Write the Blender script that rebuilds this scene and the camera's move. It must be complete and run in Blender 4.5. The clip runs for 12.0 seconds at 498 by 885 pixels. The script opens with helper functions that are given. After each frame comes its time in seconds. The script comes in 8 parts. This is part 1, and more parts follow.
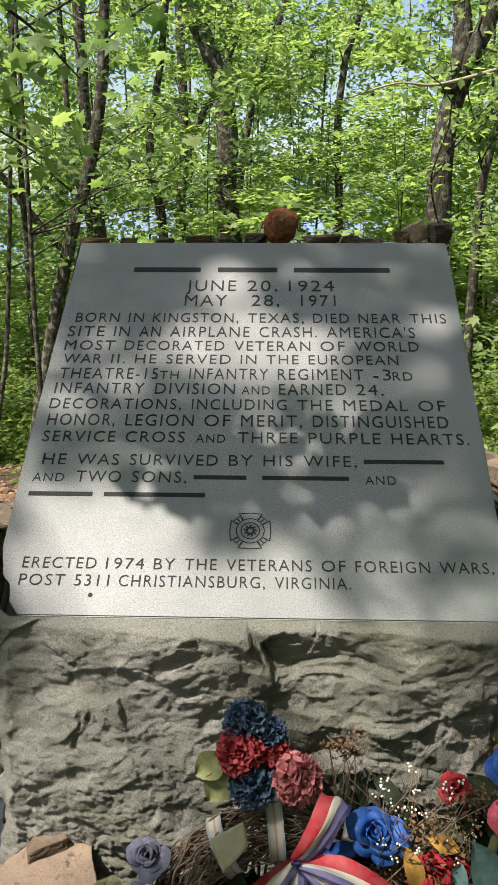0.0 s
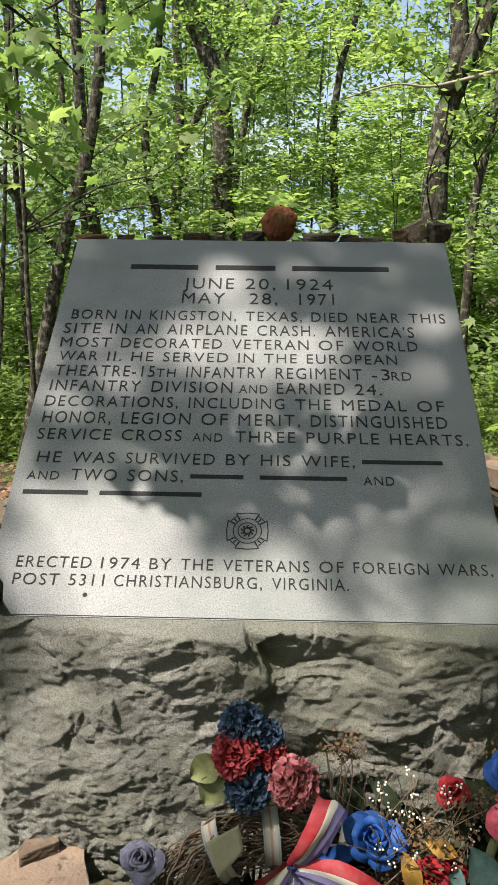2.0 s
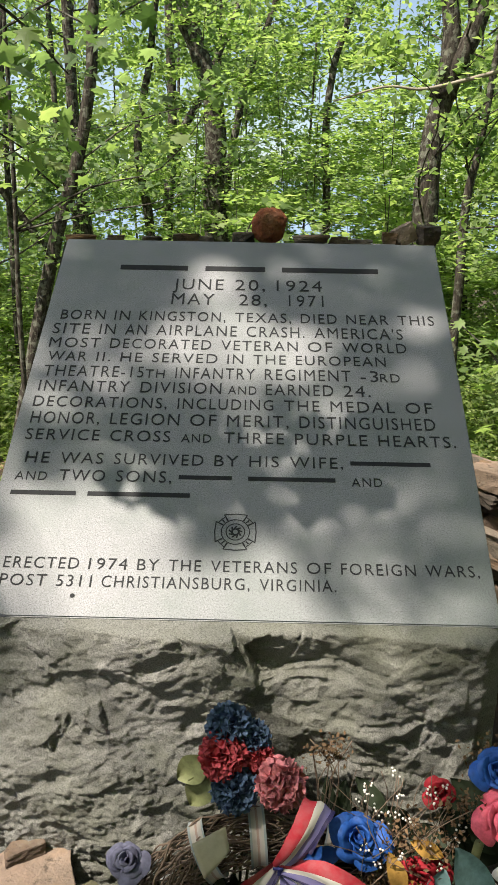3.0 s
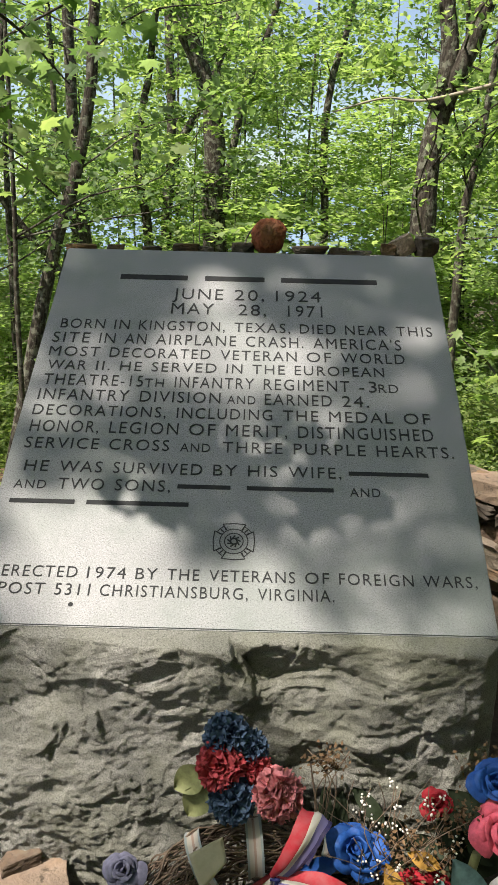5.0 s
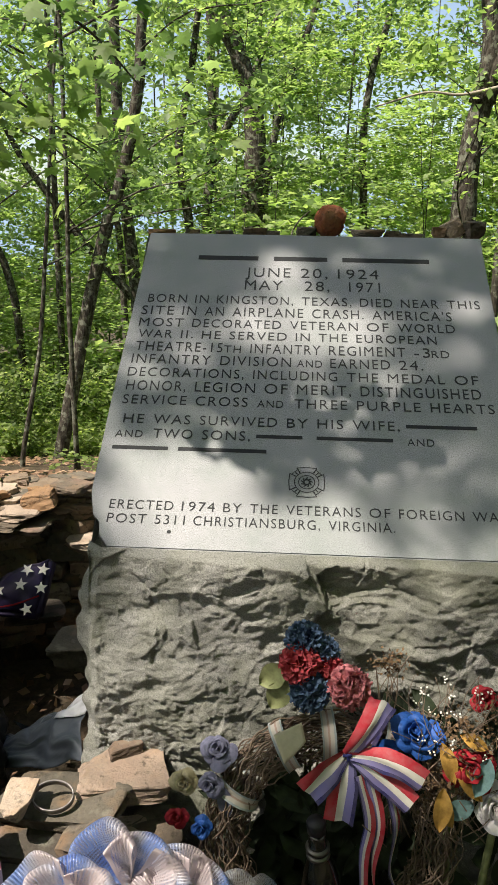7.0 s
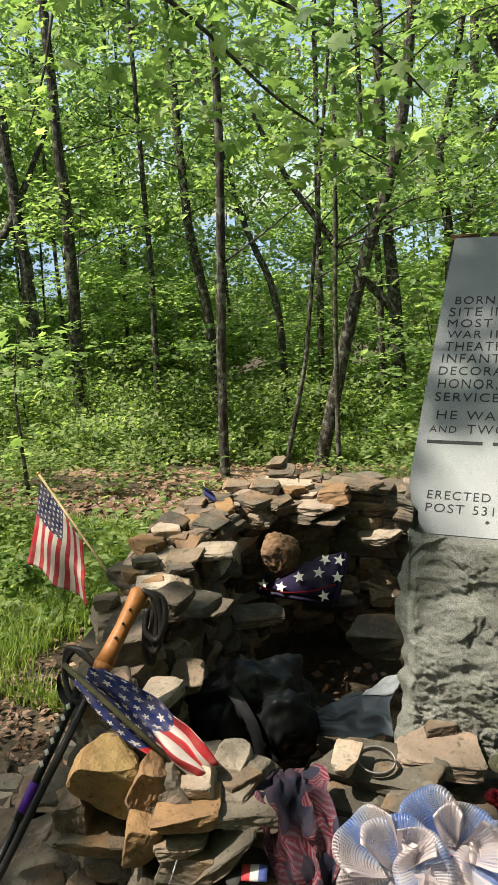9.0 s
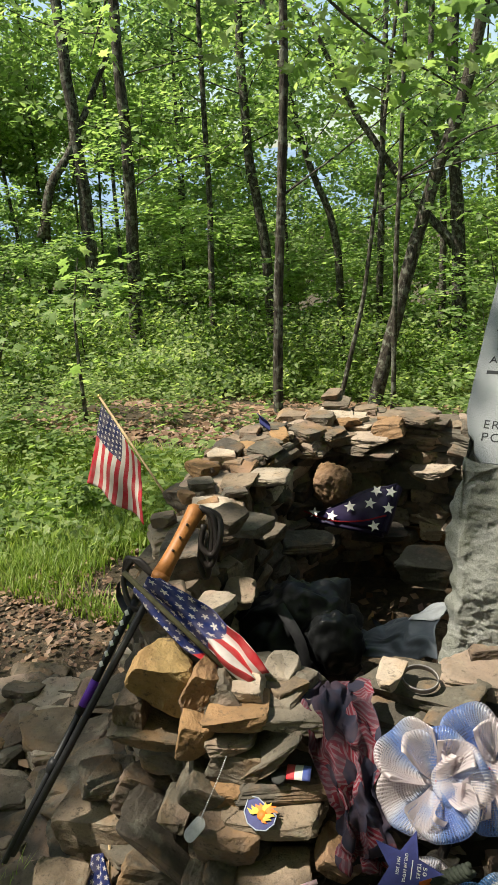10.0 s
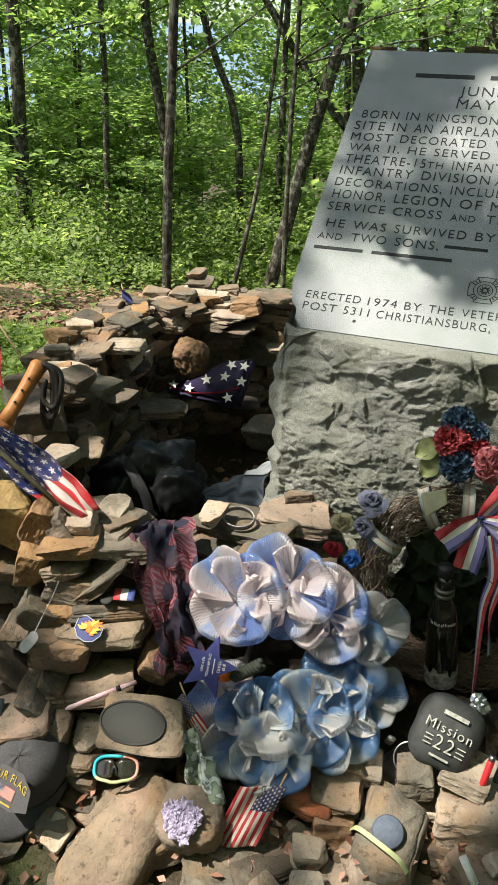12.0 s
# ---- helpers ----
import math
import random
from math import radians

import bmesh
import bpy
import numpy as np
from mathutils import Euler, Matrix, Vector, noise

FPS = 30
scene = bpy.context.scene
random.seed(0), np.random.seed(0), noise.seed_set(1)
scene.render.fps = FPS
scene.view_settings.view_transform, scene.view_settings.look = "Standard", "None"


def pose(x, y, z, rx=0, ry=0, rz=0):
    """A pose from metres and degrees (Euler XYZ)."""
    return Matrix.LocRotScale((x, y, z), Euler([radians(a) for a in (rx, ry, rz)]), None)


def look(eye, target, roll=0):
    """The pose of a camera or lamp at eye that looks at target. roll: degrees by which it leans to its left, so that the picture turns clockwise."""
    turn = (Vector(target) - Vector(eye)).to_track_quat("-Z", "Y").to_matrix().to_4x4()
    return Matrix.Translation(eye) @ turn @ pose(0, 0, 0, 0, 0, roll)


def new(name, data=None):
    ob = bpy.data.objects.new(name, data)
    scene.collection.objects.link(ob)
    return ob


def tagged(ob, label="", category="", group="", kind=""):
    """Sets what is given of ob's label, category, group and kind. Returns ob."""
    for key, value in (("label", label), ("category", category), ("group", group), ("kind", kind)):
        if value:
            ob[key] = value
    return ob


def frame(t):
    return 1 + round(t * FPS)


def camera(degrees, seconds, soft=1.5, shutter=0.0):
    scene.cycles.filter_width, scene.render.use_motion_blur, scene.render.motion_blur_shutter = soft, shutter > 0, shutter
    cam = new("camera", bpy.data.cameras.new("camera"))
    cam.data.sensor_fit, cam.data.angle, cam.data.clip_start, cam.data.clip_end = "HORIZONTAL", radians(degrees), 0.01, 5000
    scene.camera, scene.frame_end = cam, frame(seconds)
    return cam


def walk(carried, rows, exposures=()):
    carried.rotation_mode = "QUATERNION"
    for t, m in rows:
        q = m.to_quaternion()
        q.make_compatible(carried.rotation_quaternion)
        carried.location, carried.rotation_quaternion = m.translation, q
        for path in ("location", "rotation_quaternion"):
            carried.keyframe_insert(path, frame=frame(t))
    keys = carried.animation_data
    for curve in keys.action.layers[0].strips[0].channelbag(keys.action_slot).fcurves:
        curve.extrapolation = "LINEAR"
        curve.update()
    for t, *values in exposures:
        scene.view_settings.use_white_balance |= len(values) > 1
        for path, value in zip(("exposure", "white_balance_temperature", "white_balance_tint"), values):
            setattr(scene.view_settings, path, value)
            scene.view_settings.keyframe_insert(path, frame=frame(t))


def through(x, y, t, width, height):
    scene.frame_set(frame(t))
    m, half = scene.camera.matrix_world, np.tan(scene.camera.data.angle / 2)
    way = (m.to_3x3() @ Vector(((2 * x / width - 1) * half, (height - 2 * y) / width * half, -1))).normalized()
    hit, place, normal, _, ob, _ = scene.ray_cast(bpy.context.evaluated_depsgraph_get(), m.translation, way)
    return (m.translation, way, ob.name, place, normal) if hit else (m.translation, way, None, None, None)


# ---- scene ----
cam = camera(36.0, 12.0)
PATH = [
    (0, (0.033, 0.104, 1.454), (-0.005, 2.02, 0.884), -0.6),
    (0.5, (0.032, 0.099, 1.452), (-0.008, 2.017, 0.886), -0.6),
    (1, (0.024, 0.101, 1.452), (-0.013, 2.019, 0.887), -0.5),
    (1.5, (0.021, 0.108, 1.451), (-0.009, 2.025, 0.883), -0.3),
    (2, (0.024, 0.118, 1.448), (0.004, 2.035, 0.878), -0.0),
    (2.5, (0.027, 0.118, 1.449), (0.019, 2.034, 0.878), 0.2),
    (3, (0.03, 0.117, 1.449), (0.032, 2.035, 0.881), 0.4),
    (5, (0.026, 0.113, 1.453), (0.036, 2.036, 0.906), 0.8),
    (5.5, (0.029, 0.106, 1.45), (0.031, 2.028, 0.897), 0.9),
    (6, (0.046, 0.086, 1.443), (0.037, 2.005, 0.879), 1.0),
    (6.5, (0.032, 0.012, 1.44), (0.0, 1.93, 0.872), 0.8),
    (7, (-0.054, -0.13, 1.425), (-0.133, 1.789, 0.868), 0.4),
    (7.5, (-0.103, -0.256, 1.433), (-0.288, 1.664, 0.905), -0.5),
    (7.7, (-0.128, -0.264, 1.436), (-0.4, 1.652, 0.932), -1.1),
    (9.3, (-0.195, -0.292, 1.416), (-0.95, 1.48, 0.876), -3.6),
    (9.5, (-0.201, -0.307, 1.412), (-0.978, 1.442, 0.831), -3.5),
    (10, (-0.185, -0.321, 1.397), (-1.002, 1.383, 0.742), -3.0),
    (10.5, (-0.11, -0.358, 1.399), (-0.954, 1.3, 0.667), -2.3),
    (11, (-0.057, -0.409, 1.387), (-0.894, 1.222, 0.587), -1.3),
    (11.5, (-0.017, -0.425, 1.376), (-0.748, 1.229, 0.522), 0.1),
    (12, (0.033, -0.428, 1.367), (-0.516, 1.271, 0.465), 1.3),
]
walk(cam, [(t, look(eye, target, roll)) for t, eye, target, roll in PATH], [(0, 0.99, 7400, 11), (5.5, 0.99, 7400, 11), (7.5, 1.05, 7500, 10), (9.5, 1.02, 7500, 4), (10.5, 1.08, 7300, 4), (12, 1.2, 7200, 4)])

# ---- light ----
SUN = Vector((-0.42, -0.27, 0.87)).normalized()
world = bpy.data.worlds.new("sky")
scene.world = world
world.use_nodes = True
wn = world.node_tree.nodes
sky = wn.new("ShaderNodeTexSky")
sky.sky_type, sky.sun_disc = "NISHITA", False
sky.sun_elevation = math.asin(SUN.z)
sky.sun_rotation = math.atan2(SUN.x, SUN.y)
sky.altitude, sky.dust_density = 900, 3.0
world.node_tree.links.new(sky.outputs[0], wn["Background"].inputs[0])
wn["Background"].inputs[1].default_value = 0.108
lamp = bpy.data.lights.new("sun", "SUN")
lamp.energy, lamp.angle, lamp.color = 4.4, radians(0.53), (1.0, 0.965, 0.945)
sun = new("sun", lamp)
sun.matrix_world = look(SUN * 40, (0, 0, 0))


# ---- materials ----
def mix_colour(nt, fac, a, b, blend="MIX"):
    n = nt.nodes.new("ShaderNodeMix")
    n.data_type, n.blend_type = "RGBA", blend
    for value, slot in ((fac, 0), (a, 6), (b, 7)):
        if isinstance(value, bpy.types.NodeSocket):
            nt.links.new(value, n.inputs[slot])
        elif slot == 0:
            n.inputs[0].default_value = value
        else:
            n.inputs[slot].default_value = (*value, 1)
    return n.outputs[2]


def noise_node(nt, vec, scale, detail=6, rough=0.6, kind="NOISE"):
    if kind == "VORONOI":
        n = nt.nodes.new("ShaderNodeTexVoronoi")
        n.inputs["Scale"].default_value = scale
        nt.links.new(vec, n.inputs["Vector"])
        return n.outputs["Distance"]
    n = nt.nodes.new("ShaderNodeTexNoise")
    n.inputs["Scale"].default_value, n.inputs["Detail"].default_value, n.inputs["Roughness"].default_value = scale, detail, rough
    nt.links.new(vec, n.inputs["Vector"])
    return n.outputs["Fac"]


def ramp(nt, fac, *stops):
    n = nt.nodes.new("ShaderNodeValToRGB")
    r = n.color_ramp
    while len(r.elements) < len(stops):
        r.elements.new(0.5)
    for e, (p, c) in zip(r.elements, stops):
        e.position = p
        e.color = (*c, 1) if isinstance(c, tuple) else (c, c, c, 1)
    nt.links.new(fac, n.inputs[0])
    return n.outputs[0]


def base(name, rough=0.8, spec=0.3, coords="Object"):
    m = bpy.data.materials.new(name)
    m.use_nodes = True
    nt = m.node_tree
    b = nt.nodes["Principled BSDF"]
    b.inputs["Roughness"].default_value = rough
    b.inputs["Specular IOR Level"].default_value = spec
    tc = nt.nodes.new("ShaderNodeTexCoord")
    return m, nt, b, tc.outputs[coords]


def bump(nt, b, height, strength, dist):
    n = nt.nodes.new("ShaderNodeBump")
    n.inputs["Strength"].default_value, n.inputs["Distance"].default_value = strength, dist
    nt.links.new(height, n.inputs["Height"])
    nt.links.new(n.outputs[0], b.inputs["Normal"])


def plain(name, c, rough=0.6, var=0.25, scale=60, metal=0.0, relief=0.2, spec=0.3, dist=0.001):
    """A surface of one colour, with wear at two scales and fine relief."""
    m, nt, b, vec = base(name, rough, spec)
    f = noise_node(nt, vec, scale)
    g = noise_node(nt, vec, scale * 0.12, 3)
    lo = tuple(v * (1 - var) for v in c)
    hi = tuple(min(1, v * (1 + var * 0.8)) for v in c)
    col = mix_colour(nt, ramp(nt, f, (0.3, 0.0), (0.7, 1.0)), lo, hi)
    col = mix_colour(nt, ramp(nt, g, (0.35, 0.0), (0.75, 0.45)), col, lo)
    nt.links.new(col, b.inputs["Base Color"])
    b.inputs["Metallic"].default_value = metal
    if relief:
        bump(nt, b, f, relief, dist)
    return m


def stone_material(name, tones, scale=9.0, lichen=0.25):
    m, nt, b, vec = base(name, 0.88, 0.2)
    info = nt.nodes.new("ShaderNodeObjectInfo")
    add = nt.nodes.new("ShaderNodeVectorMath")
    add.operation = "MULTIPLY_ADD"
    nt.links.new(info.outputs["Random"], add.inputs[0])
    add.inputs[1].default_value = (37, 53, 71)
    geo = nt.nodes.new("ShaderNodeNewGeometry")
    nt.links.new(geo.outputs["Position"], add.inputs[2])
    v = add.outputs[0]
    stops = [(i / max(1, len(tones) - 1), t) for i, t in enumerate(tones)]
    tone = ramp(nt, info.outputs["Random"], *stops)
    big = noise_node(nt, v, scale, 5, 0.65)
    fine = noise_node(nt, v, scale * 14, 4, 0.7)
    col = mix_colour(nt, ramp(nt, big, (0.32, 0.0), (0.68, 1.0)), mix_colour(nt, 1.0, tone, (0.55, 0.55, 0.56), "MULTIPLY"), tone)
    col = mix_colour(nt, ramp(nt, fine, (0.3, 0.0), (0.75, 0.6)), col, mix_colour(nt, 1.0, col, (1.5, 1.42, 1.3), "MULTIPLY"))
    spots = ramp(nt, noise_node(nt, v, scale * 2.3, 3), (0.58, 0.0), (0.68, lichen))
    col = mix_colour(nt, spots, col, (0.27, 0.275, 0.22))
    rust = ramp(nt, noise_node(nt, v, scale * 0.8, 4), (0.52, 0.0), (0.72, 0.65))
    col = mix_colour(nt, rust, col, (0.27, 0.155, 0.075))
    blush = ramp(nt, noise_node(nt, v, scale * 0.55, 3), (0.56, 0.0), (0.7, 0.5))
    col = mix_colour(nt, blush, col, (0.34, 0.22, 0.17))
    pits = ramp(nt, noise_node(nt, v, scale * 5, 5, 0.75), (0.34, 0.7), (0.45, 0.0))
    col = mix_colour(nt, pits, col, (0.045, 0.038, 0.03))
    nt.links.new(col, b.inputs["Base Color"])
    h = mix_colour(nt, 0.45, big, fine)
    bump(nt, b, h, 0.75, 0.012)
    return m


def leaf_material(name, dark, mid, light, through=0.55):
    m = bpy.data.materials.new(name)
    m.use_nodes = True
    nt = m.node_tree
    nt.nodes.clear()
    out = nt.nodes.new("ShaderNodeOutputMaterial")
    geo = nt.nodes.new("ShaderNodeNewGeometry")
    col = ramp(nt, geo.outputs["Random Per Island"], (0.0, dark), (0.55, mid), (1.0, light))
    tint = noise_node(nt, geo.outputs["Position"], 1.1, 2)
    col = mix_colour(nt, ramp(nt, tint, (0.35, 0.0), (0.7, 0.35)), col, dark)
    d = nt.nodes.new("ShaderNodeBsdfPrincipled")
    d.inputs["Roughness"].default_value = 0.5
    d.inputs["Specular IOR Level"].default_value = 0.35
    tr = nt.nodes.new("ShaderNodeBsdfTranslucent")
    nt.links.new(col, d.inputs["Base Color"])
    nt.links.new(mix_colour(nt, 1.0, col, (1.48, 1.52, 0.9), "MULTIPLY"), tr.inputs["Color"])
    mx = nt.nodes.new("ShaderNodeMixShader")
    mx.inputs[0].default_value = through
    nt.links.new(d.outputs[0], mx.inputs[1])
    nt.links.new(tr.outputs[0], mx.inputs[2])
    nt.links.new(mx.outputs[0], out.inputs[0])
    return m


def granite(name, rough, lo, hi, stain, moss, relief, dist):
    m, nt, b, vec = base(name, rough, 0.3)
    fine = noise_node(nt, vec, 330, 4, 0.8)
    speck = noise_node(nt, vec, 480, 3, 0.6)
    big = noise_node(nt, vec, 3.2, 5, 0.6)
    col = ramp(nt, fine, (0.33, lo), (0.5, tuple((a + c) / 2 for a, c in zip(lo, hi))), (0.68, hi))
    col = mix_colour(nt, ramp(nt, speck, (0.56, 0.0), (0.64, 0.7)), col, (0.05, 0.052, 0.055))
    col = mix_colour(nt, ramp(nt, big, (0.42, 0.0), (0.66, moss)), col, stain)
    col = mix_colour(nt, ramp(nt, noise_node(nt, vec, 11, 4, 0.7), (0.5, 0.0), (0.7, moss * 0.6)), col, stain)
    nt.links.new(col, b.inputs["Base Color"])
    bump(nt, b, mix_colour(nt, 0.5, fine, noise_node(nt, vec, 130, 6, 0.75)), relief, dist)
    return m


STONE_GREY = stone_material("fieldstone_grey", [(0.094, 0.086, 0.07), (0.163, 0.143, 0.116), (0.115, 0.094, 0.074), (0.2, 0.173, 0.14)])
STONE_TAN = stone_material("fieldstone_tan", [(0.19, 0.145, 0.105), (0.245, 0.192, 0.143), (0.178, 0.132, 0.105)])
STONE_ORANGE = stone_material("fieldstone_orange", [(0.27, 0.165, 0.085), (0.235, 0.145, 0.085)], lichen=0.1)
STONE_OCHRE = stone_material("fieldstone_ochre", [(0.3, 0.205, 0.09), (0.27, 0.185, 0.085)], lichen=0.1)
STONE_PALE = stone_material("fieldstone_pale", [(0.36, 0.3, 0.24), (0.44, 0.38, 0.31), (0.32, 0.25, 0.2)], lichen=0.1)
STONE_RED = stone_material("red_rock", [(0.3, 0.1, 0.05), (0.34, 0.12, 0.06)], scale=20, lichen=0.05)
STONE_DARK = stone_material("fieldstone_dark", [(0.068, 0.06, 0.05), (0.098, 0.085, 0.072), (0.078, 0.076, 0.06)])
TONES = dict(g=STONE_GREY, t=STONE_TAN, o=STONE_ORANGE, p=STONE_PALE, r=STONE_RED, d=STONE_DARK)
GRANITE_FACE = granite("honed_granite", 0.5, (0.165, 0.173, 0.182), (0.4, 0.41, 0.425), (0.15, 0.185, 0.168), 0.55, 0.15, 0.0008)
GRANITE_ROUGH = granite("split_granite", 0.85, (0.16, 0.162, 0.15), (0.46, 0.46, 0.43), (0.13, 0.145, 0.075), 0.5, 1.0, 0.009)
CUT = plain("cut_letters", (0.03, 0.032, 0.034), 0.9)


def bark_material():
    m, nt, b, vec = base("lichen_bark", 0.92, 0.15)
    mp = nt.nodes.new("ShaderNodeMapping")
    mp.inputs["Scale"].default_value = (1, 1, 0.22)
    nt.links.new(vec, mp.inputs[0])
    ridge = noise_node(nt, mp.outputs[0], 42, 5, 0.65)
    col = ramp(nt, ridge, (0.36, (0.022, 0.019, 0.015)), (0.55, (0.07, 0.061, 0.05)), (0.75, (0.14, 0.125, 0.1)))
    col = mix_colour(nt, ramp(nt, noise_node(nt, vec, 13, 3), (0.5, 0.0), (0.6, 0.7)), col, (0.21, 0.22, 0.175))
    nt.links.new(col, b.inputs["Base Color"])
    bump(nt, b, ridge, 1.0, 0.03)
    return m


BARK = bark_material()
LEAF = leaf_material("leaf_green", (0.075, 0.14, 0.055), (0.17, 0.262, 0.118), (0.285, 0.4, 0.2), 0.62)
LEAF_BRIGHT = leaf_material("leaf_pale_green", (0.13, 0.217, 0.072), (0.248, 0.355, 0.139), (0.385, 0.484, 0.231), 0.62)
LEAF_LOW = leaf_material("leaf_undergrowth", (0.07, 0.12, 0.035), (0.2, 0.29, 0.095), (0.42, 0.49, 0.22), 0.6)
LITTER = leaf_material("leaf_litter", (0.11, 0.062, 0.04), (0.21, 0.125, 0.08), (0.36, 0.25, 0.17), 0.1)
GRASS = leaf_material("grass_blades", (0.11, 0.18, 0.03), (0.2, 0.29, 0.06), (0.36, 0.4, 0.14), 0.4)


# ---- shapes ----
def mesh_of(name, verts, faces, material, smooth=False):
    me = bpy.data.meshes.new(name)
    me.from_pydata([tuple(v) for v in verts], [], [tuple(int(i) for i in f) for f in faces])
    me.materials.append(material)
    if smooth:
        me.polygons.foreach_set("use_smooth", [True] * len(me.polygons))
    me.update()
    return me


def part(name, bm, material, parent=None, label="", smooth=True, m=None):
    """Links a bmesh (or a ready mesh) as one object under a thing or a part."""
    if isinstance(bm, bpy.types.Mesh):
        me = bm
    else:
        me = bpy.data.meshes.new(name)
        bm.to_mesh(me)
        bm.free()
        me.materials.append(material)
        if smooth:
            me.polygons.foreach_set("use_smooth", [True] * len(me.polygons))
    ob = new(name, me)
    if parent:
        ob.parent = parent
    if m is not None:
        ob.matrix_basis = m
    if label:
        ob["label"] = label
    return ob


def thing(name, label, category, m=None, group="", kind=""):
    ob = new(name)
    ob.empty_display_size = 0.05
    if m is not None:
        ob.matrix_basis = m
    return tagged(ob, label, category, group, kind)


def tube(points, radii, sides=8, closed=False):
    """A bmesh tube along points."""
    bm = bmesh.new()
    pts = [Vector(p) for p in points]
    n = len(pts)
    if not hasattr(radii, "__len__"):
        radii = [radii] * n
    rings = []
    up = Vector((0.13, 0.21, 1)).normalized()
    for i, p in enumerate(pts):
        a = pts[(i + 1) % n] if closed or i + 1 < n else p
        b = pts[i - 1] if closed or i > 0 else p
        d = (a - b).normalized()
        if abs(d.dot(up)) > 0.97:
            up = Vector((1, 0.1, 0.05)).normalized()
        x = d.cross(up).normalized()
        y = x.cross(d)
        up = y.copy()
        rings.append([bm.verts.new(p + (x * math.cos(k * math.tau / sides) + y * math.sin(k * math.tau / sides)) * radii[i]) for k in range(sides)])
    for i in range(n if closed else n - 1):
        r, q = rings[i], rings[(i + 1) % n]
        for k in range(sides):
            bm.faces.new((r[k], r[(k + 1) % sides], q[(k + 1) % sides], q[k]))
    if not closed:
        bm.faces.new(list(reversed(rings[0])))
        bm.faces.new(rings[-1])
    return bm


def curve_points(pts, steps=6):
    """Catmull-Rom through pts."""
    p = [Vector(q) for q in pts]
    p = [p[0] * 2 - p[1]] + p + [p[-1] * 2 - p[-2]]
    out = []
    for i in range(1, len(p) - 2):
        for k in range(steps):
            t = k / steps
            out.append(0.5 * ((2 * p[i]) + (p[i + 1] - p[i - 1]) * t + (2 * p[i - 1] - 5 * p[i] + 4 * p[i + 1] - p[i + 2]) * t * t
                              + (3 * p[i] - p[i - 1] - 3 * p[i + 1] + p[i + 2]) * t ** 3))
    out.append(p[-2])
    return out


def lathe(profile, sides=24):
    """A bmesh turned round z from (radius, z) pairs."""
    bm = bmesh.new()
    rings = [[bm.verts.new((r * math.cos(k * math.tau / sides), r * math.sin(k * math.tau / sides), z)) for k in range(sides)] for r, z in profile]
    for r, q in zip(rings, rings[1:]):
        for k in range(sides):
            bm.faces.new((r[k], r[(k + 1) % sides], q[(k + 1) % sides], q[k]))
    bm.faces.new(list(reversed(rings[0])))
    bm.faces.new(rings[-1])
    return bm


def sheet(fn, nu, nv, thick=0.0):
    """A bmesh surface fn(u, v) -> point, u and v from 0 to 1, with a uv map."""
    bm = bmesh.new()
    uvl = bm.loops.layers.uv.new("UVMap")
    g = [[bm.verts.new(fn(i / nu, j / nv)) for j in range(nv + 1)] for i in range(nu + 1)]
    for i in range(nu):
        for j in range(nv):
            f = bm.faces.new((g[i][j], g[i + 1][j], g[i + 1][j + 1], g[i][j + 1]))
            for lp, (a, b) in zip(f.loops, ((i, j), (i + 1, j), (i + 1, j + 1), (i, j + 1))):
                lp[uvl].uv = (a / nu, b / nv)
    if thick:
        bmesh.ops.recalc_face_normals(bm, faces=bm.faces)
        bmesh.ops.solidify(bm, geom=bm.faces[:], thickness=thick)
    return bm


def block(w, d, h, bevel=0.003, segs=2):
    bm = bmesh.new()
    bmesh.ops.create_cube(bm, size=1)
    bmesh.ops.scale(bm, vec=(w, d, h), verts=bm.verts)
    if bevel:
        bmesh.ops.bevel(bm, geom=bm.edges[:], offset=bevel, segments=segs, affect="EDGES")
    return bm


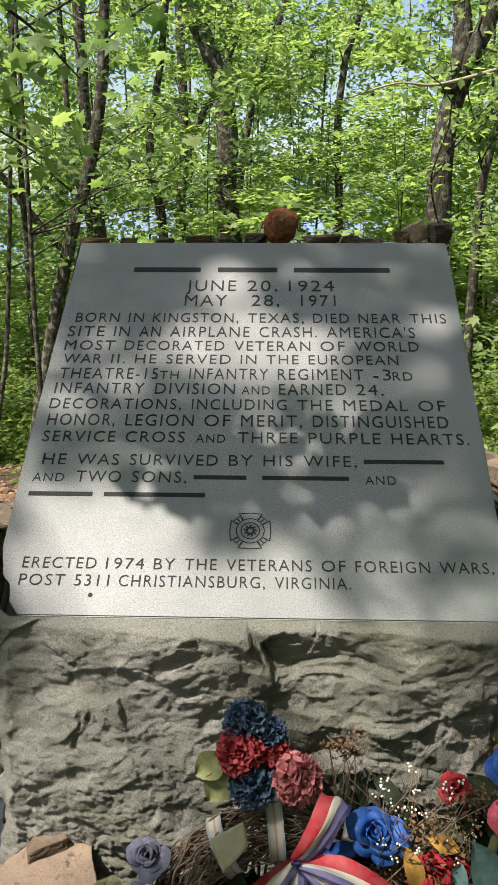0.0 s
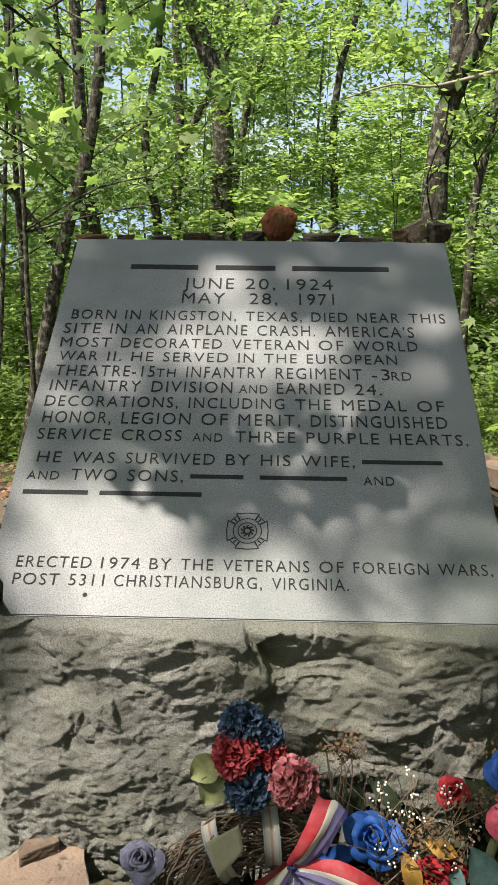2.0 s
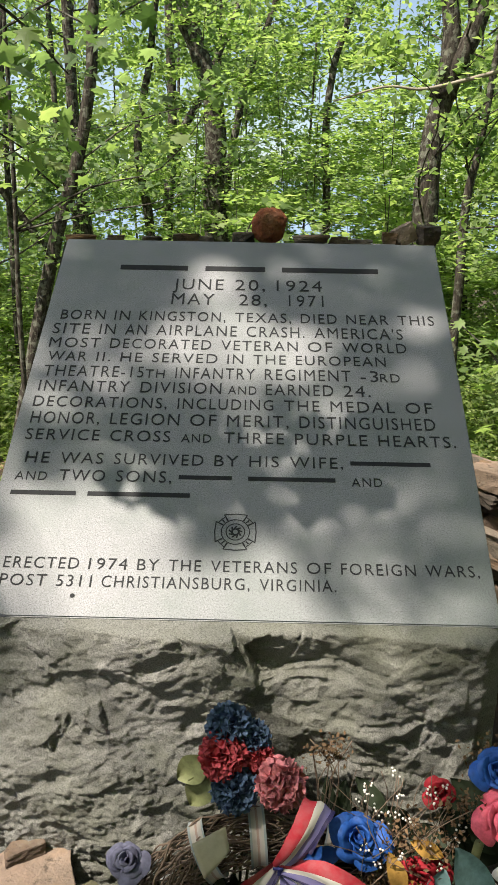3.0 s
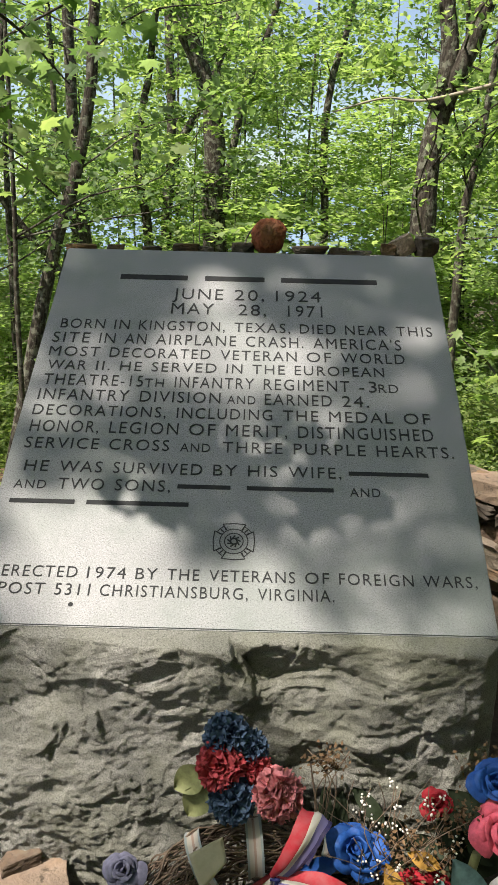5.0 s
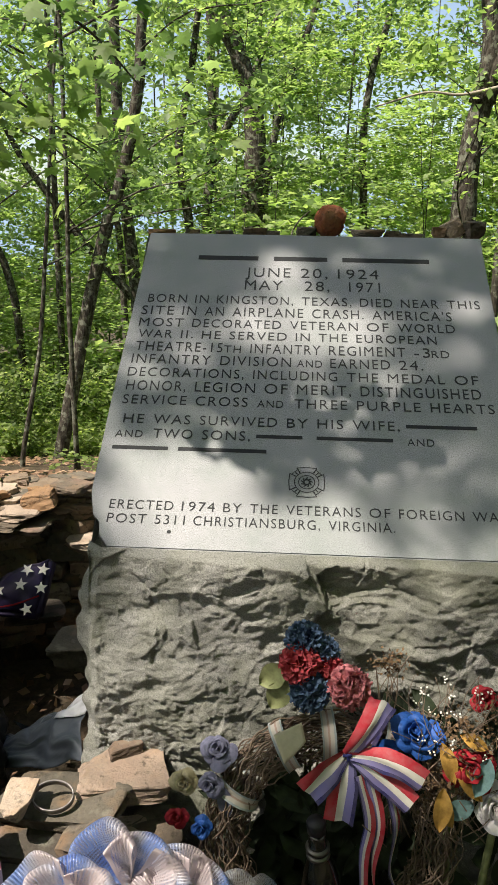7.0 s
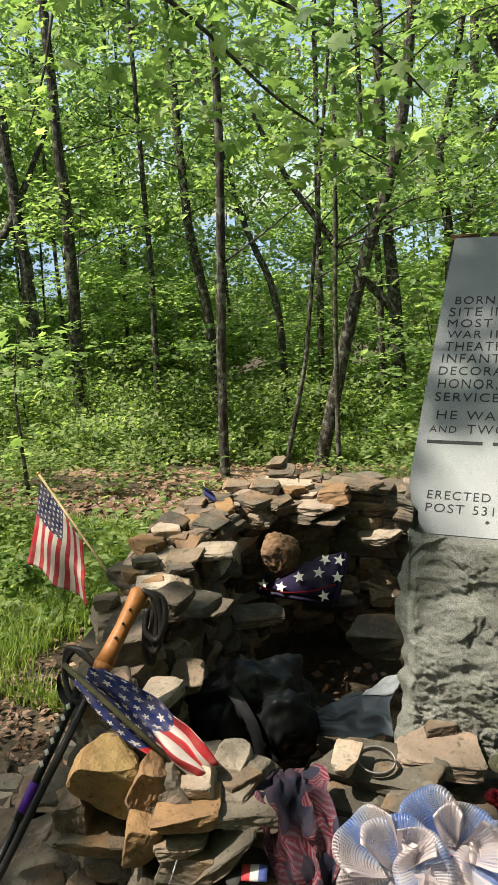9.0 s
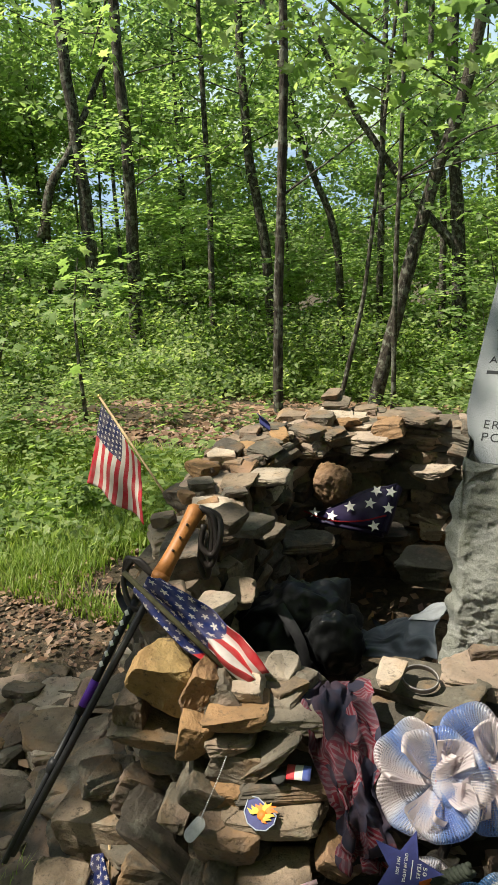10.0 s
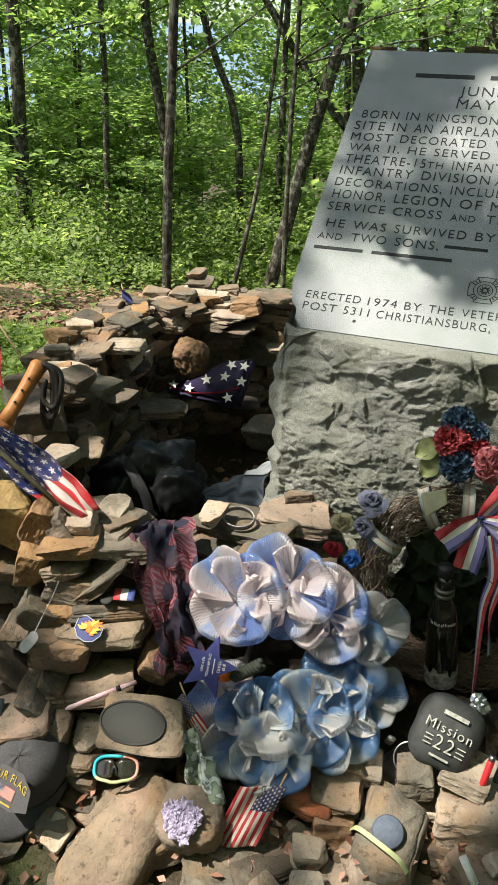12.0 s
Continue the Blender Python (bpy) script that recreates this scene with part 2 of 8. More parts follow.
def rock_mesh(seed, cuts=2, rough=0.035):
    """A broken sandstone piece about 2 x 2 x 2: a block split along a few planes, edges chipped."""
    rng = np.random.default_rng(seed)
    bm = bmesh.new()
    bmesh.ops.create_cube(bm, size=2)
    for v in bm.verts:
        v.co += Vector(rng.uniform(-0.28, 0.28, 3) * np.array((1, 1, 0.55)))
    for _ in range(9):
        n = rng.normal(0, 1, 3) * np.array((1, 1, 0.6))
        n /= np.linalg.norm(n)
        reach = max(v.co.dot(Vector(n)) for v in bm.verts)
        r = bmesh.ops.bisect_plane(bm, geom=bm.verts[:] + bm.edges[:] + bm.faces[:], plane_co=n * reach * rng.uniform(0.7, 0.92), plane_no=n, clear_outer=True)
        bmesh.ops.contextual_create(bm, geom=[e for e in r["geom_cut"] if isinstance(e, bmesh.types.BMEdge)])
    bmesh.ops.bevel(bm, geom=bm.edges[:], offset=0.045, segments=1, affect="EDGES", clamp_overlap=True)
    bmesh.ops.triangulate(bm, faces=bm.faces[:])
    if cuts:
        for _ in range(cuts):
            long = [e for e in bm.edges if e.calc_length() > 0.3]
            bmesh.ops.subdivide_edges(bm, edges=long, cuts=1)
            bmesh.ops.triangulate(bm, faces=bm.faces[:])
    for _ in range(2 if cuts > 2 else 1):
        bmesh.ops.smooth_vert(bm, verts=bm.verts[:], factor=0.5, use_axis_x=True, use_axis_y=True, use_axis_z=True)
    off = Vector(rng.uniform(-50, 50, 3))
    bm.normal_update()
    for v in bm.verts:
        q = v.co
        d = noise.fractal(q * 1.7 + off, 1.0, 2.0, 4) + 0.8 * noise.noise(Vector((q.x * 0.6, q.y * 0.6, q.z * 6)) + off)
        v.co = q + v.normal * rough * d
    me = bpy.data.meshes.new("stone")
    bm.to_mesh(me)
    bm.free()
    me.materials.append(STONE_GREY)
    return me


ROCKS = [rock_mesh(i, 3, 0.07) for i in range(20)]
CHIPS = [rock_mesh(100 + i, 2, 0.06) for i in range(16)]


def put_stone(parent, at, dims, yaw=0, rx=0, ry=0, tone="g", pick=None, chips=False, name="stone"):
    bank = CHIPS if chips else ROCKS
    ob = new(name, bank[(pick if pick is not None else random.randrange(999)) % len(bank)])
    ob.parent = parent
    ob.matrix_basis = pose(*at, rx, ry, yaw) @ Matrix.Diagonal((dims[0] / 1.75, dims[1] / 1.75, dims[2] / 1.75, 1))
    ob.material_slots[0].link = "OBJECT"
    ob.material_slots[0].material = TONES[tone]
    return ob


# ---- ground ----
def ground_z(x, y):
    r = math.hypot(x, y)
    d = max(0.0, y - 3.8 + 0.05 * abs(x))
    z = -0.17 - 0.25 * min(d, 60) + 0.02 * noise.noise(Vector((x, y, 0)) * 1.3) + 0.1 * noise.noise(Vector((x, y, 3)) * 0.25) * min(1, d)
    if y < 0:
        z += 0.02 * y
    if r > 60:
        z -= min(160, (r - 60) * 0.3)
    return z


radii = [0, 0.3] + [0.3 + 0.22 * i for i in range(1, 40)] + [9.5 * 1.12 ** i for i in range(60)]
SIDES = 144
gv = [(0, 0, ground_z(0, 0))]
for r in radii[1:]:
    for k in range(SIDES):
        a = k * math.tau / SIDES
        x, y = r * math.cos(a), 1.0 + r * math.sin(a)
        gv.append((x, y, ground_z(x, y)))
gf = [(0, 1 + k, 1 + (k + 1) % SIDES) for k in range(SIDES)]
for i in range(len(radii) - 2):
    for k in range(SIDES):
        a, b = 1 + i * SIDES, 1 + (i + 1) * SIDES
        gf.append((a + k, b + k, b + (k + 1) % SIDES, a + (k + 1) % SIDES))


def ground_material():
    m, nt, b, vec = base("forest_floor", 0.95, 0.15)
    big = noise_node(nt, vec, 0.9, 4)
    mid = noise_node(nt, vec, 7, 5)
    fine = noise_node(nt, vec, 45, 5, 0.7)
    soil = mix_colour(nt, ramp(nt, fine, (0.3, 0.0), (0.7, 1.0)), (0.03, 0.025, 0.017), (0.09, 0.07, 0.05))
    moss = mix_colour(nt, fine, (0.03, 0.06, 0.012), (0.09, 0.14, 0.035))
    col = mix_colour(nt, ramp(nt, big, (0.54, 0.0), (0.68, 0.8)), soil, moss)
    col = mix_colour(nt, ramp(nt, mid, (0.5, 0.0), (0.7, 0.6)), col, (0.15, 0.1, 0.065))
    nt.links.new(col, b.inputs["Base Color"])
    bump(nt, b, mix_colour(nt, 0.5, mid, fine), 0.9, 0.03)
    return m


FLOOR = ground_material()
ground = part("ground", mesh_of("ground", gv, gf, FLOOR, True), FLOOR)
tagged(ground, "leaf-strewn forest floor falling away behind the stones", "ground", kind="structure")

# far ridge beyond the valley; its blue is haze put into the colour
rv, rf = [], []
for k in range(121):
    a = radians(20 + k * 1.25)
    for j, (r, h) in enumerate(((2600, -170), (3000, 20), (3300, 110), (3600, -170))):
        hh = h + (70 * noise.noise(Vector((k * 0.09, j, 5))) + 25 * noise.noise(Vector((k * 0.4, j, 9))) if 0 < j < 3 else 0)
        rv.append((r * math.cos(a), r * math.sin(a), hh))
for k in range(120):
    for j in range(3):
        p = k * 4 + j
        rf.append((p, p + 4, p + 5, p + 1))
RIDGE = plain("hazed_ridge", (0.16, 0.24, 0.34), 1.0, 0.2, 0.02, relief=0)
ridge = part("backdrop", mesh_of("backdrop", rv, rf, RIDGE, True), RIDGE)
tagged(ridge, "distant wooded mountain ridge with painted blue haze across the valley", "mountain", kind="structure")


# ---- monument ----
FACE = Matrix.Translation((0.007, 1.449, 0.879)) @ Matrix(((1, 0, 0, 0), (0, 0.8032, -0.5957, 0), (0, 0.5957, 0.8032, 0), (0, 0, 0, 1))) @ pose(0, 0, 0, 0, 0, -1.0)
monument = thing("monument", "grey granite slant-face memorial stone with cut inscription and split-rock base", "monument")
bm = bmesh.new()
outline = [(-0.408, -0.178), (0.468, -0.178), (0.474, 0.3), (0.478, 0.85), (-0.456, 0.85), (-0.466, 0.2), (-0.466, -0.04), (-0.452, -0.1), (-0.436, -0.115), (-0.43, -0.15)]
top = [bm.verts.new((*p, 0)) for p in outline]
bm.faces.new(top)
ext = bmesh.ops.extrude_face_region(bm, geom=bm.faces[:])
bmesh.ops.translate(bm, vec=(0, 0, -0.02), verts=[v for v in ext["geom"] if isinstance(v, bmesh.types.BMVert)])
bmesh.ops.recalc_face_normals(bm, faces=bm.faces)
bmesh.ops.bevel(bm, geom=bm.edges[:], offset=0.0025, segments=2, affect="EDGES")
inscribed = part("inscribed_face", bm, GRANITE_FACE, monument, "honed speckled grey granite face", smooth=False, m=FACE)


def cleave(p, wide, high, step, tilt, soft, off):
    """Flat cleaved facets: each cell is a tilted plane, set back by up to step metres."""
    q = Vector((p.x / wide + 0.35 * noise.noise(p * 6 + off), p.y / wide, p.z / high + 0.35 * noise.noise(p * 7 + off * 2))) + off
    dist, pts = noise.voronoi(q)

    def height(c):
        g = noise.cell_vector(c * 3.17)
        d = q - c
        return step * (noise.cell(c * 7.31) - 0.5) + tilt * ((g.x - 0.5) * d.x * wide + (g.z - 0.35) * d.z * high)
    w = min(1.0, (dist[1] - dist[0]) / soft)
    w = 0.5 + 0.5 * w * w * (3 - 2 * w)
    return height(pts[0]) * w + height(pts[1]) * (1 - w)


SCOOPS = []
_r = np.random.default_rng(41)
for _ in range(22):
    _w = _r.uniform(0.08, 0.2)
    SCOOPS.append((_r.uniform(-0.55, 0.55), _r.uniform(-0.1, 0.86), _w, _w * _r.uniform(0.35, 0.7), _r.uniform(-0.5, 0.5), _w * 0.13 * _r.uniform(0.3, 1.0)))
for _ in range(46):
    _w = _r.uniform(0.03, 0.08)
    SCOOPS.append((_r.uniform(-0.5, 0.5), 0.82 - 0.42 * _r.uniform() ** 1.3, _w, _w * _r.uniform(0.3, 0.6), _r.uniform(-0.4, 0.4), _w * 0.14 * _r.uniform(0.3, 1.0)))
for _ in range(60):
    _w = _r.uniform(0.014, 0.045)
    SCOOPS.append((_r.uniform(-0.48, 0.48), _r.uniform(0.69, 0.785), _w, _w * _r.uniform(0.35, 0.7), _r.uniform(-0.4, 0.4), _w * 0.17 * _r.uniform(0.4, 1.0)))
# the deep flakes under the upper edge and the long slanting break below them
SCOOPS += [(-0.26, 0.66, 0.13, 0.055, 0.12, 0.024), (-0.06, 0.61, 0.12, 0.045, -0.25, 0.015), (-0.38, 0.7, 0.09, 0.04, 0.2, 0.02), (0.2, 0.66, 0.13, 0.05, -0.1, 0.014), (0.04, 0.38, 0.36, 0.2, -0.7, 0.034), (0.34, 0.52, 0.17, 0.09, 0.3, 0.016)]


def split(p, amp):
    """How far split granite stands out at p: shell-shaped flakes with a steep upper lip, then a pitted grain."""
    low = min(1.0, max(0.0, (0.6 - p.z) / 0.25))
    left = low * min(1.0, max(0.0, (0.05 - p.x) / 0.2))
    s = p.x if abs(p.x) < 0.44 else p.y - 1.3
    warp = noise.noise_vector(p * 5)
    fine = noise.noise_vector(p * 26)
    x, z = s + 0.035 * warp.x + 0.007 * fine.x, p.z + 0.022 * warp.z + 0.006 * fine.z
    d = amp * 1.3 * noise.noise(Vector((p.x * 2.6, p.y * 2.6, p.z * 3.0)) + Vector((5, 2, 1)))
    hollow = 0.0
    for cx, cz, rx, rz, tilt, deep in SCOOPS:
        dx = x - cx
        if -rx < dx < rx:
            b = (z - cz - tilt * dx) / rz
            r = dx * dx / (rx * rx) + b * b
            if r < 1.0:
                hollow = max(hollow, deep * (1 - r) ** 0.75 * (0.65 + 0.35 * b))
    d -= hollow * (1 - 0.3 * low)
    d += cleave(p, 0.22, 0.15, 0.004, 0.3, 0.35, Vector((3.1, 0.7, 5.3)))
    d += cleave(p, 0.09, 0.06, 0.002, 0.34, 0.35, Vector((1.3, 6.1, 2.2)))
    d += cleave(p, 0.034, 0.024, 0.001, 0.34, 0.4, Vector((2.3, 3.1, 4.2)))
    d += cleave(p, 0.014, 0.011, 0.0005, 0.3 + 0.25 * left, 0.5, Vector((7.3, 1.1, 3.2)))
    d += (0.0011 + 0.0008 * left) * noise.fractal(p * 60, 0.5, 2.2, 4)
    return d + 0.012


def front_point(u, v):
    x = -0.464 + 0.942 * u
    edge = 0.7745 - 0.0175 * x
    z = edge - v * (edge + 0.12)
    y = 1.3 - 0.02 * min(1, v * 80) - 0.071 * v
    p = Vector((x, y, z))
    if u < 0.5:
        p.x += (1 - min(1, u * 9)) * (0.02 * min(1.0, max(0.0, (z - 0.68) / 0.1)) + 0.03 * noise.noise(Vector((0, 2, z * 9))) + 0.014 * noise.noise(Vector((3, 2, z * 29))))
    fade = min(1.0, v * 110)
    side = min(1.0, min(u, 1 - u) * 26)
    p.y -= split(p, 0.013) * fade * (0.35 + 0.65 * side) - (1 - side) * 0.03
    return p


part("split_front", sheet(front_point, 380, 330), GRANITE_ROUGH, monument, "rough split granite front with ledges and chips", m=Matrix())


def side_point(sign):
    def fn(u, v):
        y = 1.3 + 0.97 * u
        edge = min(1.385, 0.77 + (y - 1.306) * 0.7417)
        z = edge - v * (edge + 0.12) - 0.004
        p = Vector((sign * 0.46 + 0.007, y, z))
        p.x += sign * (split(p, 0.012) * min(1, v * 10) * min(1, u * 10) - 0.012)
        return p
    return fn


part("split_side", sheet(side_point(-1), 90, 90), GRANITE_ROUGH, monument, m=Matrix())
part("split_side", sheet(side_point(1), 90, 90), GRANITE_ROUGH, monument, m=Matrix())
bm = bmesh.new()
prof = [(1.32, -0.15), (1.32, 0.74), (2.13, 1.362), (2.26, 1.378), (2.29, 0.6), (2.3, -0.15)]
ends = [[bm.verts.new((x, y, z)) for y, z in prof] for x in (-0.445, 0.458)]
bm.faces.new(ends[0])
bm.faces.new(list(reversed(ends[1])))
for i in range(len(prof)):
    j = (i + 1) % len(prof)
    bm.faces.new((ends[0][i], ends[1][i], ends[1][j], ends[0][j]))
bmesh.ops.recalc_face_normals(bm, faces=bm.faces)
part("core", bm, GRANITE_ROUGH, monument, smooth=False)


def word_mesh(text):
    cu = bpy.data.curves.new("letters", "FONT")
    cu.body, cu.extrude, cu.space_character, cu.resolution_u = text, 0.01, 1.16, 3
    cu.offset = -0.006
    ob = bpy.data.objects.new("letters", cu)
    scene.collection.objects.link(ob)
    bpy.context.view_layer.update()
    me = bpy.data.meshes.new_from_object(ob)
    bpy.data.objects.remove(ob)
    return me


def lettering(text, u0, u1, v, h, lift=0.0004, deep=0.0012):
    """Letters from u0 to u1, capitals h high; '#' gives a plain bar."""
    if text == "#":
        bm = block(u1 - u0, h * 0.34, deep, 0)
        bmesh.ops.translate(bm, vec=((u0 + u1) / 2, v + h * 0.5, lift), verts=bm.verts)
        me = bpy.data.meshes.new("bar")
        bm.to_mesh(me)
        bm.free()
        return me
    small = 0.76 if text[0] == "^" else 1.0
    me = word_mesh(text.lstrip("^"))
    co = np.empty(len(me.vertices) * 3)
    me.vertices.foreach_get("co", co)
    co = co.reshape(-1, 3)
    lo, hi = co[:, 0].min(), co[:, 0].max()
    co[:, 0] = u0 + (co[:, 0] - lo) * (u1 - u0) / (hi - lo)
    co[:, 1] = v + co[:, 1] * h * small / 0.69
    co[:, 2] = lift + co[:, 2] / 0.01 * deep / 2
    me.vertices.foreach_set("co", co.ravel())
    return me


def islands(me):
    """The mesh's separate pieces, each a mesh of its own."""
    root = list(range(len(me.vertices)))

    def find(i):
        while root[i] != i:
            root[i] = root[root[i]]
            i = root[i]
        return i
    for e in me.edges:
        root[find(e.vertices[0])] = find(e.vertices[1])
    groups = {}
    for f in me.polygons:
        groups.setdefault(find(f.vertices[0]), []).append(f.vertices[:])
    out = []
    for faces in groups.values():
        used = sorted({i for f in faces for i in f})
        slot = {i: k for k, i in enumerate(used)}
        out.append(mesh_of("letter", [me.vertices[i].co for i in used], [[slot[i] for i in f] for f in faces], CUT))
    return out


def carve(v, h, *segs, fine=False):
    """A line of cut words on the memorial's face, letter by letter; a fine line stays word by word."""
    for text, u0, u1 in segs:
        if text == "#":
            words = [("#", u0, u1)]
        else:
            small = "^" if text[0] == "^" else ""
            marks = text.lstrip("^").split(" ")
            size = [sum({"I": 0.42, ".": 0.35, ",": 0.35, "1": 0.55, "M": 1.3, "W": 1.45, "-": 0.6, "'": 0.3, "O": 1.15, "G": 1.1}.get(c, 0.92) for c in w) for w in marks]
            gap = 0.85
            k = (u1 - u0) / (sum(size) + gap * (len(marks) - 1))
            words, x = [], u0
            for w, n in zip(marks, size):
                words.append((small + w, x, x + n * k))
                x += (n + gap) * k
        for text2, a, b in words:
            me = lettering(text2, a, b, v, h)
            if fine:
                me.materials.clear()
                me.materials.append(CUT)
                part("inscription_word", me, None, inscribed, m=Matrix())["kind"] = "stuff"
                continue
            for letter in islands(me):
                part("letter", letter, None, inscribed, m=Matrix())


carve(0.719, 0.049, ('#', -0.307, -0.141), ('#', -0.098, 0.049), ('#', 0.090, 0.326))
carve(0.667, 0.038, ('JUNE 20, 1924', -0.172, 0.186))
carve(0.615, 0.038, ('MAY', -0.172, -0.071), ('28,', -0.012, 0.054), ('1971', 0.106, 0.188))
carve(0.559, 0.031, ('BORN IN KINGSTON, TEXAS, DIED NEAR THIS', -0.425, 0.442))
carve(0.512, 0.033, ("SITE IN AN AIRPLANE CRASH. AMERICA'S", -0.436, 0.365))
carve(0.469, 0.030, ('MOST DECORATED VETERAN OF WORLD', -0.436, 0.369))
carve(0.428, 0.028, ('WAR II. HE SERVED IN THE EUROPEAN', -0.432, 0.319))
carve(0.382, 0.032, ('THEATRE-15', -0.433, -0.214), ('^TH', -0.210, -0.168), ('INFANTRY REGIMENT -3', -0.144, 0.299), ('^RD', 0.303, 0.346))
carve(0.339, 0.031, ('INFANTRY DIVISION', -0.436, -0.042), ('^AND', -0.027, 0.034), ('EARNED 24.', 0.054, 0.279))
carve(0.296, 0.029, ('DECORATIONS, INCLUDING THE MEDAL OF', -0.439, 0.406))
carve(0.251, 0.031, ('HONOR, LEGION OF MERIT, DISTINGUISHED', -0.436, 0.407))
carve(0.208, 0.028, ('SERVICE CROSS', -0.438, -0.141), ('^AND', -0.118, -0.057), ('THREE PURPLE HEARTS.', -0.031, 0.443))
carve(0.150, 0.027, ('HE WAS SURVIVED BY HIS WIFE,', -0.427, 0.210), ('#', 0.225, 0.385))
carve(0.108, 0.027, ('^AND', -0.439, -0.376), ('TWO SONS,', -0.352, -0.130), ('#', -0.116, -0.011), ('#', 0.021, 0.193), ('^AND', 0.225, 0.285))
carve(0.065, 0.028, ('#', -0.440, -0.313), ('#', -0.290, -0.091))
carve(-0.084, 0.023, ('ERECTED 1974 BY THE VETERANS OF FOREIGN WARS,', -0.420, 0.445), fine=True)
carve(-0.119, 0.023, ('POST 5311 CHRISTIANSBURG, VIRGINIA.', -0.420, 0.184), fine=True)

# carved emblem: a flared cross round two rings
bm = bmesh.new()
for r0, r1 in ((0.0255, 0.0275), (0.0165, 0.0185)):
    a = [[bm.verts.new((r * math.cos(k * math.tau / 40), r * math.sin(k * math.tau / 40), 0.0006)) for k in range(40)] for r in (r0, r1)]
    for k in range(40):
        bm.faces.new((a[0][k], a[1][k], a[1][(k + 1) % 40], a[0][(k + 1) % 40]))


def stroke(bm, p, q, w=0.0022):
    p, q = Vector((*p, 0.0006)), Vector((*q, 0.0006))
    n = (q - p).cross(Vector((0, 0, 1))).normalized() * w / 2
    bm.faces.new([bm.verts.new(c) for c in (p - n, p + n, q + n, q - n)])


for k in range(4):
    c, s = math.cos(k * math.pi / 2), math.sin(k * math.pi / 2)
    arm = [(0.014, 0.024), (0.022, 0.037), (0.0, 0.039), (-0.022, 0.037), (-0.014, 0.024)]
    arm = [(c * x - s * y, s * x + c * y) for x, y in arm]
    for p, q in zip(arm, arm[1:]):
        stroke(bm, p, q)
for k in range(4):
    a = math.pi / 4 + k * math.pi / 2
    for s in (-0.22, 0, 0.22):
        stroke(bm, (0.028 * math.cos(a + s), 0.028 * math.sin(a + s)), (0.036 * math.cos(a + s * 1.1), 0.036 * math.sin(a + s * 1.1)), 0.0026)
    for s in (-0.28, 0.28):
        stroke(bm, (0.0385 * math.cos(a + s), 0.0385 * math.sin(a + s)), (0.0375 * math.cos(a), 0.0375 * math.sin(a)), 0.0018)
for i in range(9):
    a = i * 0.7
    stroke(bm, (0.013 * math.cos(a), 0.013 * math.sin(a)), (0.006 * math.cos(a + 1.3), 0.006 * math.sin(a + 1.3)), 0.003)
part("emblem", bm, CUT, monument, "carved round emblem with flared cross arms", smooth=False, m=FACE)
bm = bmesh.new()
bmesh.ops.create_circle(bm, cap_ends=True, radius=0.0045, segments=9)
part("chip", bm, CUT, monument, smooth=False, m=FACE @ pose(-0.285, -0.137, 0.0006))

# ---- earth under the stones ----
CREST_F = [(-0.3, 1.16, 0.22), (-0.5, 1.08, 0.24), (-0.74, 0.97, 0.36), (-0.95, 0.98, 0.4), (-1.1, 1.12, 0.43), (-1.15, 1.35, 0.46)]
CREST_L = [(-1.2, 1.4, 0.47), (-1.26, 1.75, 0.5), (-1.26, 2.1, 0.49), (-1.1, 2.42, 0.48), (-0.82, 2.5, 0.47), (-0.5, 2.5, 0.47)]
CREST_R = [(0.5, 2.95, 0.5), (0.85, 2.98, 0.54), (1.08, 2.8, 0.52), (1.2, 2.4, 0.5), (1.22, 1.9, 0.46), (1.1, 1.5, 0.42), (0.9, 1.2, 0.36), (0.65, 1.12, 0.3)]
MOUND = stone_material("soil_and_rubble", [(0.05, 0.042, 0.034), (0.07, 0.058, 0.046)], scale=14, lichen=0.0)


def wall_core(name, crest, label):
    pts = curve_points(crest, 6)
    bm = bmesh.new()
    rows = []
    for i, p in enumerate(pts):
        a, b = pts[max(0, i - 1)], pts[min(len(pts) - 1, i + 1)]
        d = (b - a).normalized()
        n = Vector((d.y, -d.x, 0)).normalized()
        g = ground_z(p.x, p.y) - 0.1
        rows.append([bm.verts.new(Vector((p.x, p.y, 0)) + n * w + Vector((0, 0, z))) for w, z in ((-0.2, g), (-0.1, p.z - 0.09), (0.07, p.z - 0.09), (0.12, g))])
    for r, q in zip(rows, rows[1:]):
        for k in range(3):
            bm.faces.new((r[k], r[k + 1], q[k + 1], q[k]))
    bmesh.ops.recalc_face_normals(bm, faces=bm.faces)
    w = thing(name, label, "stone wall")
    part("core", bm, MOUND, w, "dark soil and rubble", smooth=False)
    return w, pts


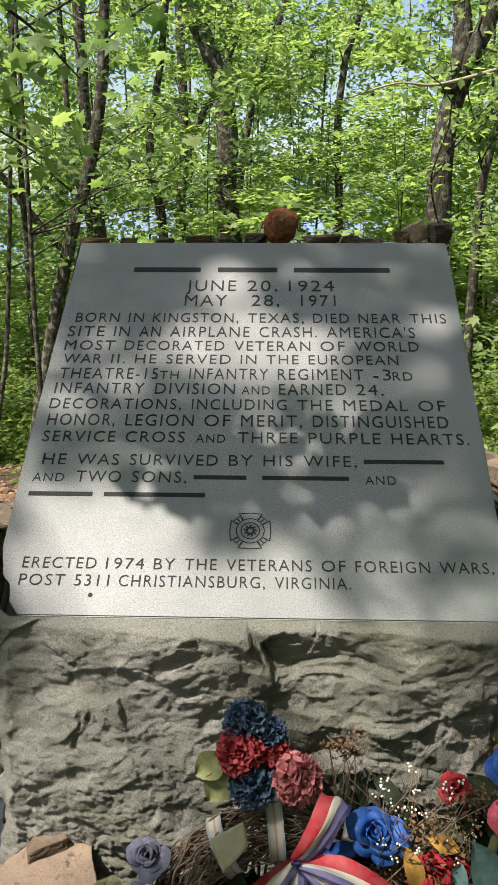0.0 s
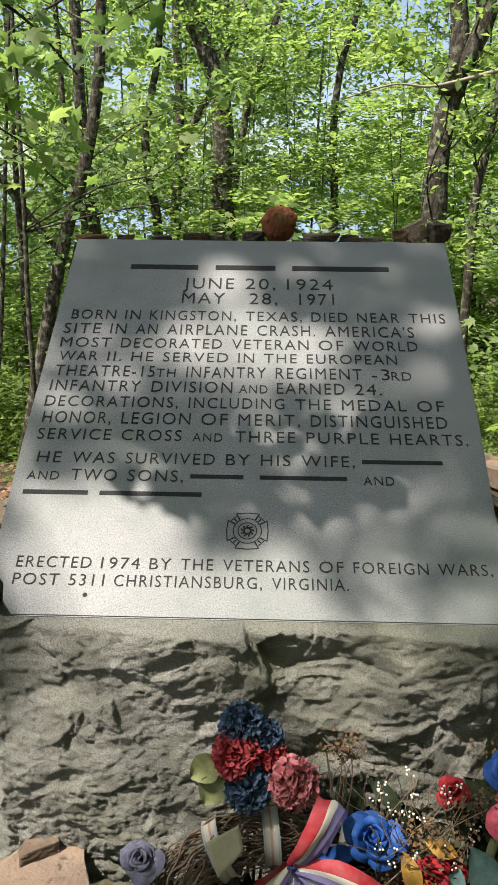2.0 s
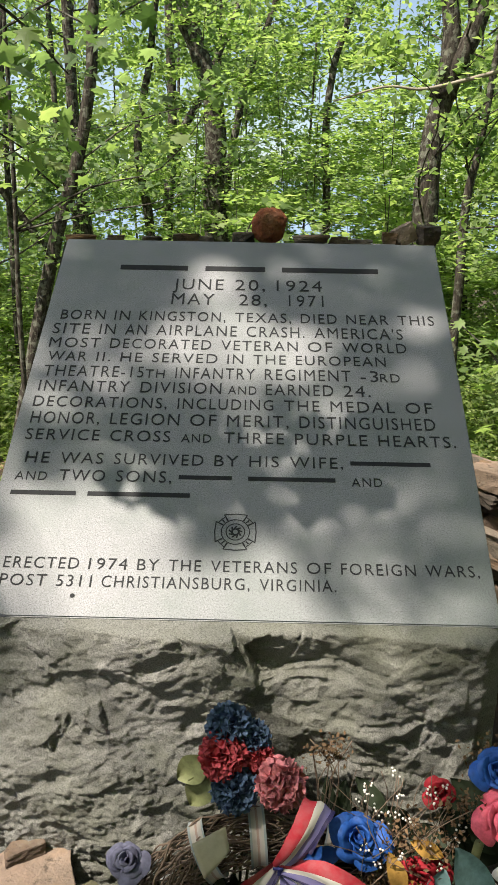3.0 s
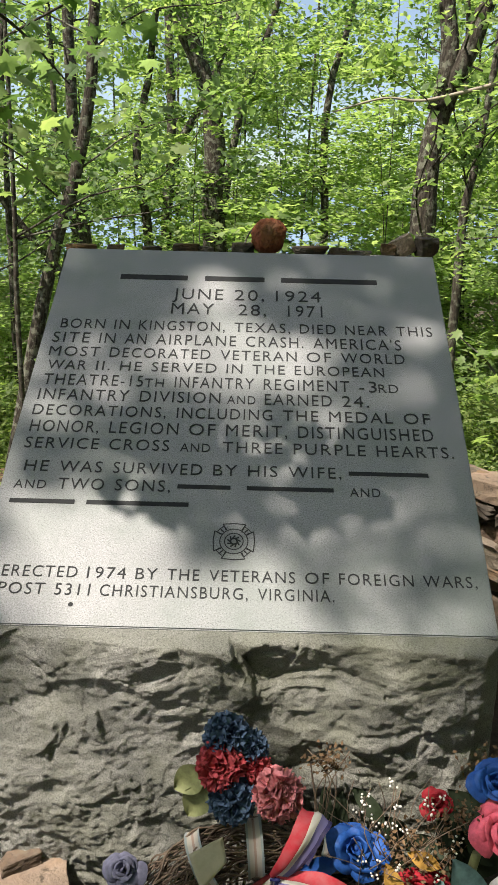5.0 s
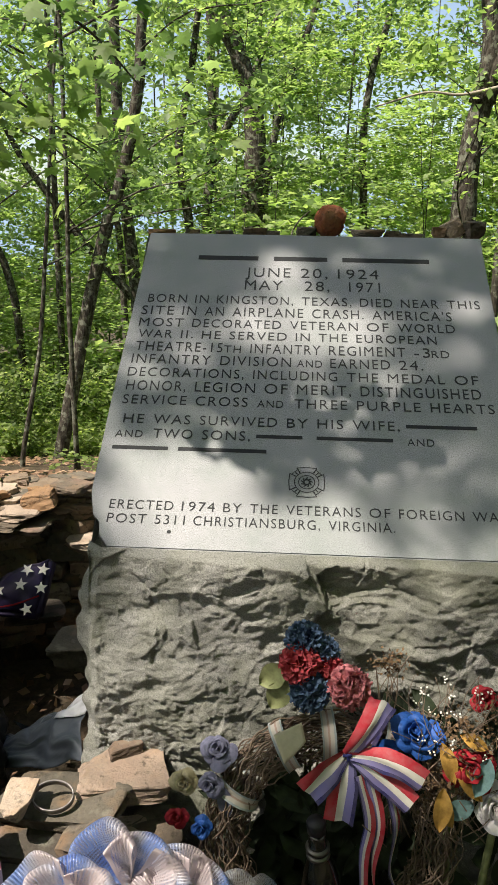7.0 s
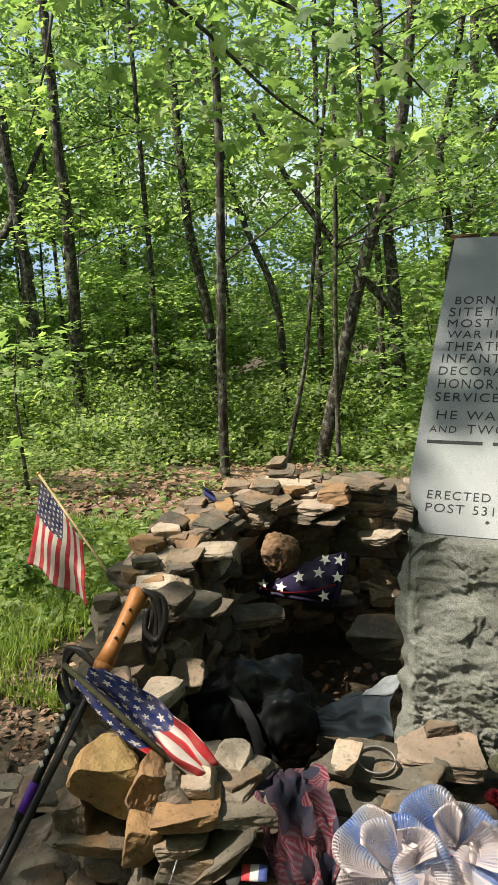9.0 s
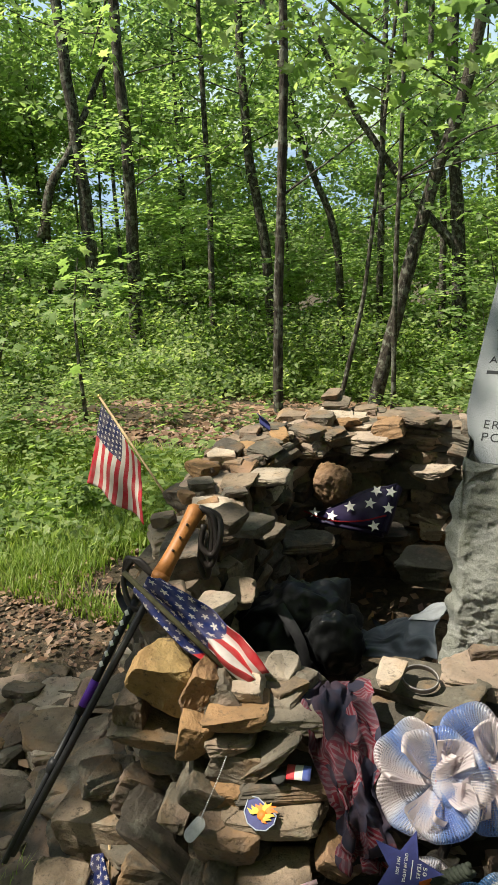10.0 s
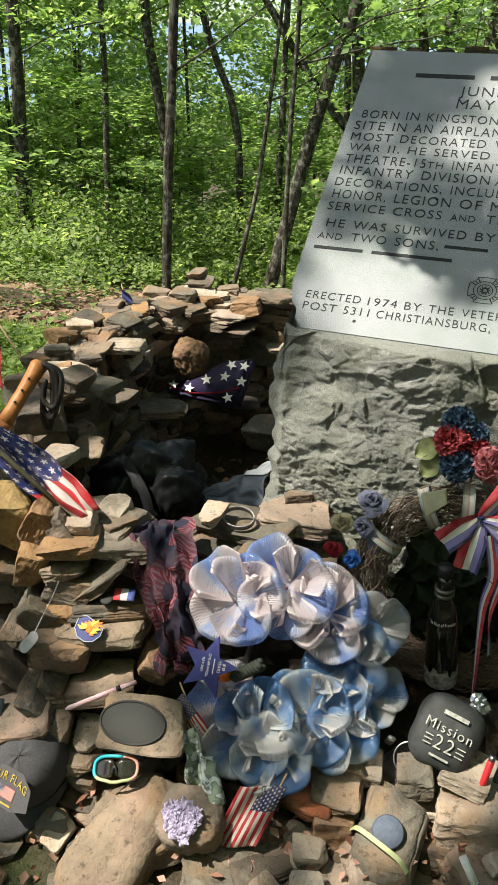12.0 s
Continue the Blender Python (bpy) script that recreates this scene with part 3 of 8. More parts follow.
def stack(wall, pts, count, outside=1, inset=0.0, crown=True, faces=(1, -1)):
    """Courses of loose stones up both faces of a wall, and flat ones along its crest."""
    length = sum((b - a).length for a, b in zip(pts, pts[1:]))
    made = 0
    for face in faces:
        z0 = -0.08
        while z0 < 0.6 and made < count:
            course = random.uniform(0.038, 0.068)
            s = random.uniform(0, 0.1)
            while s < length:
                w = random.uniform(0.08, 0.19)
                t = min(0.999, s / length) * (len(pts) - 1)
                i = int(t)
                p = pts[i].lerp(pts[i + 1], t - i)
                d = (pts[i + 1] - pts[i]).normalized()
                n = Vector((d.y, -d.x, 0)).normalized() * face
                s += w * 0.86
                if z0 > p.z - 0.03:
                    continue
                batter = (0.06 + 0.1 * (p.z - z0) / 0.5) if face == -outside else 0.03 + 0.02 * (p.z - z0) / 0.5
                c = p + n * (batter + inset + random.uniform(-0.025, 0.025))
                tone = random.choices("gtdpo", (6, 2.5, 3, 1.2, 0.6))[0]
                put_stone(wall, (c.x, c.y, z0 + course / 2), (w, random.uniform(0.09, 0.15), course * random.uniform(0.95, 1.25)),
                          math.degrees(math.atan2(d.y, d.x)) + random.uniform(-22, 22), random.uniform(-8, 8), random.uniform(-8, 8), tone, chips=True)
                made += 1
            z0 += course * 0.92
    s = 0.0 if crown else length
    while s < length:
        w = random.uniform(0.09, 0.2)
        t = min(0.999, s / length) * (len(pts) - 1)
        i = int(t)
        p = pts[i].lerp(pts[i + 1], t - i)
        d = (pts[i + 1] - pts[i]).normalized()
        n = Vector((d.y, -d.x, 0)).normalized()
        c = p + n * random.uniform(-0.08, 0.08)
        put_stone(wall, (c.x, c.y, p.z - 0.035), (w, random.uniform(0.1, 0.17), random.uniform(0.035, 0.06)),
                  math.degrees(math.atan2(d.y, d.x)) + random.uniform(-30, 30), random.uniform(-7, 7), random.uniform(-7, 7),
                  random.choices("gtpo", (3, 3, 3.5, 1))[0])
        s += w * 0.7


random.seed(11)
wall_front, pts = wall_core("stone_wall", CREST_F, "low front arm of a dry-stone ring of loose brown and grey fieldstones")
stack(wall_front, pts, 290, inset=-0.05, crown=False, faces=(-1, 1))
wall_left, pts = wall_core("stone_wall", CREST_L, "horseshoe dry-stone wall of flat weathered fieldstones round a dark hollow")
stack(wall_left, pts, 290)
wall_right, pts = wall_core("stone_wall", CREST_R, "dry-stone wall of weathered fieldstones behind the granite memorial")
stack(wall_right, pts, 290)

pile = thing("rock_pile", "loose heap of angular brown, tan and grey sandstones against the memorial", "rock pile")


def pile_stone(x, y, z, w, d, h, yaw, rx, ry, tone):
    if x < -1.0 and z > 0.36:
        y += 0.1
    put_stone(pile, (x, y, z), (w, d, h), yaw, rx, ry, tone)


pile_stone(-0.754, 0.980, 0.361, 0.055, 0.080, 0.061, -9, 14, -5, 'p')
pile_stone(-0.540, 1.060, 0.361, 0.047, 0.090, 0.025, 1, -3, 0, 'p')
pile_stone(-1.160, 2.404, 0.552, 0.057, 0.090, 0.025, 2, 1, -5, 't')
pile_stone(-1.128, 2.375, 0.528, 0.087, 0.090, 0.025, 12, 8, 0, 'g')
pile_stone(-1.118, 2.316, 0.501, 0.116, 0.090, 0.027, 12, 9, 4, 'p')
pile_stone(-1.238, 2.367, 0.458, 0.073, 0.090, 0.028, -12, 7, 4, 'p')
pile_stone(-1.014, 2.282, 0.471, 0.101, 0.090, 0.029, -11, 1, -2, 'p')
pile_stone(-0.947, 2.309, 0.454, 0.147, 0.108, 0.038, 5, 3, -2, 'p')
pile_stone(-0.874, 2.337, 0.494, 0.095, 0.085, 0.047, -2, 2, -11, 'o')
pile_stone(-0.795, 2.398, 0.515, 0.106, 0.090, 0.029, -20, 0, 2, 'g')
pile_stone(-0.722, 2.431, 0.494, 0.081, 0.090, 0.025, -4, -3, 0, 'g')
pile_stone(-1.026, 2.235, 0.424, 0.208, 0.153, 0.025, -15, 4, -2, 'g')
pile_stone(-0.917, 2.314, 0.405, 0.157, 0.115, 0.025, -17, 8, -3, 'g')
pile_stone(-1.145, 2.172, 0.477, 0.171, 0.126, 0.026, -13, -1, -2, 'g')
pile_stone(-1.182, 1.795, 0.527, 0.084, 0.090, 0.025, -18, 2, 6, 'g')
pile_stone(-1.118, 1.631, 0.496, 0.114, 0.090, 0.026, 19, 0, 2, 'p')
pile_stone(-1.209, 1.666, 0.505, 0.081, 0.090, 0.025, 1, 9, -4, 'o')
pile_stone(-1.181, 1.554, 0.494, 0.093, 0.090, 0.025, 4, 8, -6, 't')
pile_stone(-1.127, 2.066, 0.427, 0.077, 0.090, 0.028, 21, -3, 3, 'g')
pile_stone(-0.734, 2.361, 0.325, 0.133, 0.098, 0.033, -21, 2, -6, 'p')
pile_stone(-1.039, 1.209, 0.545, 0.076, 0.080, 0.047, -13, -2, 9, 'g')
pile_stone(-1.016, 1.289, 0.497, 0.079, 0.090, 0.028, -11, 4, -1, 'g')
pile_stone(-1.063, 1.499, 0.361, 0.074, 0.090, 0.040, -6, 5, -2, 'g')
pile_stone(-1.018, 1.310, 0.326, 0.082, 0.090, 0.033, 14, 6, 0, 't')
pile_stone(-0.979, 1.099, 0.421, 0.074, 0.090, 0.030, -2, 2, -4, 'p')
# hollow stones take the dark tone, partly to stand for the shade there
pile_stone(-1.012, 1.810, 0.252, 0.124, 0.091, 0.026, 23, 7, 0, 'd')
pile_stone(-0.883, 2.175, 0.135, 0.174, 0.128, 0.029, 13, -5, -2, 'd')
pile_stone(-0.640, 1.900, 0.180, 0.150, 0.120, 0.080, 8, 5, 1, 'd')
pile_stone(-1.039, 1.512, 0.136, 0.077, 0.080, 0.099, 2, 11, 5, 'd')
pile_stone(0.166, 0.767, -0.051, 0.136, 0.121, 0.081, 1, 0, -13, 'p')
pile_stone(-0.077, 0.790, -0.023, 0.077, 0.080, 0.057, 7, 10, 3, 'g')
pile_stone(0.037, 0.783, -0.010, 0.062, 0.080, 0.056, 10, -3, -4, 'g')
pile_stone(-0.125, 0.684, -0.097, 0.075, 0.080, 0.056, 18, -12, 10, 'o')
pile_stone(-0.182, 0.633, -0.158, 0.070, 0.080, 0.069, -19, 13, -10, 'p')
pile_stone(-0.075, 0.659, -0.168, 0.090, 0.080, 0.065, -11, 11, -2, 'g')
pile_stone(0.149, 0.808, 0.012, 0.084, 0.090, 0.027, -16, 0, 2, 'p')
pile_stone(0.181, 0.731, -0.149, 0.118, 0.105, 0.055, 11, 0, 4, 'd')
pile_stone(0.103, 0.714, -0.132, 0.069, 0.080, 0.068, -3, -14, 8, 'd')
pile_stone(-0.309, 0.603, -0.179, 0.169, 0.151, 0.101, -10, -1, 1, 'g')
pile_stone(-0.170, 0.699, -0.056, 0.090, 0.090, 0.036, 2, 8, -4, 'r')
pile_stone(-0.121, 0.717, -0.036, 0.100, 0.090, 0.030, 6, 8, -5, 't')
pile_stone(-0.721, 0.784, 0.177, 0.173, 0.100, 0.042, 14, 7, 0, 't')
pile_stone(-0.784, 0.729, 0.138, 0.101, 0.080, 0.086, 14, 5, 8, 't')
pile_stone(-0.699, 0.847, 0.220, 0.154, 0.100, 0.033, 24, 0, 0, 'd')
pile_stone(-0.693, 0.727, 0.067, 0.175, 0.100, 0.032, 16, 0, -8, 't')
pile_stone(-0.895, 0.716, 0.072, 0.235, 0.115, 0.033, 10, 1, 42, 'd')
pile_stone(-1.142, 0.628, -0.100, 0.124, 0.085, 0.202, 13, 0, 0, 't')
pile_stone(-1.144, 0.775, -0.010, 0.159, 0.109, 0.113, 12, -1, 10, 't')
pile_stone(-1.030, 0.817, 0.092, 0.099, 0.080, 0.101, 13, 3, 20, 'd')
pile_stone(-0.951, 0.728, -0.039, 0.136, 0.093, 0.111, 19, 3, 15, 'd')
pile_stone(-0.799, 0.837, 0.365, 0.114, 0.100, 0.034, 25, -2, -4, 'o')
pile_stone(-0.802, 0.879, 0.383, 0.086, 0.080, 0.052, 15, 0, -10, 'p')
pile_stone(-0.759, 0.969, 0.361, 0.070, 0.080, 0.066, 9, -1, 15, 'p')
pile_stone(-0.850, 0.860, 0.383, 0.078, 0.080, 0.066, 16, 0, -30, 'g')
pile_stone(-0.894, 0.849, 0.385, 0.048, 0.080, 0.102, 20, 1, 25, 'o')
pile_stone(-0.874, 0.800, 0.314, 0.067, 0.080, 0.076, 19, -1, 20, 'o')
pile_stone(-0.799, 0.831, 0.312, 0.090, 0.100, 0.029, 11, 0, 0, 'g')
pile_stone(-0.794, 0.819, 0.258, 0.082, 0.080, 0.071, 10, 0, 10, 'g')
pile_stone(-0.803, 0.781, 0.211, 0.067, 0.080, 0.048, 17, 4, 0, 'o')
pile_stone(-0.862, 0.755, 0.212, 0.073, 0.080, 0.071, 24, -3, 35, 'g')
pile_stone(-0.741, 0.843, 0.281, 0.170, 0.100, 0.033, 26, 4, -38, 'g')
pile_stone(-0.705, 0.894, 0.348, 0.098, 0.100, 0.029, 26, -2, 5, 'g')
pile_stone(-1.040, 0.814, 0.321, 0.049, 0.080, 0.070, 15, 2, 0, 'g')
pile_stone(-0.997, 0.816, 0.276, 0.148, 0.100, 0.034, 22, 0, 12, 'g')
pile_stone(-0.821, 0.601, -0.001, 0.159, 0.109, 0.088, 17, 0, -15, 'g')
pile_stone(-0.957, 0.637, -0.106, 0.102, 0.080, 0.074, 17, 2, 0, 'd')
pile_stone(-1.070, 0.601, -0.152, 0.099, 0.080, 0.071, 19, 4, 0, 't')
pile_stone(-0.907, 0.745, 0.156, 0.026, 0.100, 0.054, 10, 3, -70, 'g')
pile_stone(-0.582, 0.800, 0.102, 0.071, 0.080, 0.057, 17, -2, 30, 'o')
pile_stone(-0.787, 0.693, 0.073, 0.059, 0.080, 0.049, 13, -3, 20, 'd')
pile_stone(-0.781, 0.649, 0.043, 0.123, 0.100, 0.029, 15, 0, 45, 'd')
pile_stone(-1.056, 0.909, 0.457, 0.092, 0.100, 0.040, 14, 6, -10, 't')
pile_stone(-0.946, 0.530, -0.186, 0.125, 0.087, 0.128, 11, 7, 0, 'p')
pile_stone(-1.059, 0.567, -0.198, 0.089, 0.080, 0.091, 10, 2, 0, 't')
pile_stone(-0.688, 0.616, -0.049, 0.077, 0.080, 0.036, 7, 2, 0, 't')
pile_stone(-0.685, 0.655, -0.022, 0.052, 0.080, 0.036, 9, 11, 0, 'p')
pile_stone(-0.994, 0.624, -0.148, 0.066, 0.080, 0.046, 14, 3, 20, 't')
pile_stone(-0.701, 0.543, -0.156, 0.060, 0.080, 0.036, 6, 9, -40, 'g')
pile_stone(-0.754, 0.624, 0.008, 0.060, 0.080, 0.054, 18, 7, 0, 't')
pile_stone(-0.475, 1.125, 0.305, 0.220, 0.110, 0.045, -10, 6, -4, 'g')
pile_stone(-0.490, 1.060, 0.262, 0.220, 0.110, 0.045, -4, 2, 3, 'd')
pile_stone(-0.352, 1.185, 0.326, 0.155, 0.105, 0.032, 14, 10, 8, 'p')
pile_stone(-0.365, 1.230, 0.356, 0.060, 0.040, 0.024, 30, 0, 0, 't')
pile_stone(-0.500, 0.985, 0.235, 0.050, 0.050, 0.045, 5, 0, 4, 'g')

# smaller stones wedged between the big ones down the front of the pile
rp = np.random.default_rng(17)
for k in range(75):
    f = rp.uniform(0, 1)
    x = rp.uniform(-1.2, -0.38)
    w = rp.uniform(0.045, 0.12)
    y, z = 0.93 - 0.25 * f + rp.uniform(0.0, 0.05), 0.36 - 0.46 * f
    if x > -0.55:
        y, z = y + 0.05, z - 0.04
    if (-0.7 < x < -0.4 and z > 0.02) or (x < -0.98 and z > 0.1) or abs(x + 0.83) < 0.06 and 0.1 < z < 0.3 or abs(x + 0.71) < 0.08 and 0.15 < z < 0.27:
        continue
    # tones weighted dark so the gaps between the big stones look shaded
    put_stone(pile, (x, y, z), (w, w * rp.uniform(0.6, 1.0), w * rp.uniform(0.3, 0.6)), rp.uniform(0, 360), rp.uniform(-14, 18), rp.uniform(-14, 14), "gtpod"[rp.choice(5, p=(0.4, 0.2, 0.04, 0.06, 0.3))], int(rp.integers(99)))


# small broken pieces laid along the crest of the horseshoe wall
crest = curve_points(CREST_L, 6)
for k in range(70):
    p = crest[int(rp.integers(len(crest)))]
    w = rp.uniform(0.04, 0.1)
    put_stone(pile, (p.x + rp.uniform(-0.1, 0.1), p.y + rp.uniform(-0.08, 0.08), p.z + rp.uniform(0.0, 0.022)), (w, w * rp.uniform(0.6, 1.0), w * rp.uniform(0.25, 0.55)), rp.uniform(0, 360), rp.uniform(-9, 9), rp.uniform(-9, 9), "gtpod"[rp.choice(5, p=(0.25, 0.32, 0.2, 0.18, 0.05))], int(rp.integers(99)), chips=True)


def lumpy(name, parent, at, dims, material, turn=(0, 0, 0), rough=0.1, seed=0.0):
    """A weathered, knobbly stone."""
    bm = bmesh.new()
    bmesh.ops.create_icosphere(bm, subdivisions=5, radius=1)
    off = Vector((seed, seed * 2.3, seed * 0.7))
    for v in bm.verts:
        d = v.co.copy()
        k = (abs(d.x) ** 2.7 + abs(d.y) ** 2.7 + abs(d.z) ** 2.7) ** (-1 / 2.7)
        r = k + rough * noise.noise(d * 1.5 + off) + 0.5 * rough * noise.fractal(d * 5 + off, 0.9, 2, 4)
        v.co = Vector((d.x * r * dims[0] / 2, d.y * r * dims[1] / 2, d.z * r * dims[2] / 2))
    return part(name, bm, material, parent, m=pose(*at, *turn))


TONES["y"] = STONE_OCHRE
put_stone(pile, (-0.975, 0.835, 0.41), (0.1, 0.085, 0.098), 20, 12, 14, "y", 11)


# ---- forest ----
def leaves(name, centres, sizes, material, parent=None, flat=0.6, seed=0, label="", kind=""):
    """One mesh of many small folded leaves."""
    rng = np.random.default_rng(seed)
    n = len(centres)
    nrm = rng.normal(0, 1, (n, 3)) * (1 - flat)
    nrm[:, 2] += flat * 1.2
    nrm /= np.linalg.norm(nrm, axis=1)[:, None]
    t = rng.normal(0, 1, (n, 3))
    t -= nrm * np.sum(t * nrm, axis=1)[:, None]
    t /= np.linalg.norm(t, axis=1)[:, None]
    b = np.cross(nrm, t)
    s = np.asarray(sizes).reshape(-1, 1) * rng.uniform(0.7, 1.3, (n, 1))
    fold = s * 0.12
    c = np.asarray(centres)
    v = np.stack([c - t * s, c - t * s * 0.1 + b * s * 0.62 + nrm * fold, c + t * s - nrm * fold, c - t * s * 0.1 - b * s * 0.62 + nrm * fold], axis=1).reshape(-1, 3)
    me = bpy.data.meshes.new(name)
    me.vertices.add(n * 4)
    me.vertices.foreach_set("co", v.ravel())
    me.loops.add(n * 6)
    idx = (np.arange(n)[:, None] * 4 + np.array([0, 1, 2, 0, 2, 3])[None]).ravel()
    me.loops.foreach_set("vertex_index", idx.astype(np.int32))
    me.polygons.add(n * 2)
    me.polygons.foreach_set("loop_start", np.arange(0, n * 6, 3, dtype=np.int32))
    me.polygons.foreach_set("loop_total", np.full(n * 2, 3, dtype=np.int32))
    me.materials.append(material)
    me.update(calc_edges=True)
    ob = new(name, me)
    if parent:
        ob.parent = parent
    return tagged(ob, label, kind=kind)


def cloud(rng, centres, radius, per, squash=0.55):
    """Points in clumps round centres, uneven and hollow."""
    out = []
    for c in centres:
        k = int(per * rng.uniform(0.4, 1.5))
        d = rng.normal(0, 1, (k, 3))
        d /= np.linalg.norm(d, axis=1)[:, None]
        d *= (rng.uniform(0, 1, (k, 1)) ** 0.45) * radius * rng.uniform(0.55, 1.3)
        d[:, 2] *= squash
        out.append(np.asarray(c) + d)
    return np.concatenate(out) if out else np.zeros((0, 3))


def trunk_bm(stems, extend=True):
    bm = bmesh.new()
    for i, (r, pts) in enumerate(stems):
        p = [Vector(q) for q in reversed(pts)]
        if i == 0:
            g = ground_z(p[0].x, p[0].y)
            d0 = (p[0] - p[1]).normalized()
            foot = Vector((p[0].x + d0.x * 0.3, p[0].y, min(g, p[0].z - 0.2) - 0.15))
            p.insert(0, foot)
        d = (p[-1] - p[-2]).normalized()
        for k in range(1, 4):
            p.append(p[-1] + Vector((d.x * 0.7, d.y * 0.7, max(0.35, d.z))) * (1.6 if i == 0 else 0.7))
        c = curve_points(p, 4)
        n = len(c)
        rad = [max(0.012, r * (1.25 - 0.75 * (k / n)) * (1 + 0.06 * noise.noise(q * 3))) for k, q in enumerate(c)]
        rad[0] *= 1.35
        c = [q + Vector((0.25 * r * noise.noise(q * 2.1), 0.25 * r * noise.noise(q * 2.1 + Vector((9, 0, 0))), 0)) for q in c]
        t = tube(c, rad, 9)
        me = bpy.data.meshes.new("tmp")
        t.to_mesh(me)
        t.free()
        bm.from_mesh(me)
        bpy.data.meshes.remove(me)
    return bm


def limbs(bm, rng, start, count, reach):
    """Thin bent limbs from a trunk point list; returns their ends."""
    ends = []
    for _ in range(count):
        p = Vector(start[rng.integers(len(start))]) + Vector((0, 0, rng.uniform(-0.4, 0.6)))
        a = rng.uniform(0, math.tau)
        q = [p]
        for k in range(3):
            p = p + Vector((math.cos(a), math.sin(a), rng.uniform(0.1, 0.7))) * reach * rng.uniform(0.25, 0.45)
            a += rng.uniform(-1.0, 1.0)
            q.append(p)
        t = tube(curve_points(q, 3), [0.013 * (1 - k / 11) for k in range(10)], 5)
        me = bpy.data.meshes.new("tmp")
        t.to_mesh(me)
        t.free()
        bm.from_mesh(me)
        bpy.data.meshes.remove(me)
        ends += q[1:]
    return ends


rng = np.random.default_rng(5)


def forest_tree(n, *stems):
    tree = thing("tree", "slender leaning forest tree with dark lichen-spotted bark and fresh green leaves", "tree", group="woodland trees")
    bm = trunk_bm(stems)
    axis = stems[0][1]
    top = Vector(axis[0])
    far = math.hypot(top.x, top.y)
    upper = [p for p in axis if p[2] > 0.8] or [axis[0]]
    upper = upper + [(top.x, top.y, top.z + k) for k in (1, 2, 3)]
    ends = limbs(bm, rng, upper, 8 if stems[0][0] > 0.05 else 4, 2.4)
    part("trunk", bm, BARK, tree)
    pts = cloud(rng, [np.array(e) for e in ends], 0.5, 90 if stems[0][0] > 0.05 else 60)
    leaves("crown", pts, np.full(len(pts), 0.036 + 0.0014 * far), LEAF if n % 3 else LEAF_BRIGHT, tree, seed=n)


forest_tree(0, (0.081, [(-1.71, 9.59, 3.76), (-1.77, 9.58, 3.01), (-1.92, 9.56, 2.22), (-2.19, 9.51, 1.39), (-2.44, 9.45, 0.51), (-2.66, 9.40, -0.43), (-2.91, 9.33, -1.58)]))
forest_tree(1, (0.113, [(-2.84, 13.46, 4.27), (-2.80, 13.46, 2.19), (-2.66, 13.49, 0.79), (-2.59, 13.50, -0.28), (-2.55, 13.51, -1.61)]), (0.062, [(-4.32, 13.09, 2.30), (-4.06, 13.17, 1.92), (-3.60, 13.29, 1.23), (-3.14, 13.40, 0.63), (-2.68, 13.49, 0.12)]))
forest_tree(2, (0.042, [(-2.89, 6.38, 3.26), (-2.88, 6.39, 2.60), (-2.93, 6.37, 1.43), (-2.99, 6.34, 0.41), (-3.03, 6.32, -0.81)]))
forest_tree(3, (0.085, [(-6.46, 9.35, 3.76), (-6.47, 9.34, 2.69), (-6.48, 9.34, 1.57), (-6.51, 9.32, 0.63), (-6.55, 9.29, -0.36)]))
forest_tree(4, (0.111, [(-9.14, 11.75, 3.58), (-9.08, 11.79, 1.86), (-9.07, 11.80, 0.76)]), (0.077, [(-9.24, 11.67, 1.88), (-9.53, 11.45, 1.40), (-9.72, 11.30, 0.51)]))
forest_tree(5, (0.083, [(-6.06, 12.42, 2.87), (-6.01, 12.44, 1.57), (-5.85, 12.51, 0.49), (-5.78, 12.54, -0.73)]))
forest_tree(6, (0.062, [(-5.09, 12.82, 1.61), (-4.76, 12.94, 0.72), (-4.61, 12.99, -0.29)]))
forest_tree(7, (0.052, [(-6.67, 12.12, 2.18), (-6.68, 12.12, 0.75), (-6.73, 12.09, -0.66)]))
forest_tree(8, (0.052, [(-3.86, 13.22, 3.17), (-3.90, 13.21, 1.34), (-3.92, 13.20, -0.84)]))
forest_tree(9, (0.063, [(-3.79, 16.32, 4.00), (-3.75, 16.33, 2.39), (-3.48, 16.39, 1.02)]))
forest_tree(10, (0.027, [(-2.72, 8.35, 0.37), (-2.80, 8.32, -0.16), (-2.99, 8.26, -1.05)]))
forest_tree(11, (0.204, [(-1.26, 15.45, 5.14), (-0.97, 15.47, 4.41), (-0.71, 15.49, 3.75), (-0.62, 15.49, 2.88), (-0.66, 15.49, 1.98), (-0.63, 15.49, 0.93)]), (0.075, [(0.45, 17.10, 5.31), (-0.01, 17.10, 4.19), (-0.25, 17.10, 3.24), (-0.44, 17.10, 2.14), (-0.53, 17.09, 1.23)]))
forest_tree(12, (0.106, [(-1.69, 18.02, 5.44), (-1.66, 18.02, 3.81), (-1.71, 18.02, 2.43), (-1.82, 18.01, 0.98)]), (0.080, [(-1.01, 18.07, 3.92), (-1.37, 18.05, 3.35), (-1.66, 18.02, 2.66)]))
forest_tree(13, (0.083, [(-1.91, 15.99, 4.04), (-2.14, 15.96, 2.94), (-2.07, 15.96, 2.01), (-1.95, 15.98, 1.04)]))
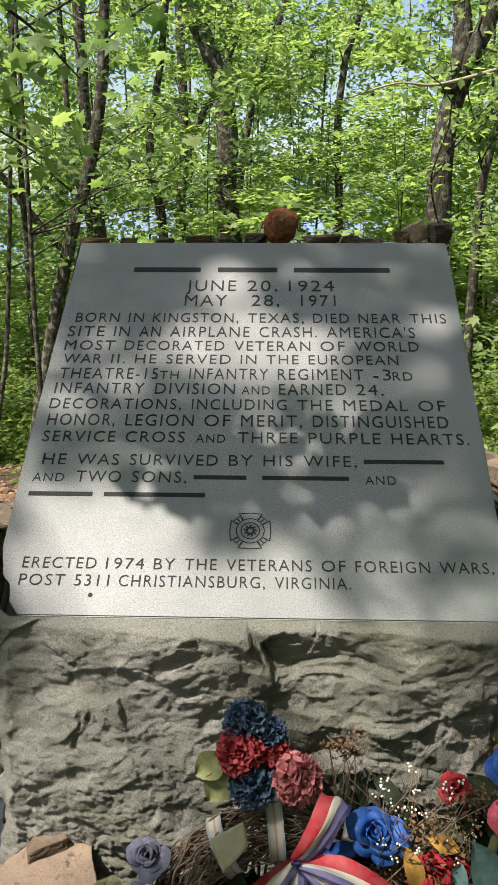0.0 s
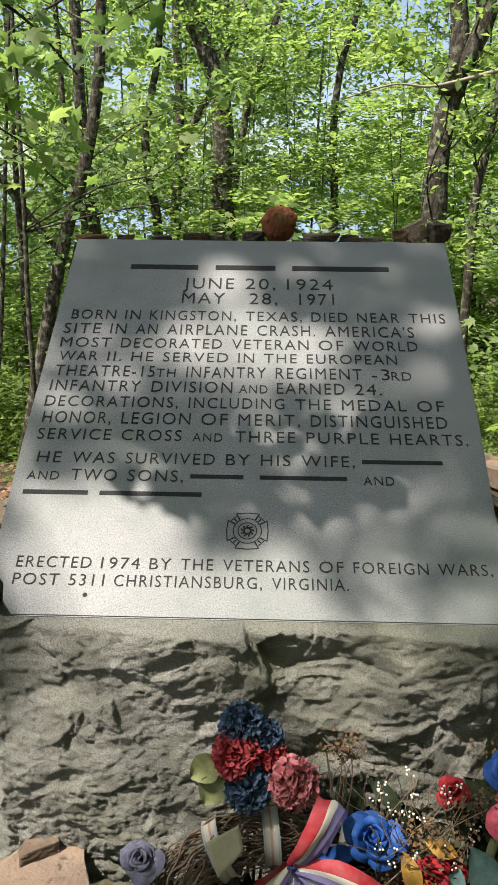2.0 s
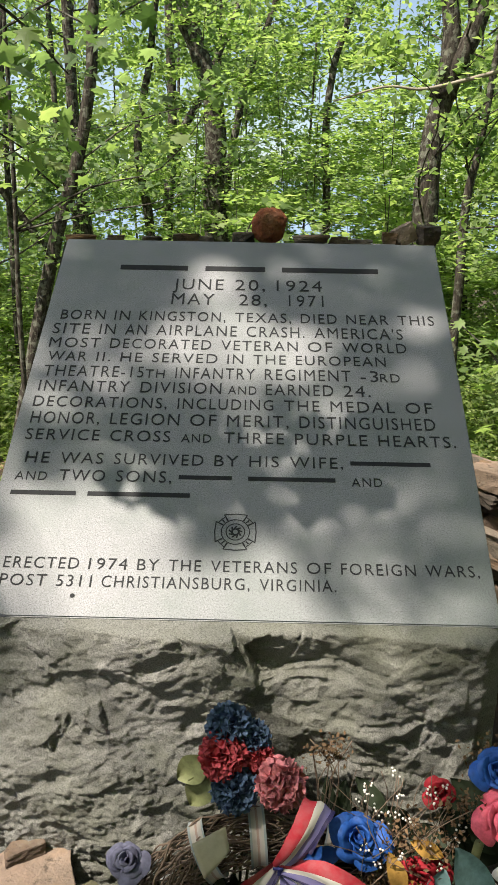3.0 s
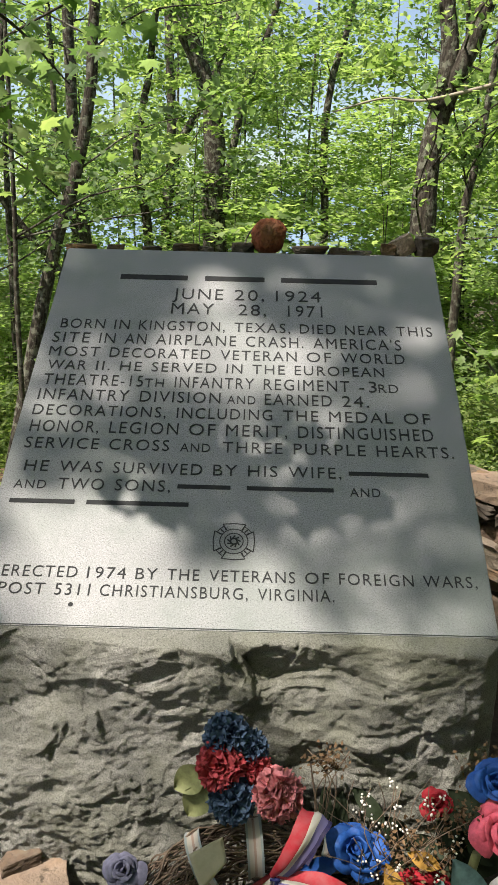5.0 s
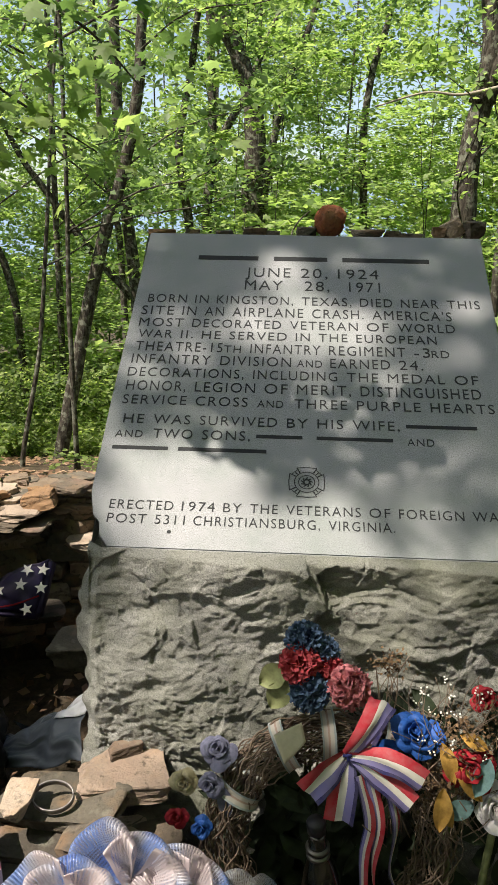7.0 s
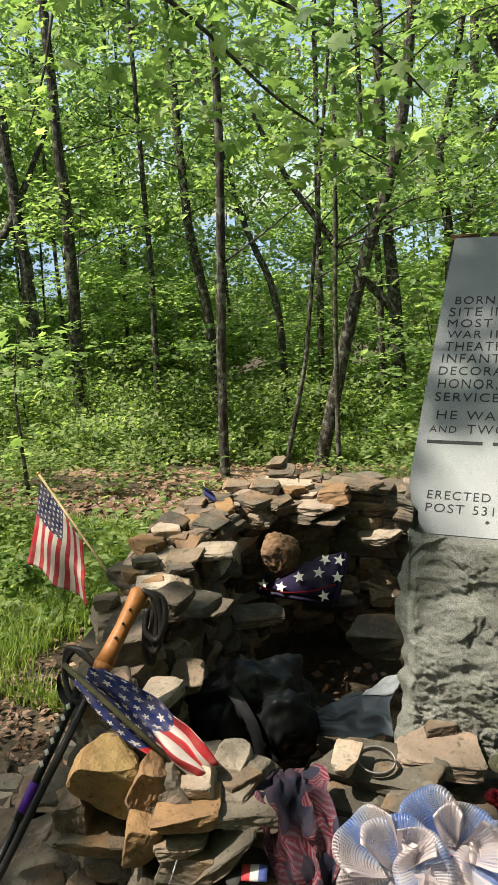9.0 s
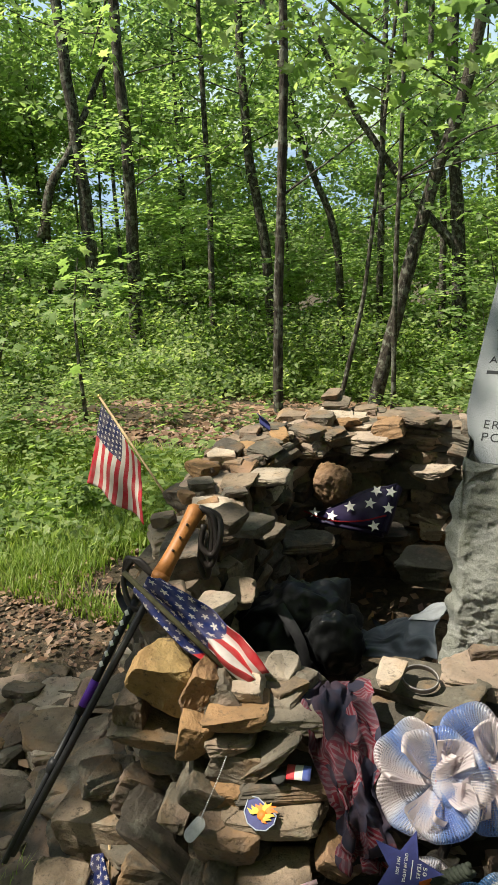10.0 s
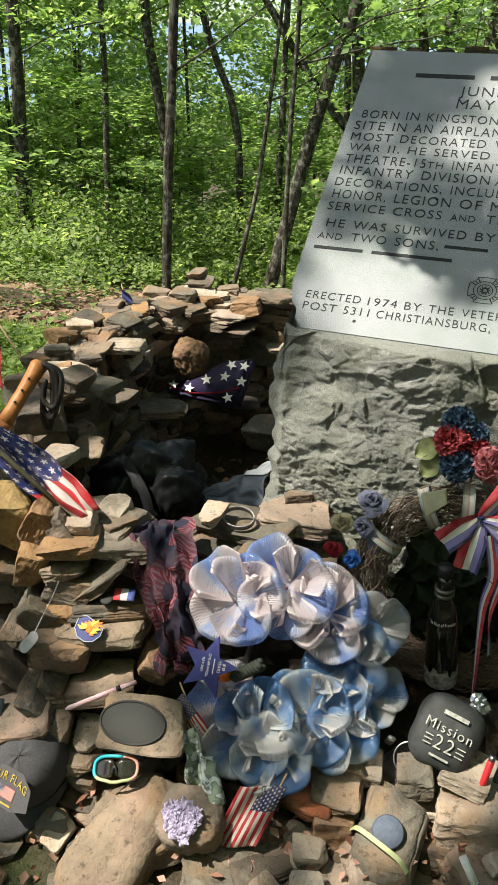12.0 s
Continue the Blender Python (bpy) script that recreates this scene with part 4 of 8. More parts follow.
forest_tree(14, (0.080, [(2.11, 17.98, 5.59), (1.81, 18.02, 4.54), (1.67, 18.03, 3.20), (1.74, 18.02, 1.44)]))
forest_tree(15, (0.123, [(2.45, 9.08, 3.51), (2.31, 9.12, 3.15), (2.12, 9.17, 2.66), (2.05, 9.18, 2.33), (2.02, 9.19, 1.80), (2.02, 9.19, 1.31)]), (0.089, [(2.09, 9.17, 3.80), (2.17, 9.16, 3.27), (2.12, 9.17, 2.69)]))
forest_tree(16, (0.057, [(2.99, 10.70, 2.33), (2.89, 10.73, 1.64), (2.88, 10.73, 0.55)]))
forest_tree(17, (0.024, [(-2.20, 7.79, 2.38), (-2.22, 7.78, 1.27), (-2.25, 7.77, 0.50)]))

# bare limb that catches the sun
dead = thing("dead_branch", "bare pale dead branch caught across the trunks", "branch")
part("limb", tube(curve_points([(0.9, 8.8, 2.6), (1.42, 8.8, 2.74), (1.76, 8.8, 2.72), (2.0, 8.8, 2.75), (2.46, 8.8, 2.86), (3.0, 8.8, 3.0)], 5), [0.008 + 0.0007 * k for k in range(26)], 6), plain("weathered_wood", (0.34, 0.3, 0.24), 0.85, 0.3, 60), dead)
part("twig", tube(curve_points([(1.42, 8.8, 2.74), (1.3, 8.8, 2.95), (1.28, 8.8, 3.1)], 4), 0.005, 5), BARK, dead)
part("twig", tube(curve_points([(1.95, 8.8, 2.75), (1.98, 8.78, 2.85), (1.96, 8.76, 2.95)], 4), 0.005, 5), BARK, dead)

# more trees deeper in the wood, and unseen ones round the clearing added to block skylight
def sunway(p):
    """Whether the sun's rays to the clearing pass through p."""
    q = p - np.outer(p[:, 2] / SUN.z, np.array(SUN))
    return (q[:, 0] > -4.2) & (q[:, 0] < 2.4) & (q[:, 1] > -0.6) & (q[:, 1] < 5)


for n in range(128):
    deep = n < 82
    a = radians(rng.uniform(30, 152) if deep else rng.uniform(165, 375))
    d = rng.uniform(18, 38) if deep else rng.uniform(4.5, 14)
    if 74 <= n < 82:
        a = radians(123.9 + (n - 78) * 1.3)
    if not deep and 150 < math.degrees(a) < 200:
        d += 9
    x, y = d * math.cos(a), d * math.sin(a)
    if not deep and 190 < math.degrees(a) < 242:
        continue
    g = ground_z(x, y)
    h = rng.uniform(9, 15) if deep else rng.uniform(8, 12)
    tree = thing("tree", "thin young woodland tree with a leafy crown", "tree", group="woodland trees")
    lean = rng.normal(0, 0.35, 2)
    axis = [(x + lean[0] * k * 0.5, y + lean[1] * k * 0.5, g + h * k / 3) for k in (3, 2, 1, 0.1)]
    bm = trunk_bm([(rng.uniform(0.022, 0.05) if deep else rng.uniform(0.04, 0.1), axis)])
    ends = limbs(bm, rng, [(x + lean[0] * k, y, g + h * f) for k, f in ((0.2, 0.14), (0.4, 0.3), (0.6, 0.45), (0.8, 0.6), (1, 0.8), (1.3, 0.97))], 15, 3.2)
    part("trunk", bm, BARK, tree)
    pts = cloud(rng, [np.array(e) for e in ends], 1.0, 150 if deep else 90)
    if not deep:
        pts = pts[~sunway(pts)]
    # deep crowns take the brighter leaf colour to stand for haze and light
    leaves("crown", pts, np.full(len(pts), (0.046 + 0.0019 * d) if deep else 0.16), LEAF_BRIGHT if deep or n % 2 else LEAF, tree, seed=100 + n)

# leafy saplings
for n in range(90):
    tall = n >= 22
    a = radians(rng.uniform(64, 98) if n >= 60 else rng.uniform(62, 142) if tall else rng.uniform(40, 150))
    d = rng.uniform(12, 21) if n >= 60 else rng.uniform(10.5, 19) if tall else rng.uniform(6.5, 14)
    x, y = d * math.cos(a), d * math.sin(a)
    if abs(math.degrees(a) - 107.5) < 3 and d < 13:
        continue
    g = ground_z(x, y)
    h = rng.uniform(5.5, 9) if n >= 60 else rng.uniform(2.4, 4.6) if tall else rng.uniform(1.2, 2.8)
    sap = thing("sapling", "thin leafy sapling with bright green leaves on the forest floor", "sapling", group="saplings")
    stem = [Vector((x, y, g - 0.05)), Vector((x + rng.normal(0, 0.1), y, g + h * 0.5)), Vector((x + rng.normal(0, 0.25), y + rng.normal(0, 0.2), g + h))]
    c = curve_points(stem, 5)
    part("stem", tube(c, [0.014 * (1 - 0.8 * k / len(c)) for k in range(len(c))], 5), BARK, sap)
    cl = [np.array(c[rng.integers(3, len(c))]) + np.array([rng.normal(0, 0.35 + 0.06 * h), rng.normal(0, 0.35 + 0.06 * h), rng.normal(0, 0.12 * h)]) for _ in range(34 if tall else 14)]
    pts = cloud(rng, cl, 0.42 if tall else 0.28, 55 if tall else 30, 0.35)
    leaves("foliage", pts, np.full(len(pts), 0.05 + 0.001 * d), LEAF_BRIGHT, sap, flat=0.8, seed=300 + n)

# low undergrowth
rng = np.random.default_rng(21)
cl = []
for n in range(1500):
    a = radians(rng.uniform(38, 165))
    d = rng.uniform(6.2, 13)
    x, y = d * math.cos(a), d * math.sin(a)
    thick = noise.noise(Vector((x * 0.55, y * 0.55, 9)))
    if d < 9 and thick < (0.02 if math.degrees(a) > 121 or x > 2 else 0.4) or math.hypot(x + 2.7, y - 8.8) < 0.9 or math.hypot(x + 3, y - 6.2) < 0.5 or -3.4 < x < 3 and y < 5.8:
        continue
    cl.append(np.array([x, y, ground_z(x, y) + rng.uniform(0.03, 0.35 + max(0, 1.6 * thick))]))
near = cloud(rng, cl, 0.34, 110, 0.5)
cl = []
for n in range(2900):
    a = radians(rng.uniform(38, 160))
    d = 10.5 + 24 * rng.uniform(0, 1) ** 1.3
    x, y = d * math.cos(a), d * math.sin(a)
    cl.append(np.array([x, y, ground_z(x, y) + rng.uniform(0.05, 1.2)]))
far = []
for n in range(900):
    a = radians(rng.uniform(30, 165))
    d = rng.uniform(17, 75)
    x, y = d * math.cos(a), d * math.sin(a)
    far.append(np.array([x, y, ground_z(x, y) + rng.uniform(0.1, 0.06 * d)]))
pts = np.concatenate([near, cloud(rng, cl, 0.8, 90, 0.6), cloud(rng, far, 2.6, 110, 0.6)])
leaves("undergrowth", pts, 0.012 + 0.0029 * np.hypot(pts[:, 0], pts[:, 1]), LEAF_LOW, seed=7, flat=0.66, label="dense knee-high green shrubs and seedlings under the trees", kind="stuff")["category"] = "undergrowth"


# ---- unseen crown added over the clearing ----
oak = thing("tree", "unseen oak added beside the clearing so its crown dapples the memorial", "tree")
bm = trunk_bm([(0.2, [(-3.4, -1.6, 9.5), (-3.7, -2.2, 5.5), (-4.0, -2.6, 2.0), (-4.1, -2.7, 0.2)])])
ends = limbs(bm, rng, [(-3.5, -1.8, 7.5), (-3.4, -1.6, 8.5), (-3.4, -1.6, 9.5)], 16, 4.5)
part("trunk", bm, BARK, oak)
# openings in the added crown, one sunward of each patch to be sunlit
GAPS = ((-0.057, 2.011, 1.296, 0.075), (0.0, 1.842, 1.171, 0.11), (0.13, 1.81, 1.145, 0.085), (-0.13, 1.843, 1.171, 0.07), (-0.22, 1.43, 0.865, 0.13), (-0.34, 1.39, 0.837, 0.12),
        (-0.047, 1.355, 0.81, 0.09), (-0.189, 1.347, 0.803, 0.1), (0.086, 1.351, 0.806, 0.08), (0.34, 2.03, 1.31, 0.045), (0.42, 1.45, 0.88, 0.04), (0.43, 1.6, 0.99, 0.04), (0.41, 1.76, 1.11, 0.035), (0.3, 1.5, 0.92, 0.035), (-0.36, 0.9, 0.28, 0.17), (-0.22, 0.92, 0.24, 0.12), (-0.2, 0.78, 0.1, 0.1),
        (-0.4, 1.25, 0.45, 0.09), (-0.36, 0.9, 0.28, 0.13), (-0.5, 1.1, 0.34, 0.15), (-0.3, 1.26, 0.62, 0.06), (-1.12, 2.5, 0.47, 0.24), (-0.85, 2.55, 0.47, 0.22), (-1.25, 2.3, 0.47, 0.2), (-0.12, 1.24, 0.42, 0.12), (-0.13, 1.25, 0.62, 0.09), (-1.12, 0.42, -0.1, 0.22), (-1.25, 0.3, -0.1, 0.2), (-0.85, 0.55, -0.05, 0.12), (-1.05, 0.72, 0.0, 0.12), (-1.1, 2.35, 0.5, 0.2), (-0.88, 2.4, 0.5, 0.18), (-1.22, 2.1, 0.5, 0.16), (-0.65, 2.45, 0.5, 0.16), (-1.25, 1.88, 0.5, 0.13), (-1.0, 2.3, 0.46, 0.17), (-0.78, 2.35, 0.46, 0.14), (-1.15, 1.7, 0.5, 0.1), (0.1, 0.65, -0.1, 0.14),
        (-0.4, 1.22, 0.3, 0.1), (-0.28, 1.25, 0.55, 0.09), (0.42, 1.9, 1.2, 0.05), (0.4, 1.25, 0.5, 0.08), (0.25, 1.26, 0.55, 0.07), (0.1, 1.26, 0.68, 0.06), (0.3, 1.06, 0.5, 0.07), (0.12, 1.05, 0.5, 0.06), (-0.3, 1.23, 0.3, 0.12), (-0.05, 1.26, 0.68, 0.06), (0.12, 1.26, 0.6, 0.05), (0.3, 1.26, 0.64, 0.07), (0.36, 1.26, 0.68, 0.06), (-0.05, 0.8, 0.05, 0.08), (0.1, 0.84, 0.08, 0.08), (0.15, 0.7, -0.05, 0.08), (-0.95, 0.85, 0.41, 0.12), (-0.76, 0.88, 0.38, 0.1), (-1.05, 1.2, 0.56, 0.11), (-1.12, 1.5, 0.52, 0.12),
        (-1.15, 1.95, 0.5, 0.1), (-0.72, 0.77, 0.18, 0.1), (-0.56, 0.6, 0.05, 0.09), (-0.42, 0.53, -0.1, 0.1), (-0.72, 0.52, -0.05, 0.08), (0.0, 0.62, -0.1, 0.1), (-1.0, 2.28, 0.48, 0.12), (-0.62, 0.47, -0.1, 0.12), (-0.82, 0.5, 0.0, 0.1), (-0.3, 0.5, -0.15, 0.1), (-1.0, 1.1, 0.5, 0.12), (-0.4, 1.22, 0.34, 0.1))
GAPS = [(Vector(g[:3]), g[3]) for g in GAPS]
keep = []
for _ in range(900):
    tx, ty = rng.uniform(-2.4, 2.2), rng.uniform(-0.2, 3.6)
    # leaf cover chosen by area, densest where stone and hollow should be dark
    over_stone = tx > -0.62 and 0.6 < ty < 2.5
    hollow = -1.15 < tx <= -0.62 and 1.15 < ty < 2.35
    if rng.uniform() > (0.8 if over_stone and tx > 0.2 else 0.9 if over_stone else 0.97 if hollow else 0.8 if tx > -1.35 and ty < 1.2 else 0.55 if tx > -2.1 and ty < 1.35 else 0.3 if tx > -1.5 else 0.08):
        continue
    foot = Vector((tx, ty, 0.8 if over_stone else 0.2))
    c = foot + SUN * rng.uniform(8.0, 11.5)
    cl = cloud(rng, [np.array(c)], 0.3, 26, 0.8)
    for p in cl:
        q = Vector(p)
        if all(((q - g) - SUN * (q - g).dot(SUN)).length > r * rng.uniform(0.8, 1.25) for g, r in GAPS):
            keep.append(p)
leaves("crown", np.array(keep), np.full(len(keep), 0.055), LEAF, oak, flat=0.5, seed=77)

# unseen low bough of the oak, added so its leaves throw the sharper shadows on the face
low_bough = thing("shade_bough", "unseen low oak bough added to shade the memorial", "branch")
part("limb", tube(curve_points([(-4.0, -2.5, 4.4), (-3.5, -1.0, 4.4), (-2.8, 0.3, 4.1), (-2.0, 1.1, 3.7), (-1.5, 1.4, 3.3), (-1.2, 1.45, 3.05)], 5), [0.045 - 0.0016 * k for k in range(26)], 7), BARK, low_bough)
UP_FACE = Vector((0, 0.8032, 0.5957))
keep = []
# leaf clumps aimed sunward of the face patches to be darkened
for (x, y, z), ru, rv, count in (((0.137, 1.545, 0.95), 0.17, 0.085, 44), ((-0.132, 1.545, 0.95), 0.13, 0.075, 30), ((-0.046, 1.646, 1.025), 0.22, 0.055, 34), ((0.246, 1.621, 1.006), 0.13, 0.07, 26), ((-0.3, 2.03, 1.31), 0.13, 0.06, 9)):
    for _ in range(count):
        a, r = rng.uniform(0, math.tau), math.sqrt(rng.uniform(0, 1))
        keep.append(Vector((x, y, z)) + Vector((1, 0, 0)) * ru * r * math.cos(a) + UP_FACE * rv * r * math.sin(a) + SUN * rng.uniform(2.0, 3.2))
leaves("foliage", np.array(keep), np.full(len(keep), 0.04), LEAF, low_bough, flat=0.7, seed=78)


# ---- things left at the memorial ----
def maths(nt, op, a, b=0.0):
    n = nt.nodes.new("ShaderNodeMath")
    n.operation = op
    for i, v in enumerate((a, b)):
        if isinstance(v, bpy.types.NodeSocket):
            nt.links.new(v, n.inputs[i])
        else:
            n.inputs[i].default_value = v
    return n.outputs[0]


def uv_axes(nt):
    tc = nt.nodes.new("ShaderNodeTexCoord")
    sep = nt.nodes.new("ShaderNodeSeparateXYZ")
    nt.links.new(tc.outputs["UV"], sep.inputs[0])
    return sep.outputs[0], sep.outputs[1]


def flag_material(name, red=(0.32, 0.014, 0.024), white=(0.46, 0.42, 0.37), blue=(0.012, 0.018, 0.06), reps=1, warp=0.0, crop=None):
    m, nt, b, vec = base(name, 0.75, 0.2)
    u, v = uv_axes(nt)
    if crop:
        u, v = maths(nt, "MULTIPLY", u, crop[0]), maths(nt, "ADD", maths(nt, "MULTIPLY", v, 1 - crop[1]), crop[1])
    if warp:
        u = maths(nt, "ADD", u, maths(nt, "MULTIPLY", maths(nt, "SUBTRACT", noise_node(nt, vec, 9, 2), 0.5), warp * 2))
        v = maths(nt, "ADD", v, maths(nt, "MULTIPLY", maths(nt, "SUBTRACT", noise_node(nt, vec, 7, 2), 0.5), warp * 3))
    if reps > 1:
        u, v = maths(nt, "FRACT", maths(nt, "MULTIPLY", u, reps)), maths(nt, "FRACT", maths(nt, "MULTIPLY", v, reps * 1.6))
    odd = maths(nt, "LESS_THAN", maths(nt, "FRACT", maths(nt, "MULTIPLY", v, 6.5)), 0.5)
    col = mix_colour(nt, odd, white, red)
    canton = maths(nt, "MULTIPLY", maths(nt, "LESS_THAN", u, 0.4), maths(nt, "GREATER_THAN", v, 6 / 13))
    row = maths(nt, "MULTIPLY", maths(nt, "SUBTRACT", v, 6 / 13), 7 * 13 / 7)
    shift = maths(nt, "MULTIPLY", maths(nt, "FLOOR", row), 0.5)
    fx = maths(nt, "SUBTRACT", maths(nt, "FRACT", maths(nt, "ADD", maths(nt, "MULTIPLY", u, 15), shift)), 0.5)
    fy = maths(nt, "SUBTRACT", maths(nt, "FRACT", row), 0.5)
    r2 = maths(nt, "ADD", maths(nt, "MULTIPLY", fx, fx), maths(nt, "MULTIPLY", fy, fy))
    reach = maths(nt, "ADD", maths(nt, "MULTIPLY", maths(nt, "COSINE", maths(nt, "MULTIPLY", maths(nt, "ARCTAN2", fx, fy), 5)), 0.11), 0.21)
    field = mix_colour(nt, maths(nt, "LESS_THAN", maths(nt, "SQRT", r2), reach), blue, white)
    col = mix_colour(nt, canton, col, field)
    dirt = ramp(nt, noise_node(nt, vec, 30, 4), (0.4, 0.0), (0.75, 0.4))
    col = mix_colour(nt, dirt, col, (0.25, 0.2, 0.17))
    nt.links.new(col, b.inputs["Base Color"])
    bump(nt, b, noise_node(nt, vec, 500, 2), 0.3, 0.0006)
    return m


def ribbon_material(name, *bands):
    """Lengthwise stripes across v."""
    m, nt, b, vec = base(name, 0.6, 0.3)
    u, v = uv_axes(nt)
    n = nt.nodes.new("ShaderNodeValToRGB")
    n.color_ramp.interpolation = "CONSTANT"
    while len(n.color_ramp.elements) < len(bands):
        n.color_ramp.elements.new(0.5)
    for i, (e, c) in enumerate(zip(n.color_ramp.elements, bands)):
        e.position, e.color = i / len(bands), (*c, 1)
    nt.links.new(v, n.inputs[0])
    col = mix_colour(nt, ramp(nt, noise_node(nt, vec, 50), (0.35, 0.0), (0.8, 0.35)), n.outputs[0], (0.3, 0.25, 0.24))
    nt.links.new(col, b.inputs["Base Color"])
    bump(nt, b, noise_node(nt, vec, 700, 2), 0.3, 0.0005)
    return m


def net_material(name, stops):
    """Woven deco net: bright threads with open gaps, in bands of white and blue."""
    m = bpy.data.materials.new(name)
    m.use_nodes = True
    nt = m.node_tree
    b = nt.nodes["Principled BSDF"]
    b.inputs["Roughness"].default_value = 0.5
    u, v = uv_axes(nt)
    tu = maths(nt, "LESS_THAN", maths(nt, "FRACT", maths(nt, "MULTIPLY", u, 62)), 0.36)
    tv = maths(nt, "LESS_THAN", maths(nt, "FRACT", maths(nt, "MULTIPLY", v, 32)), 0.32)
    hem = maths(nt, "GREATER_THAN", maths(nt, "ABSOLUTE", maths(nt, "SUBTRACT", v, 0.5)), 0.475)
    thread = maths(nt, "MAXIMUM", maths(nt, "MAXIMUM", tu, tv), hem)
    info = nt.nodes.new("ShaderNodeObjectInfo")
    geo = nt.nodes.new("ShaderNodeNewGeometry")
    band = maths(nt, "SUBTRACT", 1.0, maths(nt, "ABSOLUTE", maths(nt, "SUBTRACT", maths(nt, "MULTIPLY", v, 2.0), 1.0)))
    tone = maths(nt, "ADD", maths(nt, "MULTIPLY", noise_node(nt, geo.outputs["Position"], 16, 2), 0.45), maths(nt, "MULTIPLY", info.outputs["Random"], 0.45))
    tone = maths(nt, "ADD", tone, maths(nt, "MULTIPLY", band, 0.45))
    col = ramp(nt, tone, *stops)
    glint = ramp(nt, noise_node(nt, geo.outputs["Position"], 520, 1), (0.6, 0.0), (0.72, 1.0))
    nt.links.new(mix_colour(nt, glint, col, (0.9, 0.88, 0.85)), b.inputs["Base Color"])
    nt.links.new(maths(nt, "MULTIPLY", glint, 0.6), b.inputs["Metallic"])
    tr = nt.nodes.new("ShaderNodeBsdfTransparent")
    mx = nt.nodes.new("ShaderNodeMixShader")
    sheen = nt.nodes.new("ShaderNodeBsdfTranslucent")
    nt.links.new(col, sheen.inputs["Color"])
    film = nt.nodes.new("ShaderNodeMixShader")
    film.inputs[0].default_value = 0.4
    nt.links.new(b.outputs[0], film.inputs[1])
    nt.links.new(sheen.outputs[0], film.inputs[2])
    nt.links.new(thread, mx.inputs[0])
    nt.links.new(tr.outputs[0], mx.inputs[1])
    nt.links.new(film.outputs[0], mx.inputs[2])
    nt.links.new(mx.outputs[0], nt.nodes["Material Output"].inputs[0])
    return m


FLAG = flag_material("flag_cloth")
FLAG_DRAPED = flag_material("draped_flag_cloth", (0.42, 0.02, 0.03), (0.58, 0.53, 0.5), (0.014, 0.026, 0.12), 1, 0.03, (0.66, 0.48))


def bandana_material():
    """Dark cloth printed with small tilted flags."""
    m, nt, b, vec = base("printed_flag_cloth", 0.8, 0.2)
    tc = nt.nodes.new("ShaderNodeTexCoord")
    mp = nt.nodes.new("ShaderNodeMapping")
    mp.inputs["Scale"].default_value = (12, 5.5, 1)
    nt.links.new(tc.outputs["UV"], mp.inputs[0])
    vo = nt.nodes.new("ShaderNodeTexVoronoi")
    vo.inputs["Scale"].default_value = 1.0
    nt.links.new(mp.outputs[0], vo.inputs["Vector"])
    cell = nt.nodes.new("ShaderNodeSeparateColor")
    nt.links.new(vo.outputs["Color"], cell.inputs[0])
    xy = nt.nodes.new("ShaderNodeSeparateXYZ")
    nt.links.new(mp.outputs[0], xy.inputs[0])
    turn = maths(nt, "MULTIPLY", cell.outputs[0], 3.1)
    line = maths(nt, "ADD", maths(nt, "MULTIPLY", xy.outputs[0], maths(nt, "COSINE", turn)), maths(nt, "MULTIPLY", xy.outputs[1], maths(nt, "SINE", turn)))
    odd = maths(nt, "LESS_THAN", maths(nt, "FRACT", maths(nt, "MULTIPLY", line, 4.6)), 0.45)
    col = mix_colour(nt, odd, (0.13, 0.01, 0.02), (0.17, 0.095, 0.11))
    col = mix_colour(nt, maths(nt, "LESS_THAN", cell.outputs[1], 0.5), col, (0.016, 0.018, 0.034))
    col = mix_colour(nt, ramp(nt, noise_node(nt, vec, 26, 3), (0.35, 0.0), (0.6, 0.75)), col, (0.04, 0.026, 0.036))
    nt.links.new(col, b.inputs["Base Color"])
    bump(nt, b, noise_node(nt, vec, 500, 2), 0.3, 0.0006)
    return m


FLAG_OLD = bandana_material()
RIBBON = ribbon_material("tricolour_ribbon", (0.02, 0.02, 0.1), (0.17, 0.16, 0.36), (0.17, 0.16, 0.36), (0.62, 0.6, 0.53), (0.62, 0.6, 0.53), (0.42, 0.02, 0.035), (0.42, 0.02, 0.035), (0.42, 0.02, 0.035))
BAND = ribbon_material("woven_band", (0.3, 0.36, 0.36), (0.5, 0.47, 0.4), (0.52, 0.48, 0.42), (0.4, 0.28, 0.23), (0.52, 0.48, 0.42), (0.5, 0.47, 0.4), (0.3, 0.36, 0.36))
NET_WHITE = net_material("white_deco_net", ((0.58, (0.58, 0.5, 0.51)), (0.7, (0.46, 0.48, 0.57)), (0.82, (0.13, 0.23, 0.52)), (1.0, (0.07, 0.14, 0.44))))
NET_TEAL = net_material("teal_deco_net", ((0.5, (0.46, 0.45, 0.44)), (0.66, (0.34, 0.4, 0.45)), (0.8, (0.07, 0.19, 0.4)), (0.94, (0.03, 0.13, 0.32))))
TWIG = plain("grapevine", (0.19, 0.14, 0.105), 0.85, 0.5, 90, relief=0.6)
PETAL_RED = plain("silk_red", (0.28, 0.011, 0.02), 0.7, 0.35, 120)
PETAL_CORAL = plain("silk_coral", (0.46, 0.07, 0.085), 0.7, 0.45, 70)
PETAL_PINK = plain("silk_pink", (0.62, 0.22, 0.24), 0.7, 0.55, 55)
PETAL_ROSE = plain("silk_rose_pink", (0.6, 0.1, 0.15), 0.7, 0.35, 90)
